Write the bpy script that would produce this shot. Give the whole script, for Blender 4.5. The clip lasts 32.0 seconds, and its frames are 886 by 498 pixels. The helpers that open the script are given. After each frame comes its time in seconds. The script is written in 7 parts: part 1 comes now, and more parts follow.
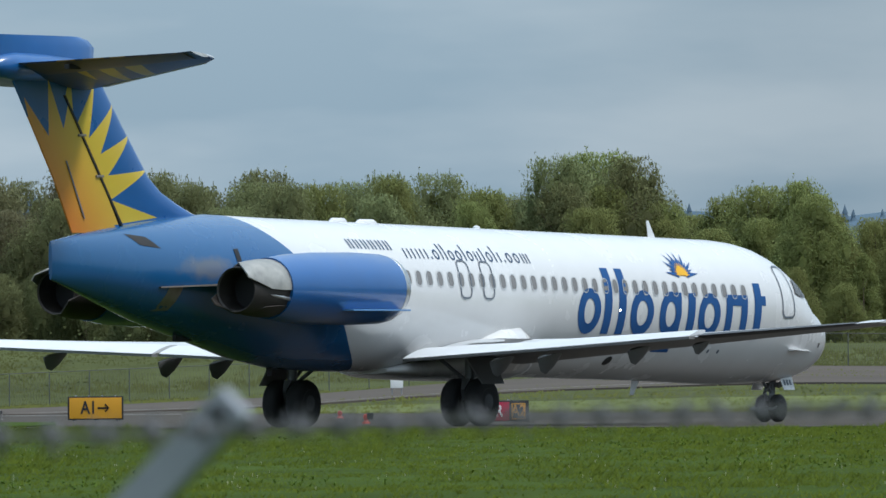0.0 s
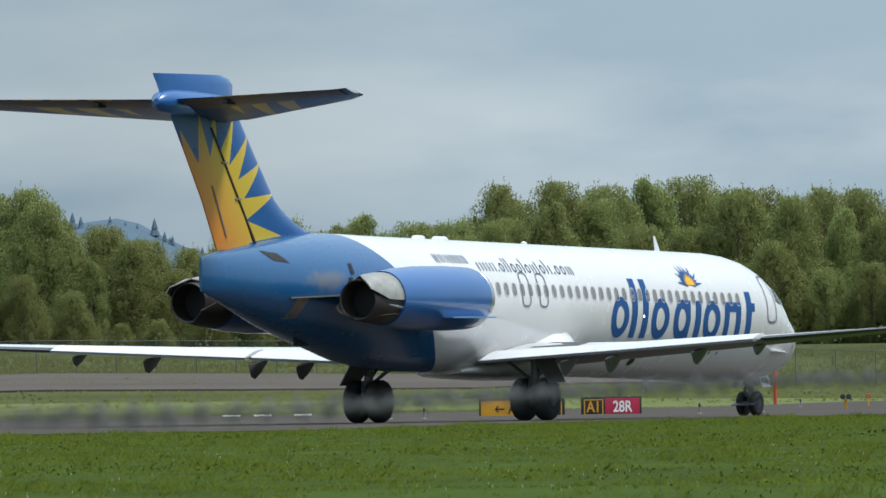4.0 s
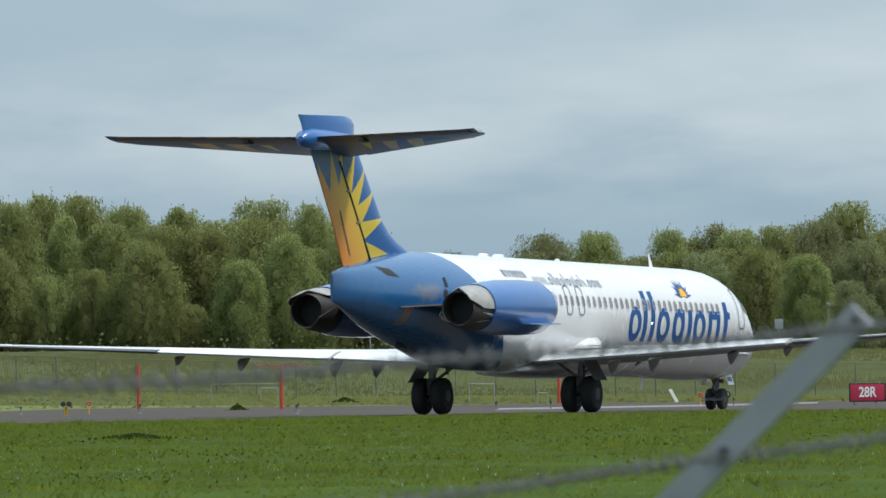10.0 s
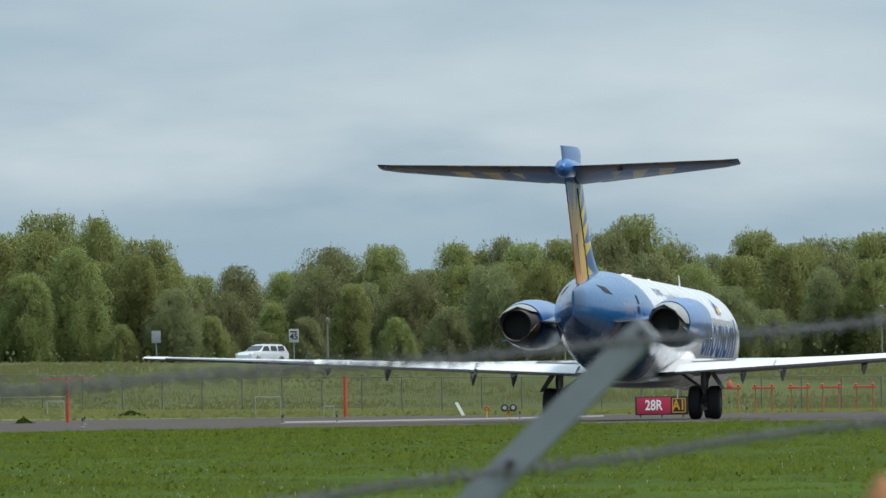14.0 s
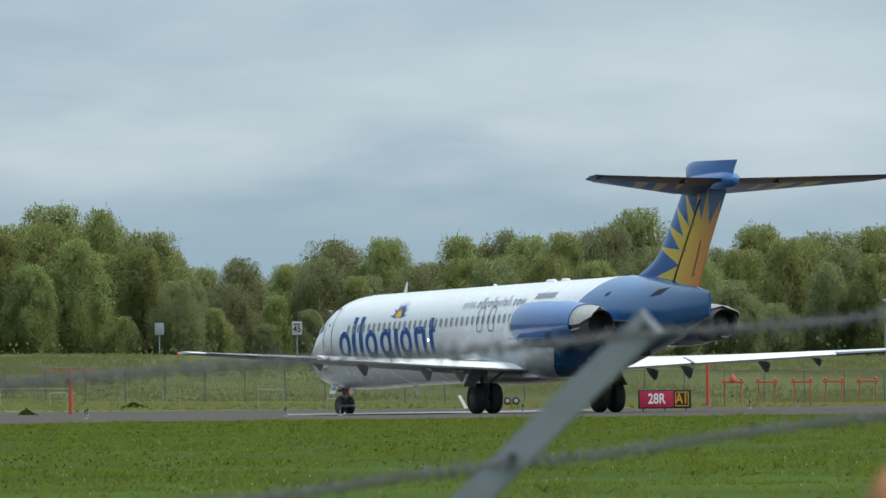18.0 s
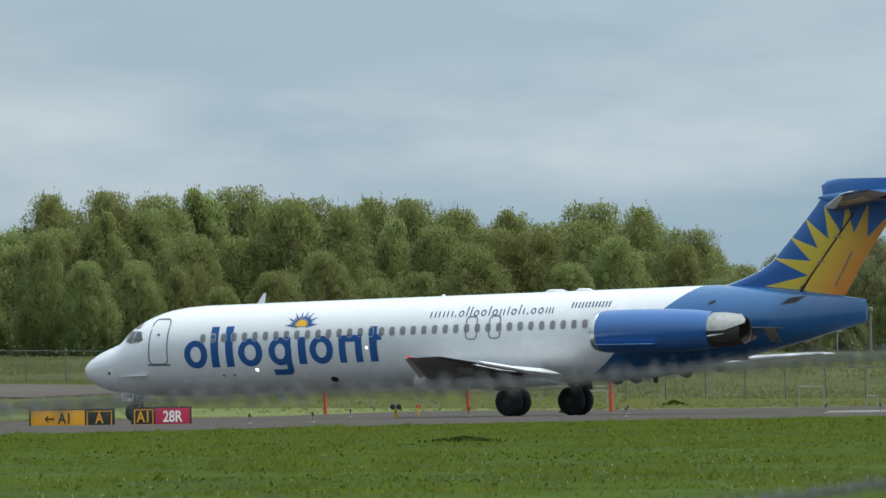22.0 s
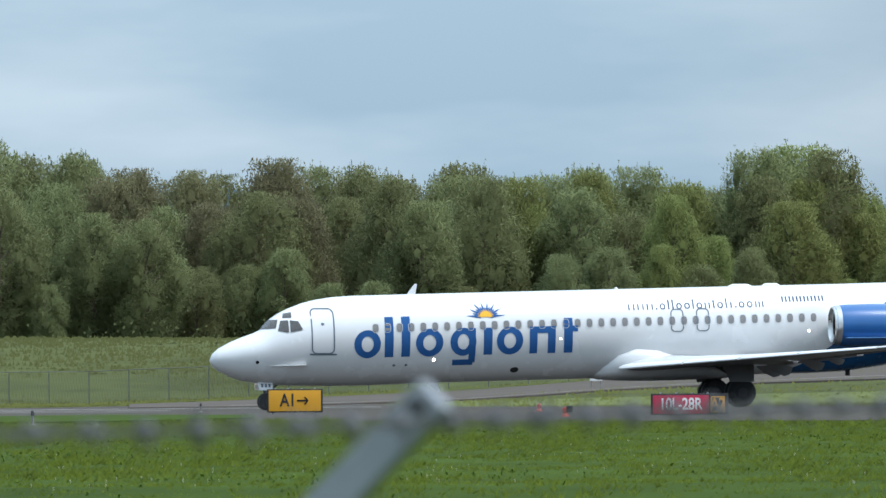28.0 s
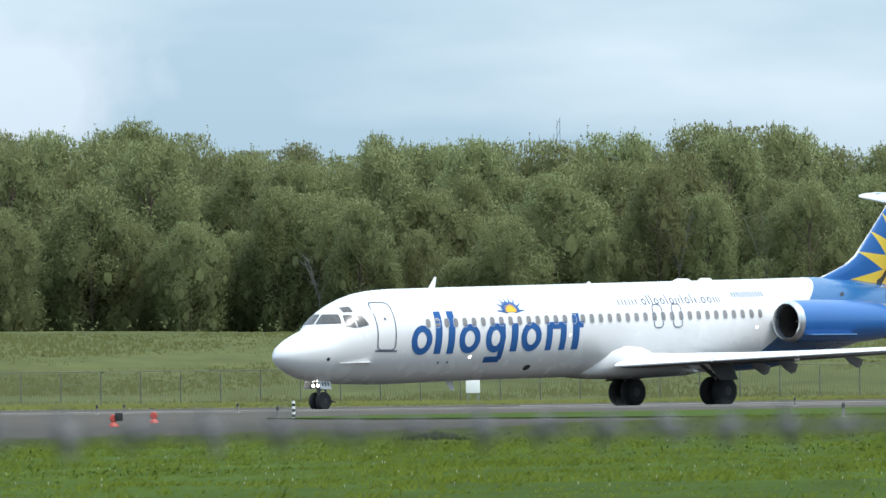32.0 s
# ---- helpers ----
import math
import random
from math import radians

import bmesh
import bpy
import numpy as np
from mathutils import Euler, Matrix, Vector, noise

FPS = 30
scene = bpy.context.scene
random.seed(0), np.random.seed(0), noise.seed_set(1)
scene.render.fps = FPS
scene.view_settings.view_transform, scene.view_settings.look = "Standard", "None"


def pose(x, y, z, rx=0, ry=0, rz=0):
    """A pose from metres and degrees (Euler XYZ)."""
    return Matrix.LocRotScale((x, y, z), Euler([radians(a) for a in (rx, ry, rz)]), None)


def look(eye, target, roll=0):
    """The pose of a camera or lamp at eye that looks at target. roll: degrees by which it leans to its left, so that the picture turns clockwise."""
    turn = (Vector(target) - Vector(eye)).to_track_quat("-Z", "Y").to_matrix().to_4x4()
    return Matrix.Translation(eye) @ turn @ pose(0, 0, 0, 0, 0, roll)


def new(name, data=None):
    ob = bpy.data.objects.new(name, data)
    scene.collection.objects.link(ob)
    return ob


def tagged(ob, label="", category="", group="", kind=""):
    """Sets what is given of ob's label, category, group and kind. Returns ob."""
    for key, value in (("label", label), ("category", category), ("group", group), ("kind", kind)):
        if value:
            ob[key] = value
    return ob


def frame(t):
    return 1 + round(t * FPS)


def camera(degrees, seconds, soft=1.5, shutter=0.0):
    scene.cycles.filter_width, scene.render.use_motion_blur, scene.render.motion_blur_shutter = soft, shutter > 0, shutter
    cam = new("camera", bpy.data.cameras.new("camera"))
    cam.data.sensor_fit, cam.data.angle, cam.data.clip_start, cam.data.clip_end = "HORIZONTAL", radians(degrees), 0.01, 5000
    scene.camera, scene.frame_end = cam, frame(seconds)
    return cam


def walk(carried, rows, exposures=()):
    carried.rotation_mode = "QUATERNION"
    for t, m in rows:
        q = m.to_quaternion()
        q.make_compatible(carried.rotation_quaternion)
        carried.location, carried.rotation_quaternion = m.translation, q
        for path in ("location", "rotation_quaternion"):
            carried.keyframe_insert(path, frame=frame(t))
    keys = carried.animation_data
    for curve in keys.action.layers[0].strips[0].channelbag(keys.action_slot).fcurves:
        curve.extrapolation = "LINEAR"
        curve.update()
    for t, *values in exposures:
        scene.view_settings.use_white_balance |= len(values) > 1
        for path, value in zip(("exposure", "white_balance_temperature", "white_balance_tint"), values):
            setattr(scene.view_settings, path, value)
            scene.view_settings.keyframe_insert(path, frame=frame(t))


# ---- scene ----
cam = camera(4.2135, 32.0, soft=1.5)
cam.data.dof.use_dof = True
cam.data.dof.focus_distance = 420.0
cam.data.dof.aperture_fstop = 34.0


def aim(az, el, roll):
    """The camera stands still and turns: compass angle from +y, tilt and lean in degrees."""
    return pose(0, 0, 0.722, 90 + el, 0, -az) @ pose(0, 0, 0, 0, 0, roll)


walk(cam, [
    (0.0, aim(-8.3529, 0.7060, -0.493)),
    (0.5, aim(-7.7364, 0.7039, -0.678)),
    (1.0, aim(-7.1690, 0.7005, -0.675)),
    (1.5, aim(-6.6975, 0.7055, -0.561)),
    (2.0, aim(-6.1620, 0.7011, -0.541)),
    (2.5, aim(-5.9281, 0.7043, -0.683)),
    (4.5, aim(-4.2657, 0.6974, -0.918)),
    (5.0, aim(-3.9541, 0.6971, -1.007)),
    (5.5, aim(-3.5882, 0.6923, -0.954)),
    (6.0, aim(-3.1940, 0.6902, -0.880)),
    (6.5, aim(-2.8522, 0.6911, -0.863)),
    (7.0, aim(-2.5352, 0.6897, -0.902)),
    (7.5, aim(-2.1260, 0.6825, -0.885)),
    (8.0, aim(-1.8173, 0.6889, -0.807)),
    (8.5, aim(-1.5273, 0.6745, -0.813)),
    (9.0, aim(-1.3282, 0.6773, -0.827)),
    (9.5, aim(-1.1898, 0.6805, -0.771)),
    (10.0, aim(-0.9725, 0.6813, -0.785)),
    (10.5, aim(-0.7552, 0.6828, -0.889)),
    (11.0, aim(-0.5340, 0.6896, -0.873)),
    (11.5, aim(-0.3096, 0.6893, -0.857)),
    (12.0, aim(-0.1410, 0.6989, -0.921)),
    (12.5, aim(-0.0514, 0.7125, -0.841)),
    (13.0, aim(0.0084, 0.7246, -0.929)),
    (13.5, aim(0.0236, 0.7282, -0.921)),
    (14.0, aim(0.0451, 0.7306, -0.799)),
    (14.5, aim(0.0550, 0.7263, -0.687)),
    (16.5, aim(0.0320, 0.7069, -0.775)),
    (17.0, aim(0.0251, 0.7063, -0.704)),
    (17.5, aim(0.0239, 0.7005, -0.718)),
    (18.0, aim(0.0285, 0.6969, -0.624)),
    (18.5, aim(0.0231, 0.6934, -0.679)),
    (19.0, aim(0.0250, 0.6841, -0.750)),
    (19.5, aim(-0.1373, 0.6936, -0.752)),
    (20.0, aim(-0.7347, 0.7015, -0.740)),
    (20.5, aim(-1.1769, 0.6982, -0.737)),
    (21.0, aim(-1.5698, 0.7075, -0.860)),
    (21.5, aim(-2.0497, 0.7138, -0.828)),
    (22.0, aim(-2.5393, 0.7159, -0.798)),
    (22.5, aim(-3.0005, 0.7168, -0.982)),
    (23.0, aim(-3.4796, 0.7227, -0.864)),
    (23.5, aim(-4.0431, 0.7279, -0.914)),
    (24.0, aim(-4.6457, 0.7324, -0.784)),
    (24.5, aim(-5.2141, 0.7316, -0.828)),
    (25.0, aim(-5.7943, 0.7322, -0.694)),
    (25.5, aim(-6.4557, 0.7067, -0.718)),
    (26.0, aim(-7.1699, 0.6774, -0.777)),
    (26.5, aim(-7.7667, 0.6864, -0.586)),
    (28.5, aim(-9.8817, 0.6751, -0.550)),
    (29.0, aim(-10.5469, 0.6758, -0.640)),
    (29.5, aim(-11.1705, 0.6649, -0.469)),
    (30.0, aim(-11.5300, 0.6627, -0.427)),
    (30.5, aim(-11.9901, 0.6616, -0.523)),
    (31.0, aim(-12.3530, 0.6708, -0.601)),
    (31.5, aim(-12.7857, 0.6752, -0.681)),
    (32.0, aim(-13.1560, 0.6752, -0.591)),
], exposures=[(0.0, -0.22, 6150, 10), (2.0, -0.28, 6150, 10), (5.0, 0.0, 6500, 10), (20.0, 0.02, 6500, 10), (22.0, -0.03, 6480, 10), (24.0, -0.05, 6250, 10), (26.0, 0.02, 6000, 10), (29.0, 0.25, 6100, 10), (32.0, 0.42, 6250, 10)])

# ---- light: a bright, broken overcast ----
def calc(nt, op, a, b=None, c=None):
    n = nt.nodes.new("ShaderNodeMath")
    n.operation = op
    for i, v in enumerate((a, b, c)):
        if v is None:
            continue
        if isinstance(v, (int, float)):
            n.inputs[i].default_value = v
        else:
            nt.links.new(v, n.inputs[i])
    return n.outputs[0]


def make_world():
    w = bpy.data.worlds.new("sky")
    scene.world = w
    w.use_nodes = True
    nt = w.node_tree
    nt.nodes.clear()
    N, L = nt.nodes.new, nt.links.new
    out, bg = N("ShaderNodeOutputWorld"), N("ShaderNodeBackground")
    sky = N("ShaderNodeTexSky")
    sky.sky_type, sky.sun_disc = "NISHITA", False
    sky.sun_elevation, sky.sun_rotation = SUN_EL, SUN_AZ
    sky.dust_density, sky.ozone_density = 2.0, 2.0
    tex = N("ShaderNodeTexCoord")
    sep = N("ShaderNodeSeparateXYZ")
    L(tex.outputs["Generated"], sep.inputs[0])
    # cloud deck: flat grey-blue with pale banks, finely layered near the horizon
    mapn = N("ShaderNodeMapping")
    mapn.inputs["Scale"].default_value = (9, 9, 34)
    mapn.inputs["Location"].default_value = (2.3, 0.4, 0.0)
    L(tex.outputs["Generated"], mapn.inputs[0])
    n1 = N("ShaderNodeTexNoise")
    n1.inputs["Scale"].default_value, n1.inputs["Detail"].default_value, n1.inputs["Roughness"].default_value = 2.0, 5, 0.48
    L(mapn.outputs[0], n1.inputs["Vector"])
    ramp = N("ShaderNodeValToRGB")
    e = ramp.color_ramp.elements
    e[0].position, e[0].color = 0.42, (0.313, 0.447, 0.545, 1)
    e[1].position, e[1].color = 0.66, (0.585, 0.683, 0.737, 1)
    L(n1.outputs["Fac"], ramp.inputs[0])
    # paler high up, blue-grey low down
    hi = N("ShaderNodeMapRange")
    hi.inputs["From Min"].default_value, hi.inputs["From Max"].default_value = 0.004, 0.040
    L(sep.outputs["Z"], hi.inputs["Value"])
    lift = N("ShaderNodeMix")
    lift.data_type = "RGBA"
    L(hi.outputs[0], lift.inputs["Factor"])
    L(ramp.outputs[0], lift.inputs["A"])
    pale = N("ShaderNodeMix")
    pale.data_type = "RGBA"
    pale.inputs["Factor"].default_value = 0.45
    L(ramp.outputs[0], pale.inputs["A"])
    pale.inputs["B"].default_value = (0.50, 0.617, 0.69, 1)
    L(pale.outputs["Result"], lift.inputs["B"])
    dim = N("ShaderNodeMix")
    dim.data_type, dim.blend_type = "RGBA", "MULTIPLY"
    dim.inputs["Factor"].default_value = 1.0
    L(sky.outputs[0], dim.inputs["A"])
    dim.inputs["B"].default_value = (0.09, 0.09, 0.09, 1)
    mix = N("ShaderNodeMix")
    mix.data_type = "RGBA"
    mix.inputs["Factor"].default_value = 0.9
    L(dim.outputs["Result"], mix.inputs["A"])
    L(lift.outputs["Result"], mix.inputs["B"])
    # one bright cumulus low in the west
    off = N("ShaderNodeVectorMath")
    off.operation = "SUBTRACT"
    L(tex.outputs["Generated"], off.inputs[0])
    a, el = radians(-15.35), radians(1.42)
    off.inputs[1].default_value = (math.sin(a) * math.cos(el), math.cos(a) * math.cos(el), math.sin(el))
    flat = N("ShaderNodeVectorMath")
    flat.operation = "MULTIPLY"
    L(off.outputs[0], flat.inputs[0])
    flat.inputs[1].default_value = (1.0, 1.0, 2.0)
    ln = N("ShaderNodeVectorMath")
    ln.operation = "LENGTH"
    L(flat.outputs[0], ln.inputs[0])
    puff = N("ShaderNodeTexNoise")
    puff.inputs["Scale"].default_value, puff.inputs["Detail"].default_value = 190.0, 5.0
    L(tex.outputs["Generated"], puff.inputs["Vector"])
    edge = calc(nt, "MULTIPLY_ADD", puff.outputs["Fac"], 0.012, ln.outputs["Value"])
    cm = N("ShaderNodeMapRange")
    cm.inputs["From Min"].default_value, cm.inputs["From Max"].default_value = 0.0215, 0.0150
    L(edge, cm.inputs["Value"])
    cloud = N("ShaderNodeMix")
    cloud.data_type = "RGBA"
    L(calc(nt, "MULTIPLY", cm.outputs[0], 0.8), cloud.inputs["Factor"])
    L(mix.outputs["Result"], cloud.inputs["A"])
    cloud.inputs["B"].default_value = (0.56, 0.63, 0.69, 1)
    # a bank of pale cloud low in the north, breaking up to the west into duller sky
    az = calc(nt, "ARCTAN2", sep.outputs["X"], sep.outputs["Y"])
    flow = N("ShaderNodeCombineXYZ")
    L(calc(nt, "MULTIPLY", az, 38.0), flow.inputs[0])
    L(calc(nt, "MULTIPLY", sep.outputs["Z"], 130.0), flow.inputs[1])
    lump = N("ShaderNodeTexNoise")
    lump.inputs["Scale"].default_value, lump.inputs["Detail"].default_value, lump.inputs["Roughness"].default_value = 1.0, 5.0, 0.5
    L(flow.outputs[0], lump.inputs["Vector"])
    tall = calc(nt, "DIVIDE", calc(nt, "SUBTRACT", sep.outputs["Z"], 0.0212), 0.0060)
    fade = calc(nt, "POWER", 2.718, calc(nt, "MULTIPLY", calc(nt, "MULTIPLY", tall, tall), -1.0))
    west, east = N("ShaderNodeMapRange"), N("ShaderNodeMapRange")
    west.inputs["From Min"].default_value, west.inputs["From Max"].default_value = -0.105, -0.085
    east.inputs["From Min"].default_value, east.inputs["From Max"].default_value = 0.10, 0.03
    for m in (west, east):
        L(az, m.inputs["Value"])
    body = N("ShaderNodeMapRange")
    body.inputs["From Min"].default_value, body.inputs["From Max"].default_value = 0.40, 0.66
    L(lump.outputs["Fac"], body.inputs["Value"])
    bank = N("ShaderNodeMix")
    bank.data_type = "RGBA"
    L(calc(nt, "MULTIPLY", calc(nt, "MULTIPLY", calc(nt, "MULTIPLY", west.outputs[0], east.outputs[0]), fade), calc(nt, "MULTIPLY", body.outputs[0], 0.62)), bank.inputs["Factor"])
    L(cloud.outputs["Result"], bank.inputs["A"])
    bank.inputs["B"].default_value = (0.60, 0.68, 0.72, 1)
    dull = calc(nt, "DIVIDE", calc(nt, "ADD", az, 0.110), 0.026)
    dull = calc(nt, "POWER", 2.718, calc(nt, "MULTIPLY", calc(nt, "MULTIPLY", dull, dull), -1.0))
    shade = N("ShaderNodeVectorMath")
    shade.operation = "SCALE"
    L(bank.outputs["Result"], shade.inputs[0])
    L(calc(nt, "MULTIPLY_ADD", dull, -0.15, 1.0), shade.inputs["Scale"])
    # an overcast sky is brighter towards the zenith
    up = calc(nt, "MULTIPLY_ADD", calc(nt, "MAXIMUM", sep.outputs["Z"], 0.0), 1.7, 1.0)
    top = N("ShaderNodeVectorMath")
    top.operation = "SCALE"
    L(shade.outputs[0], top.inputs[0])
    L(up, top.inputs["Scale"])
    L(top.outputs[0], bg.inputs["Color"])
    bg.inputs["Strength"].default_value = 1.0
    L(bg.outputs[0], out.inputs[0])


SUN_EL, SUN_AZ = radians(62), radians(108)
make_world()
sun = new("sun", bpy.data.lights.new("sun", "SUN"))
sun.data.energy, sun.data.angle, sun.data.color = 3.3, radians(11), (1.0, 0.96, 0.90)
sun.matrix_basis = look((0, 0, 0), (-math.sin(SUN_AZ) * math.cos(SUN_EL), -math.cos(SUN_AZ) * math.cos(SUN_EL), -math.sin(SUN_EL)))
scene.view_settings.exposure = 0.0


# ---- materials ----
def mat(name, color, rough=0.5, metal=0.0, spec=0.5, vary=0.12, scale=6.0, bump=0.0, coat=0.0, coords="Object", detail=5.0):
    """A surface with blotches at two scales, uneven gloss and a little relief."""
    m = bpy.data.materials.new(name)
    m.use_nodes = True
    nt = m.node_tree
    N, L = nt.nodes.new, nt.links.new
    b = nt.nodes["Principled BSDF"]
    b.inputs["Metallic"].default_value = metal
    b.inputs["Specular IOR Level"].default_value = spec
    b.inputs["Coat Weight"].default_value = coat
    b.inputs["Coat Roughness"].default_value = 0.12
    tex = N("ShaderNodeTexCoord")
    big, fine = N("ShaderNodeTexNoise"), N("ShaderNodeTexNoise")
    for n, s in ((big, scale * 0.13), (fine, scale)):
        n.inputs["Scale"].default_value, n.inputs["Detail"].default_value = s, detail
        L(tex.outputs[coords], n.inputs["Vector"])
    add = N("ShaderNodeMath")
    add.operation = "ADD"
    L(big.outputs["Fac"], add.inputs[0])
    L(fine.outputs["Fac"], add.inputs[1])
    rng = N("ShaderNodeMapRange")
    rng.inputs["From Min"].default_value, rng.inputs["From Max"].default_value = 0.6, 1.4
    rng.inputs["To Min"].default_value, rng.inputs["To Max"].default_value = 1 - vary, 1 + vary
    L(add.outputs[0], rng.inputs["Value"])
    mul = N("ShaderNodeMix")
    mul.data_type, mul.blend_type = "RGBA", "MULTIPLY"
    mul.inputs["Factor"].default_value = 1.0
    mul.inputs["A"].default_value = (*color, 1)
    L(rng.outputs[0], mul.inputs["B"])
    L(mul.outputs["Result"], b.inputs["Base Color"])
    rr = N("ShaderNodeMapRange")
    rr.inputs["To Min"].default_value, rr.inputs["To Max"].default_value = max(0.02, rough - 0.08), min(1, rough + 0.08)
    L(fine.outputs["Fac"], rr.inputs["Value"])
    L(rr.outputs[0], b.inputs["Roughness"])
    if bump:
        bp = N("ShaderNodeBump")
        bp.inputs["Strength"].default_value, bp.inputs["Distance"].default_value = bump, 0.02
        L(fine.outputs["Fac"], bp.inputs["Height"])
        L(bp.outputs[0], b.inputs["Normal"])
    m["base"] = mul.name
    return m


def base_mix(m, color2, build):
    """Lay color2 over m's base colour by the factor that build(nt, coordinates) returns."""
    nt = m.node_tree
    b, mul = nt.nodes["Principled BSDF"], nt.nodes[m["base"]]
    tex = nt.nodes.new("ShaderNodeTexCoord")
    fac = build(nt, tex)
    mx = nt.nodes.new("ShaderNodeMix")
    mx.data_type = "RGBA"
    nt.links.new(fac, mx.inputs["Factor"])
    nt.links.new(mul.outputs["Result"], mx.inputs["A"])
    if isinstance(color2, tuple):
        mx.inputs["B"].default_value = (*color2, 1)
    else:
        nt.links.new(color2, mx.inputs["B"])
    nt.links.new(mx.outputs["Result"], b.inputs["Base Color"])
    m["base"] = mx.name
    return m


WHITE = (0.640, 0.634, 0.632)
BLUE = (0.0110, 0.0930, 0.2900)
M_white = mat("white_paint", WHITE, 0.28, vary=0.04, scale=1.2, coat=0.3)
M_blue = mat("blue_paint", BLUE, 0.32, vary=0.10, scale=1.5, coat=0.6)
M_grey = mat("wing_grey", (0.50, 0.51, 0.52), 0.38, vary=0.10, scale=2.0)
M_flap = mat("flap_grey", (0.60, 0.61, 0.62), 0.40, vary=0.10, scale=2.0)
M_spoiler = mat("spoiler_grey", (0.36, 0.365, 0.37), 0.42, vary=0.15, scale=2.0)
# Shade under wings and flaps as a dark grey; dark fittings share it.
M_under = mat("shade_and_dark_parts", (0.19, 0.19, 0.192), 0.4, vary=0.15, scale=2.0)
M_metal = mat("bare_metal", (0.62, 0.61, 0.59), 0.30, metal=0.9, vary=0.18, scale=5.0)
M_burnt = mat("heat_stained_metal", (0.30, 0.26, 0.23), 0.42, metal=0.8, vary=0.35, scale=5.0)
M_dark = mat("soot_black", (0.012, 0.012, 0.013), 0.7, vary=0.3, scale=5.0)
M_rim = mat("window_surround", (0.42, 0.43, 0.44), 0.4, vary=0.1, scale=10.0)
M_tyre = mat("tyre_rubber", (0.018, 0.018, 0.019), 0.75, vary=0.25, scale=14.0, bump=0.2)
M_hub = mat("wheel_hub", (0.045, 0.045, 0.048), 0.5, metal=0.4, vary=0.2, scale=14.0)
M_strut = mat("gear_steel", (0.16, 0.165, 0.17), 0.40, metal=0.4, vary=0.25, scale=10.0)
M_window = mat("cabin_window", (0.185, 0.175, 0.17), 0.12, vary=0.15, scale=20.0)
M_wscreen = mat("windscreen_glass", (0.075, 0.070, 0.068), 0.28, spec=0.35, vary=0.15, scale=20.0)
M_line = mat("door_seam_grey", (0.13, 0.15, 0.18), 0.6, spec=0.1, vary=0.15, scale=10.0)
M_title = mat("title_blue", (0.026, 0.090, 0.250), 0.60, spec=0.08, vary=0.08, scale=3.0)
M_small = mat("small_print_blue_grey", (0.055, 0.085, 0.14), 0.60, spec=0.08, vary=0.08, scale=5.0)
M_gold = mat("sun_gold", (0.70, 0.38, 0.04), 0.60, spec=0.08, vary=0.08, scale=4.0)
M_yellow = mat("sign_yellow", (0.5940, 0.2790, 0.0072), 0.55, vary=0.06, scale=3.0)
M_signred = mat("sign_red", (0.42, 0.016, 0.055), 0.45, vary=0.08, scale=3.0)
M_signblack = mat("sign_black", (0.014, 0.014, 0.014), 0.5, vary=0.2, scale=3.0)
M_signwhite = mat("sign_white", (0.75, 0.75, 0.73), 0.5, vary=0.05, scale=3.0)
M_pale = mat("weathered_pale_paint", (0.36, 0.36, 0.35), 0.6, vary=0.15, scale=3.0)
M_orange = mat("signal_orange_paint", (0.3995, 0.0553, 0.0213), 0.5, vary=0.12, scale=3.0)
M_standred = mat("faded_red_paint", (0.36, 0.060, 0.035), 0.6, vary=0.15, scale=3.0)
M_galv = mat("galvanised_steel", (0.2664, 0.2736, 0.2916), 0.5, metal=0.3, vary=0.15, scale=30.0)
M_wire = mat("barbed_wire_steel", (0.145, 0.14, 0.145), 0.7, metal=0.2, vary=0.2, scale=40.0)
M_asphalt = mat("asphalt", (0.0684, 0.0600, 0.0517), 0.9, spec=0.04, vary=0.22, scale=0.5, bump=0.15)
M_concrete = mat("pale_concrete", (0.1870, 0.1785, 0.1658), 0.9, spec=0.15, vary=0.18, scale=0.6, bump=0.1)
M_road = mat("worn_road", (0.0897, 0.0760, 0.0654), 0.9, spec=0.04, vary=0.2, scale=0.3, bump=0.1)
M_fence = mat("weathered_fence", (0.1020, 0.1050, 0.1020), 0.6, metal=0.2, vary=0.2, scale=3.0)
M_pale_bark = mat("pale_bark", (0.13, 0.125, 0.115), 0.9, vary=0.3, scale=2.0)
M_bark = mat("bark", (0.10, 0.075, 0.055), 0.9, vary=0.3, scale=3.0, bump=0.3)
# Blue-grey imitates distance haze on the ridge, its firs and the mast.
M_hill = mat("far_haze_blue", (0.088, 0.125, 0.160), 0.95, spec=0.0, vary=0.15, scale=0.02)
M_soil = mat("bare_soil", (0.16, 0.125, 0.085), 0.95, spec=0.1, vary=0.25, scale=0.15)


def glow(name, color, strength):
    m = bpy.data.materials.new(name)
    m.use_nodes = True
    b = m.node_tree.nodes["Principled BSDF"]
    b.inputs["Base Color"].default_value = (*color, 1)
    b.inputs["Emission Color"].default_value = (*color, 1)
    b.inputs["Emission Strength"].default_value = strength
    return m


M_lamp = glow("lit_lamp", (1.0, 0.95, 0.85), 9.0)
M_redlamp = glow("red_lamp", (0.6, 0.05, 0.03), 0.5)


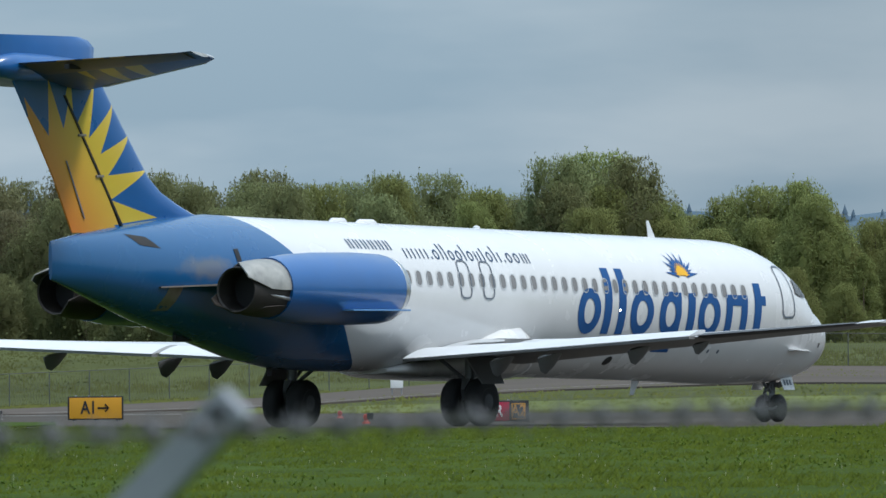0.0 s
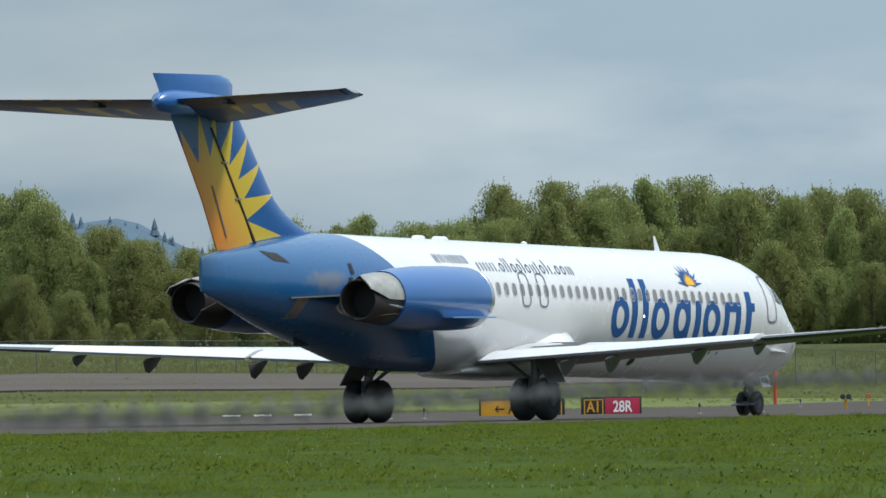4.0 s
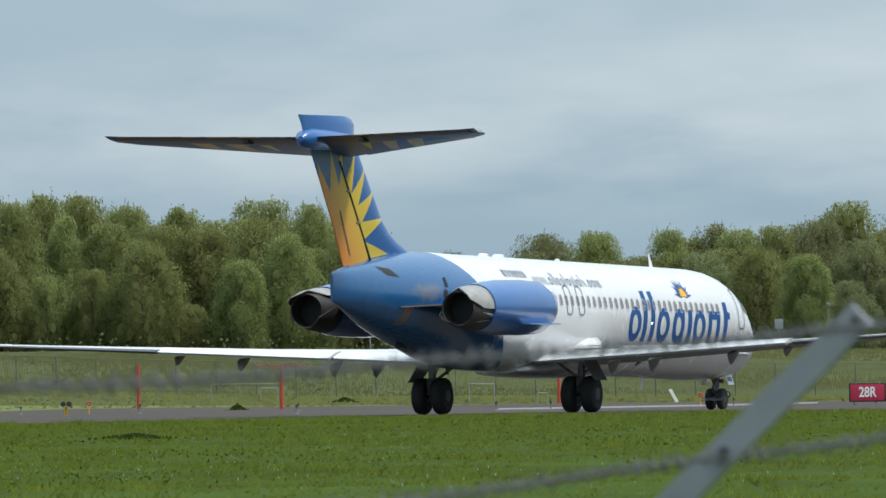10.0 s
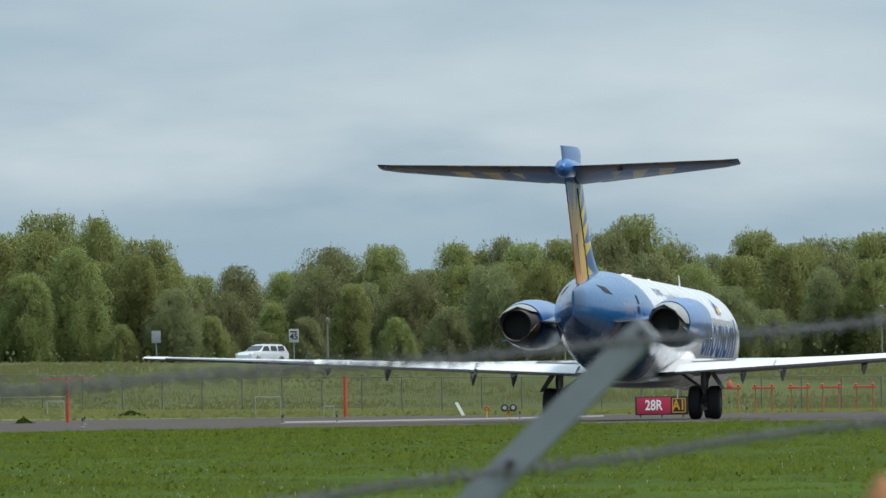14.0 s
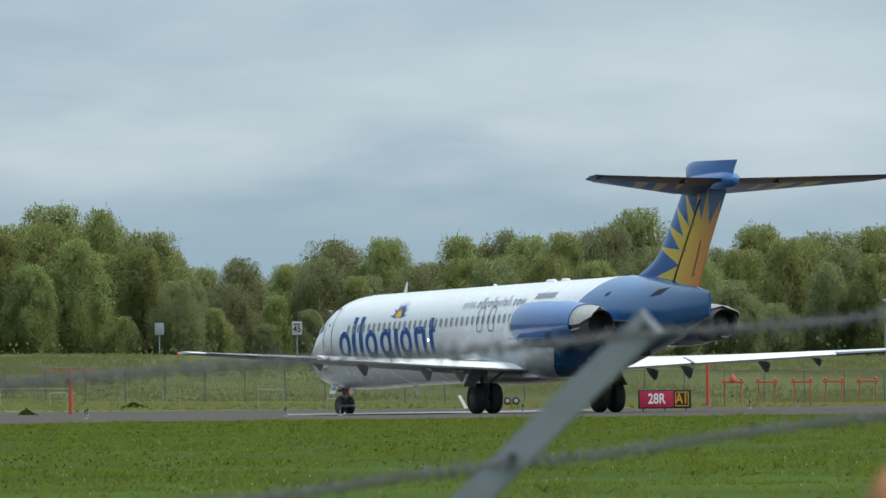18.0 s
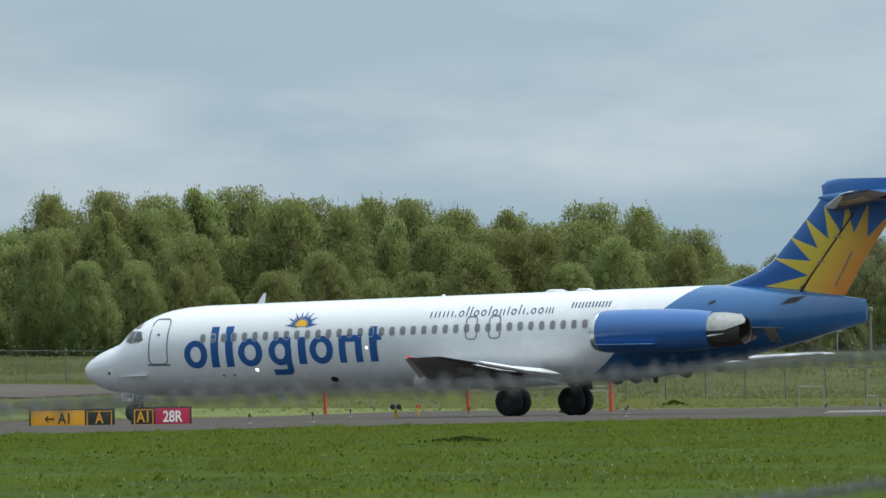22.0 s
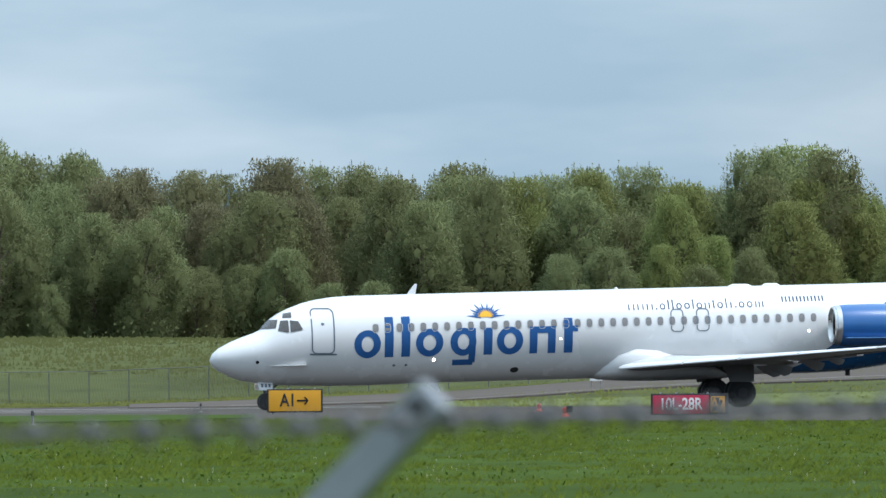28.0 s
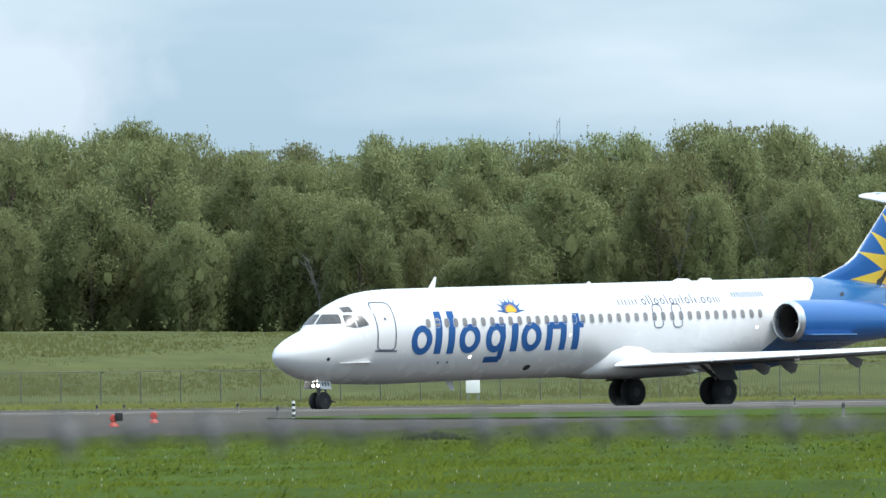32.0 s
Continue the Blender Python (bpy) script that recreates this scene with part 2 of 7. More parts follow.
def leaf_mat(name, c1, c2, thin=0.42, grain=34.0, relief=0.012):
    """Leaves: two greens by clump, thin enough to let light through."""
    m = bpy.data.materials.new(name)
    m.use_nodes = True
    nt = m.node_tree
    N, L = nt.nodes.new, nt.links.new
    b = nt.nodes["Principled BSDF"]
    b.inputs["Roughness"].default_value = 0.75
    b.inputs["Specular IOR Level"].default_value = 0.08
    geo, inf = N("ShaderNodeNewGeometry"), N("ShaderNodeObjectInfo")
    mx = N("ShaderNodeMix")
    mx.data_type = "RGBA"
    mx.inputs["A"].default_value, mx.inputs["B"].default_value = (*c1, 1), (*c2, 1)
    tex, spot = N("ShaderNodeTexCoord"), N("ShaderNodeTexNoise")
    spot.inputs["Scale"].default_value, spot.inputs["Detail"].default_value = grain, 4.0
    L(tex.outputs["Object"], spot.inputs["Vector"])
    tips = N("ShaderNodeTexNoise")
    tips.inputs["Scale"].default_value, tips.inputs["Detail"].default_value = grain * 2.6, 3.0
    L(tex.outputs["Object"], tips.inputs["Vector"])
    blend = calc(nt, "ADD", calc(nt, "MULTIPLY", geo.outputs["Random Per Island"], 0.35), calc(nt, "MULTIPLY_ADD", spot.outputs["Fac"], 1.2, -0.60))
    L(calc(nt, "ADD", blend, calc(nt, "MULTIPLY_ADD", tips.outputs["Fac"], 0.8, -0.10)), mx.inputs["Factor"])
    hsv = N("ShaderNodeHueSaturation")
    L(calc(nt, "MULTIPLY_ADD", inf.outputs["Random"], 0.03, 0.476), hsv.inputs["Hue"])
    L(calc(nt, "MULTIPLY_ADD", inf.outputs["Random"], 0.34, 0.86), hsv.inputs["Value"])
    hsv.inputs["Saturation"].default_value = 1.04
    L(mx.outputs["Result"], hsv.inputs["Color"])
    L(hsv.outputs[0], b.inputs["Base Color"])
    fine, bp = N("ShaderNodeTexNoise"), N("ShaderNodeBump")
    fine.inputs["Scale"].default_value, fine.inputs["Detail"].default_value = grain * 2.2, 4.0
    L(tex.outputs["Object"], fine.inputs["Vector"])
    bp.inputs["Strength"].default_value, bp.inputs["Distance"].default_value = 0.4, relief
    L(fine.outputs["Fac"], bp.inputs["Height"])
    L(bp.outputs[0], b.inputs["Normal"])
    tr = N("ShaderNodeBsdfTranslucent")
    L(hsv.outputs[0], tr.inputs["Color"])
    sh = N("ShaderNodeMixShader")
    sh.inputs[0].default_value = thin
    L(b.outputs[0], sh.inputs[1])
    L(tr.outputs[0], sh.inputs[2])
    L(sh.outputs[0], nt.nodes["Material Output"].inputs[0])
    return m


# Tree greens are raised towards blue to imitate haze over the distant wood.
M_leaf = leaf_mat("leaf_green_hazed", (0.176, 0.212, 0.082), (0.228, 0.262, 0.100), 0.72)
M_leaf_dark = leaf_mat("leaf_dark_hazed", (0.162, 0.186, 0.090), (0.206, 0.232, 0.112), 0.72)
M_leaf_rust = leaf_mat("leaf_budding", (0.172, 0.170, 0.096), (0.212, 0.214, 0.114), 0.72)
M_blade = leaf_mat("grass_blade", (0.0440, 0.0690, 0.0092), (0.1130, 0.1470, 0.0200), 0.34, 0.5, 0.02)
M_turf = mat("turf", (0.0400, 0.0640, 0.0090), 0.95, spec=0.04, vary=0.40, scale=0.6, bump=0.3)
M_drygrass = mat("dry_meadow", (0.1050, 0.1220, 0.0370), 0.95, spec=0.1, vary=0.28, scale=0.12, bump=0.3)
M_bank = mat("bank_grass", (0.0650, 0.0740, 0.0270), 0.95, spec=0.04, vary=0.35, scale=0.32, bump=0.4)


# ---- building helpers ----
def link_mesh(name, bm, material, parent=None, label="", smooth=40):
    me = bpy.data.meshes.new(name)
    bm.to_mesh(me)
    bm.free()
    for mm in material if isinstance(material, (list, tuple)) else (material,):
        me.materials.append(mm)
    if smooth:
        me.polygons.foreach_set("use_smooth", [True] * len(me.polygons))
        me.set_sharp_from_angle(angle=radians(smooth))
    ob = new(name, me)
    ob.parent = parent
    if label:
        ob["label"] = label
    return ob


def part(name, bm, material, parent, label="", smooth=40):
    """One mesh object under a thing or under a part."""
    return link_mesh(name, bm, material, parent, label, smooth)


def thing(name, label, category, group="", kind=""):
    return tagged(new(name), label, category, group, kind)


def again(ob, m, parent=None):
    """Another object on the same mesh, under the same parent."""
    o = ob.copy()
    scene.collection.objects.link(o)
    o.parent = parent if parent else ob.parent
    o.matrix_basis = m
    return o


def loft(rings, close=True, caps=True, bm=None):
    bm = bm or bmesh.new()
    vs = [[bm.verts.new(p) for p in r] for r in rings]
    n = len(vs[0])
    for a, b in zip(vs, vs[1:]):
        for i in range(n if close else n - 1):
            j = (i + 1) % n
            bm.faces.new((a[i], a[j], b[j], b[i]))
    if caps and close:
        bm.faces.new(vs[0][::-1])
        bm.faces.new(vs[-1])
    bmesh.ops.recalc_face_normals(bm, faces=bm.faces[:])
    return bm


def box(x0, y0, z0, x1, y1, z1, bev=0.0, bm=None):
    bm = bm or bmesh.new()
    r = bmesh.ops.create_cube(bm, size=1)
    for v in r["verts"]:
        v.co = Vector(((x0 + x1) / 2 + v.co.x * (x1 - x0), (y0 + y1) / 2 + v.co.y * (y1 - y0), (z0 + z1) / 2 + v.co.z * (z1 - z0)))
    if bev:
        es = list({e for v in r["verts"] for e in v.link_edges})
        bmesh.ops.bevel(bm, geom=es, offset=bev, segments=2, affect="EDGES", profile=0.7)
    return bm


def rod(p, q, r0, r1=None, n=10, bm=None):
    """A tapered round bar from p to q."""
    bm = bm or bmesh.new()
    p, q = Vector(p), Vector(q)
    u = (q - p).normalized()
    a = u.orthogonal().normalized()
    b = u.cross(a)
    r1 = r0 if r1 is None else r1
    rings = [[c + r * (a * math.cos(t) + b * math.sin(t)) for t in (2 * math.pi * k / n for k in range(n))] for c, r in ((p, r0), (q, r1))]
    return loft(rings, bm=bm)


def spin(profile, axis="x", n=24, centre=(0, 0, 0), closed_ends=True, bm=None):
    """A turned body: profile rows are (along, radius)."""
    rings = []
    for s, r in profile:
        ring = []
        for k in range(n):
            t = 2 * math.pi * k / n
            c, d = r * math.cos(t), r * math.sin(t)
            p = {"x": (s, c, d), "y": (c, s, d), "z": (c, d, s)}[axis]
            ring.append((centre[0] + p[0], centre[1] + p[1], centre[2] + p[2]))
        rings.append(ring)
    return loft(rings, caps=closed_ends, bm=bm)


def sheet(points, z, thick=0.0, bm=None):
    """A flat polygon (or slab) through plan points."""
    bm = bm or bmesh.new()
    f = bm.faces.new([bm.verts.new((x, y, z)) for x, y in points])
    if f.normal.z < 0:
        f.normal_flip()
    if thick:
        r = bmesh.ops.extrude_face_region(bm, geom=[f])
        for v in r["geom"]:
            if isinstance(v, bmesh.types.BMVert):
                v.co.z -= thick
        bmesh.ops.recalc_face_normals(bm, faces=bm.faces[:])
    return bm


def letters(text, size, depth=0.006):
    """Raised lettering in the built-in font, centred, in the xz plane facing -y."""
    cu = bpy.data.curves.new("lettering", "FONT")
    cu.body, cu.size, cu.align_x, cu.align_y, cu.extrude = text, size, "CENTER", "CENTER", depth
    cu.offset = size * 0.02
    tmp = bpy.data.objects.new("lettering", cu)
    scene.collection.objects.link(tmp)
    bpy.context.view_layer.update()
    me = bpy.data.meshes.new_from_object(tmp)
    bpy.data.objects.remove(tmp)
    bm = bmesh.new()
    bm.from_mesh(me)
    bpy.data.meshes.remove(me)
    bmesh.ops.transform(bm, matrix=Matrix.Rotation(radians(90), 4, "X"), verts=bm.verts[:])
    return bm


def turn(az, d, z=0.0):
    """Plan point at compass angle az and distance d from the viewpoint."""
    a = radians(az)
    return Vector((d * math.sin(a), d * math.cos(a), z))


# ---- the ground: one sheet out to the horizon ----
FOOT_AZ, FOOT_Z = (-24, -11, -9.2, -8.3, -7.0, -6.6, -4.1, -2.5, -1.5, 0.0, 2.0, 12), (0, 0.1, 0.9, 1.65, 2.35, 2.45, 1.95, 1.0, 0.5, 0.25, -0.05, -0.05)


def land(x, y):
    """Height of the land: a dip by the fence, the flat airfield, the river bank behind."""
    d = math.hypot(x, y)
    az = math.degrees(math.atan2(x, y)) if d > 1 else 0
    z = 0.0
    if d < 95:
        z = -1.5 * min(1, max(0, (95 - d) / 35))
    if y > 1:
        k = min(1, max(0, (d - 585) / 155)) ** 0.65
        z += float(np.interp(az, FOOT_AZ, FOOT_Z)) * k
        k = min(1, max(0, (d - 745) / 92))
        crest = 3.55 + 0.095 * max(0, -az) - 0.25 * max(0, az)
        z += (crest - z) * (k * k * (3 - 2 * k)) if d > 745 else 0
        z -= 3.0 * min(1, max(0, (d - 862) / 60))
    return z


def make_ground():
    azs = [-180, -150, -120, -90, -60, -40, -28] + [-20 + 0.5 * i for i in range(57)] + [14, 24, 40, 60, 90, 120, 150]
    ds = [1.5, 20, 58, 66, 74, 82, 90, 98, 130, 180, 240, 300, 360, 420, 480, 500, 540, 580, 592, 605, 620, 635, 650, 675, 700, 715, 735] + [742 + 7.7 * i for i in range(13)] + [845, 858, 862, 880, 900, 925, 1000, 1400, 2500, 4900]
    bm = bmesh.new()
    vs = []
    for d in ds:
        row = []
        for a in azs:
            p = turn(a, d)
            bump = noise.noise(Vector((p.x * 0.05, p.y * 0.05, 3))) * (0.35 if 745 < d < 850 else 0.0)
            row.append(bm.verts.new((p.x, p.y, land(p.x, p.y) + bump)))
        vs.append(row)
    for i in range(len(ds) - 1):
        for j in range(len(azs)):
            m = (j + 1) % len(azs)
            f = bm.faces.new((vs[i][j], vs[i][m], vs[i + 1][m], vs[i + 1][j]))
            dm = (ds[i] + ds[i + 1]) / 2
            f.material_index = 0 if dm < 455 else (1 if dm < 600 else 2)
    c = bm.verts.new((0, 0, -1.5))
    for j in range(len(azs)):
        bm.faces.new((c, vs[0][(j + 1) % len(azs)], vs[0][j]))
    bmesh.ops.recalc_face_normals(bm, faces=bm.faces[:])
    if sum(f.normal.z for f in bm.faces) < 0:
        bmesh.ops.reverse_faces(bm, faces=bm.faces[:])
    g = link_mesh("ground", bm, [M_turf, M_drygrass, M_bank], smooth=60)
    tagged(g, "mown green airfield turf rising to a grassy river bank", "ground", kind="structure")


make_ground()


def strip(name, near, far, material, lift, label, category):
    """Paving between two edges given as (compass angle, distance) rows; it follows the land."""
    bm = bmesh.new()

    def edge(rows, a):
        for (a0, d0), (a1, d1) in zip(rows, rows[1:]):
            if a0 <= a <= a1:
                return d0 + (d1 - d0) * (a - a0) / (a1 - a0)
        return rows[-1][1]

    lo, hi = near[0][0], near[-1][0]
    n, k = 90, 8
    vs = []
    for i in range(n + 1):
        a = lo + (hi - lo) * i / n
        d0, d1 = edge(near, a), edge(far, a)
        col = []
        for j in range(k + 1):
            p = turn(a, d0 + (d1 - d0) * j / k)
            col.append(bm.verts.new((p.x, p.y, land(p.x, p.y) + lift)))
        vs.append(col)
    for c0, c1 in zip(vs, vs[1:]):
        for j in range(k):
            bm.faces.new((c0[j], c1[j], c1[j + 1], c0[j + 1]))
    low = [bm.verts.new(c[0].co - Vector((0, 0, 0.4))) for c in vs]
    for i in range(n):
        bm.faces.new((low[i], low[i + 1], vs[i + 1][0], vs[i][0]))
    bmesh.ops.recalc_face_normals(bm, faces=bm.faces[:])
    if sum(f.normal.z for f in bm.faces) < 0:
        bmesh.ops.reverse_faces(bm, faces=bm.faces[:])
    return tagged(link_mesh(name, bm, material), label, category, kind="structure")


NEAR = [(-24, 150), (-15.5, 192), (-14.5, 202), (-13.4, 216), (-12.6, 242), (-11.9, 290), (-11.2, 310), (-10.6, 315), (-10, 310), (-9, 285), (-8, 274), (-6.7, 262), (-5.3, 265), (-4.4, 296), (-3, 330), (-1.5, 360), (-0.2, 366), (1.7, 362), (9, 350)]
FAR_EDGE = [(-24, 560), (-14.5, 560), (-11.8, 610), (-10.3, 640), (-9, 560), (-7, 500), (-5, 520), (-3, 590), (0, 600), (3, 560), (9, 540)]
taxiway = strip("taxiway", NEAR, FAR_EDGE, M_asphalt, 0.02, "worn grey asphalt taxiway with pale patches", "taxiway")
service_road = strip("service_road", [(-10.8, 572), (-9.2, 606), (-8.5, 632), (-7.8, 642), (-7.0, 642), (-5.6, 640), (-4.5, 642), (-3.5, 690)], [(-10.8, 640), (-9.2, 690), (-8.5, 715), (-7.8, 728), (-7.0, 732), (-5.6, 732), (-4.5, 726), (-3.5, 693)],
               M_road, 0.10, "distant brown-grey service road along the foot of the bank", "road")
island = strip("grass_island", [(-14.0, 318), (-13.5, 300), (-12, 290), (-10.9, 300), (-10.2, 330)], [(-14.0, 320), (-13.5, 345), (-12, 372), (-10.9, 395), (-10.2, 372)], M_turf, 0.06, "low green grass island between the taxiways", "grass")


def paint(name, rows, wide, material, label, lip=0.0):
    """A pale band along (compass angle, distance) rows; a lip stands proud of the asphalt by that much."""
    bm = bmesh.new()
    prev = None
    for (a0, d0), (a1, d1) in zip(rows, rows[1:]):
        for k in range(9):
            a, d = a0 + (a1 - a0) * k / 8, d0 + (d1 - d0) * k / 8
            p, q = turn(a, d), turn(a, d + wide)
            z0, z1 = land(p.x, p.y), land(q.x, q.y)
            cur = [bm.verts.new((p.x, p.y, z0 + 0.01)), bm.verts.new((p.x, p.y, z0 + 0.05 + lip)), bm.verts.new((q.x, q.y, z1 + 0.05 + lip)), bm.verts.new((q.x, q.y, z1 + 0.01))]
            if prev:
                for m in range(3):
                    bm.faces.new((prev[m], cur[m], cur[m + 1], prev[m + 1]))
            prev = cur
    bmesh.ops.recalc_face_normals(bm, faces=bm.faces[:])
    if sum(f.normal.z for f in bm.faces) < 0:
        bmesh.ops.reverse_faces(bm, faces=bm.faces[:])
    return tagged(link_mesh(name, bm, material, smooth=0), label, "marking", kind="structure")


paint("taxiway_edge_line", [(-18, 395), (-14.4, 430), (-12.5, 450), (-10.6, 470)], 6.0, M_concrete, "pale worn edge line on the taxiway", 0.04)
paint("taxiway_edge_line", [(-12.8, 520), (-11.0, 545), (-9.6, 560)], 9.0, M_concrete, "pale concrete band on the taxiway")
paint("concrete_band", [(-0.72, 447), (-0.3, 452), (0.3, 470), (0.8, 505)], 40.0, M_concrete, "bright pale band on the taxiway")
for a0 in (-5.74, -5.59, -5.40):
    paint("paint_dash", [(a0, 478), (a0 + 0.085, 478)], 14.0, M_signwhite, "short white painted dash on the taxiway", 0.02)
paint("road_edge_line", [(-10.4, 588), (-9.2, 612), (-8.5, 640), (-7.8, 652), (-7.0, 656)], 1.2, M_concrete, "pale edge line of the service road", 0.05)


# ---- the airliner: origin on the ground under the main gear, nose towards +x ----
R_BODY, ZC, Z_TOP, Z_BOT = 1.67, 3.08, 4.75, 1.07

# rows: x, top, bottom, half width, height of the widest line
BODY = [(21.53, 2.09, 2.05, 0.03, 2.07), (21.42, 2.36, 1.84, 0.28, 2.10), (21.18, 2.57, 1.66, 0.50, 2.14), (20.72, 2.82, 1.42, 0.76, 2.20), (20.25, 3.02, 1.27, 0.97, 2.28),
        (19.70, 3.22, 1.17, 1.16, 2.38), (19.45, 3.34, 1.14, 1.23, 2.44), (19.05, 3.78, 1.11, 1.33, 2.55), (18.70, 4.02, 1.09, 1.41, 2.65), (18.30, 4.22, 1.08, 1.48, 2.75), (17.75, 4.43, 1.07, 1.56, 2.88), (17.2, 4.58, 1.07, 1.61, 2.97),
        (16.5, 4.69, 1.07, 1.65, 3.04), (15.6, 4.745, 1.07, 1.67, 3.08), (12, 4.75, 1.07, 1.67, 3.08), (8, 4.75, 1.07, 1.67, 3.08), (4, 4.75, 1.07, 1.67, 3.08), (0, 4.75, 1.07, 1.67, 3.08), (-3.5, 4.75, 1.07, 1.67, 3.08),
        (-5.0, 4.75, 1.12, 1.66, 3.09), (-6.5, 4.76, 1.30, 1.63, 3.13), (-8.0, 4.77, 1.60, 1.54, 3.22), (-9.5, 4.76, 1.97, 1.36, 3.34), (-11.0, 4.72, 2.38, 1.08, 3.48), (-12.3, 4.63, 2.76, 0.76, 3.62), (-13.4, 4.50, 3.06, 0.46, 3.74), (-14.2, 4.39, 3.28, 0.22, 3.82), (-14.64, 4.33, 3.39, 0.05, 3.86)]


def lift(x):
    """The airliner stands nose-low: by how much its body rises towards the tail."""
    return float(np.interp(x, (-14.7, -12.3, -11, -9.5, -8, 0, 12, 16, 19, 21.6), (0.09, 0.12, 0.17, 0.26, 0.33, 0.195, -0.025, -0.10, -0.07, -0.04)))


BODY = [(x, top + lift(x), bot + lift(x) + (0.04 if x < 13 else 0.0), w, zc + lift(x)) for x, top, bot, w, zc in BODY]


def body_at(x):
    for a, b in zip(BODY, BODY[1:]):
        if b[0] <= x <= a[0]:
            t = (a[0] - x) / (a[0] - b[0])
            return [a[i] + (b[i] - a[i]) * t for i in range(5)]
    return BODY[0] if x > 21 else BODY[-1]


def skin_y(x, z, out=0.0):
    """Half width of the body at station x and height z."""
    _, top, bot, w, zc = body_at(x)
    h = (top - zc) if z > zc else (zc - bot)
    k = min(0.999, abs(z - zc) / max(h, 1e-4))
    return w * math.sqrt(1 - k ** 2) + out


def body_ring(row, n=48):
    x, top, bot, w, zc = row
    ring = []
    for k in range(n):
        t = 2 * math.pi * k / n
        s, c = math.sin(t), math.cos(t)
        ring.append((x, w * c, zc + (top - zc if s > 0 else zc - bot) * s))
    return ring


def livery(m):
    """White forward, blue aft of a line that leans forward towards the belly."""

    def build(nt, tex):
        s = nt.nodes.new("ShaderNodeSeparateXYZ")
        nt.links.new(tex.outputs["Object"], s.inputs[0])
        zz = calc(nt, "SUBTRACT", s.outputs["Z"], 1.3)
        bend = calc(nt, "MULTIPLY", zz, 1.30)
        low = calc(nt, "MAXIMUM", calc(nt, "SUBTRACT", 2.15, s.outputs["Z"]), 0.0)
        bend = calc(nt, "SUBTRACT", bend, calc(nt, "MULTIPLY", calc(nt, "MULTIPLY", low, low), 1.1))
        edge = calc(nt, "ADD", calc(nt, "ADD", s.outputs["X"], 2.55), bend)
        return calc(nt, "LESS_THAN", edge, 0.0)

    return base_mix(m, M_blue_rgb, build)


def soot(m):
    """Grey exhaust soot smeared aft of the outlet on the starboard side."""

    def build(nt, tex):
        s = nt.nodes.new("ShaderNodeSeparateXYZ")
        nt.links.new(tex.outputs["Object"], s.inputs[0])
        u = calc(nt, "DIVIDE", calc(nt, "ADD", s.outputs["X"], 9.75), 1.15)
        v = calc(nt, "DIVIDE", calc(nt, "SUBTRACT", s.outputs["Z"], 3.80), 0.34)
        smear = nt.nodes.new("ShaderNodeTexNoise")
        smear.inputs["Scale"].default_value, smear.inputs["Detail"].default_value = 2.6, 4.0
        nt.links.new(tex.outputs["Object"], smear.inputs["Vector"])
        r = calc(nt, "SQRT", calc(nt, "ADD", calc(nt, "MULTIPLY", u, u), calc(nt, "MULTIPLY", v, v)))
        f = calc(nt, "MAXIMUM", calc(nt, "SUBTRACT", calc(nt, "MULTIPLY_ADD", smear.outputs["Fac"], 1.1, 0.45), r), 0.0)
        return calc(nt, "MULTIPLY", calc(nt, "MINIMUM", f, 0.62), calc(nt, "LESS_THAN", s.outputs["Y"], 0.0))

    return base_mix(m, (0.17, 0.16, 0.15), build)


M_blue_rgb = (0.0120, 0.0890, 0.2300)
M_body = livery(mat("livery_paint", WHITE, 0.26, vary=0.05, scale=1.0, coat=0.5))
M_body = soot(M_body)


def sunburst(m):
    """Yellow-to-orange sun with pointed rays over blue, as painted on the fin."""

    def build(nt, tex):
        s = nt.nodes.new("ShaderNodeSeparateXYZ")
        nt.links.new(tex.outputs["Object"], s.inputs[0])
        dx = calc(nt, "ADD", s.outputs["X"], 13.9)
        dz = calc(nt, "SUBTRACT", s.outputs["Z"], 5.2)
        ang = calc(nt, "ARCTAN2", dz, dx)
        r = calc(nt, "SQRT", calc(nt, "ADD", calc(nt, "MULTIPLY", dx, dx), calc(nt, "MULTIPLY", dz, dz)))
        tri = calc(nt, "DIVIDE", calc(nt, "PINGPONG", calc(nt, "ADD", ang, 0.052), 0.1606), 0.1606)
        tip = calc(nt, "ADD", calc(nt, "MAXIMUM", calc(nt, "SUBTRACT", 0.6, ang), 0.0), 3.15)
        # straight-sided rays: the reach is linear in its inverse
        near = calc(nt, "DIVIDE", calc(nt, "SUBTRACT", 1.0, tri), tip)
        inverse = calc(nt, "MULTIPLY_ADD", tri, 1 / 1.86, near)
        return calc(nt, "LESS_THAN", calc(nt, "MULTIPLY", r, inverse), 1.0)

    nt = m.node_tree
    tex = nt.nodes.new("ShaderNodeTexCoord")
    s = nt.nodes.new("ShaderNodeSeparateXYZ")
    nt.links.new(tex.outputs["Object"], s.inputs[0])
    g = nt.nodes.new("ShaderNodeMapRange")
    g.inputs["From Min"].default_value, g.inputs["From Max"].default_value = -9.2, -6.6
    nt.links.new(calc(nt, "ADD", calc(nt, "MULTIPLY", s.outputs["X"], 1.0), calc(nt, "MULTIPLY", s.outputs["Z"], 0.95)), g.inputs["Value"])
    cr = nt.nodes.new("ShaderNodeMix")
    cr.data_type = "RGBA"
    cr.inputs["A"].default_value, cr.inputs["B"].default_value = (0.56, 0.17, 0.02, 1), (0.60, 0.43, 0.045, 1)
    nt.links.new(g.outputs[0], cr.inputs["Factor"])
    return base_mix(m, cr.outputs["Result"], build)


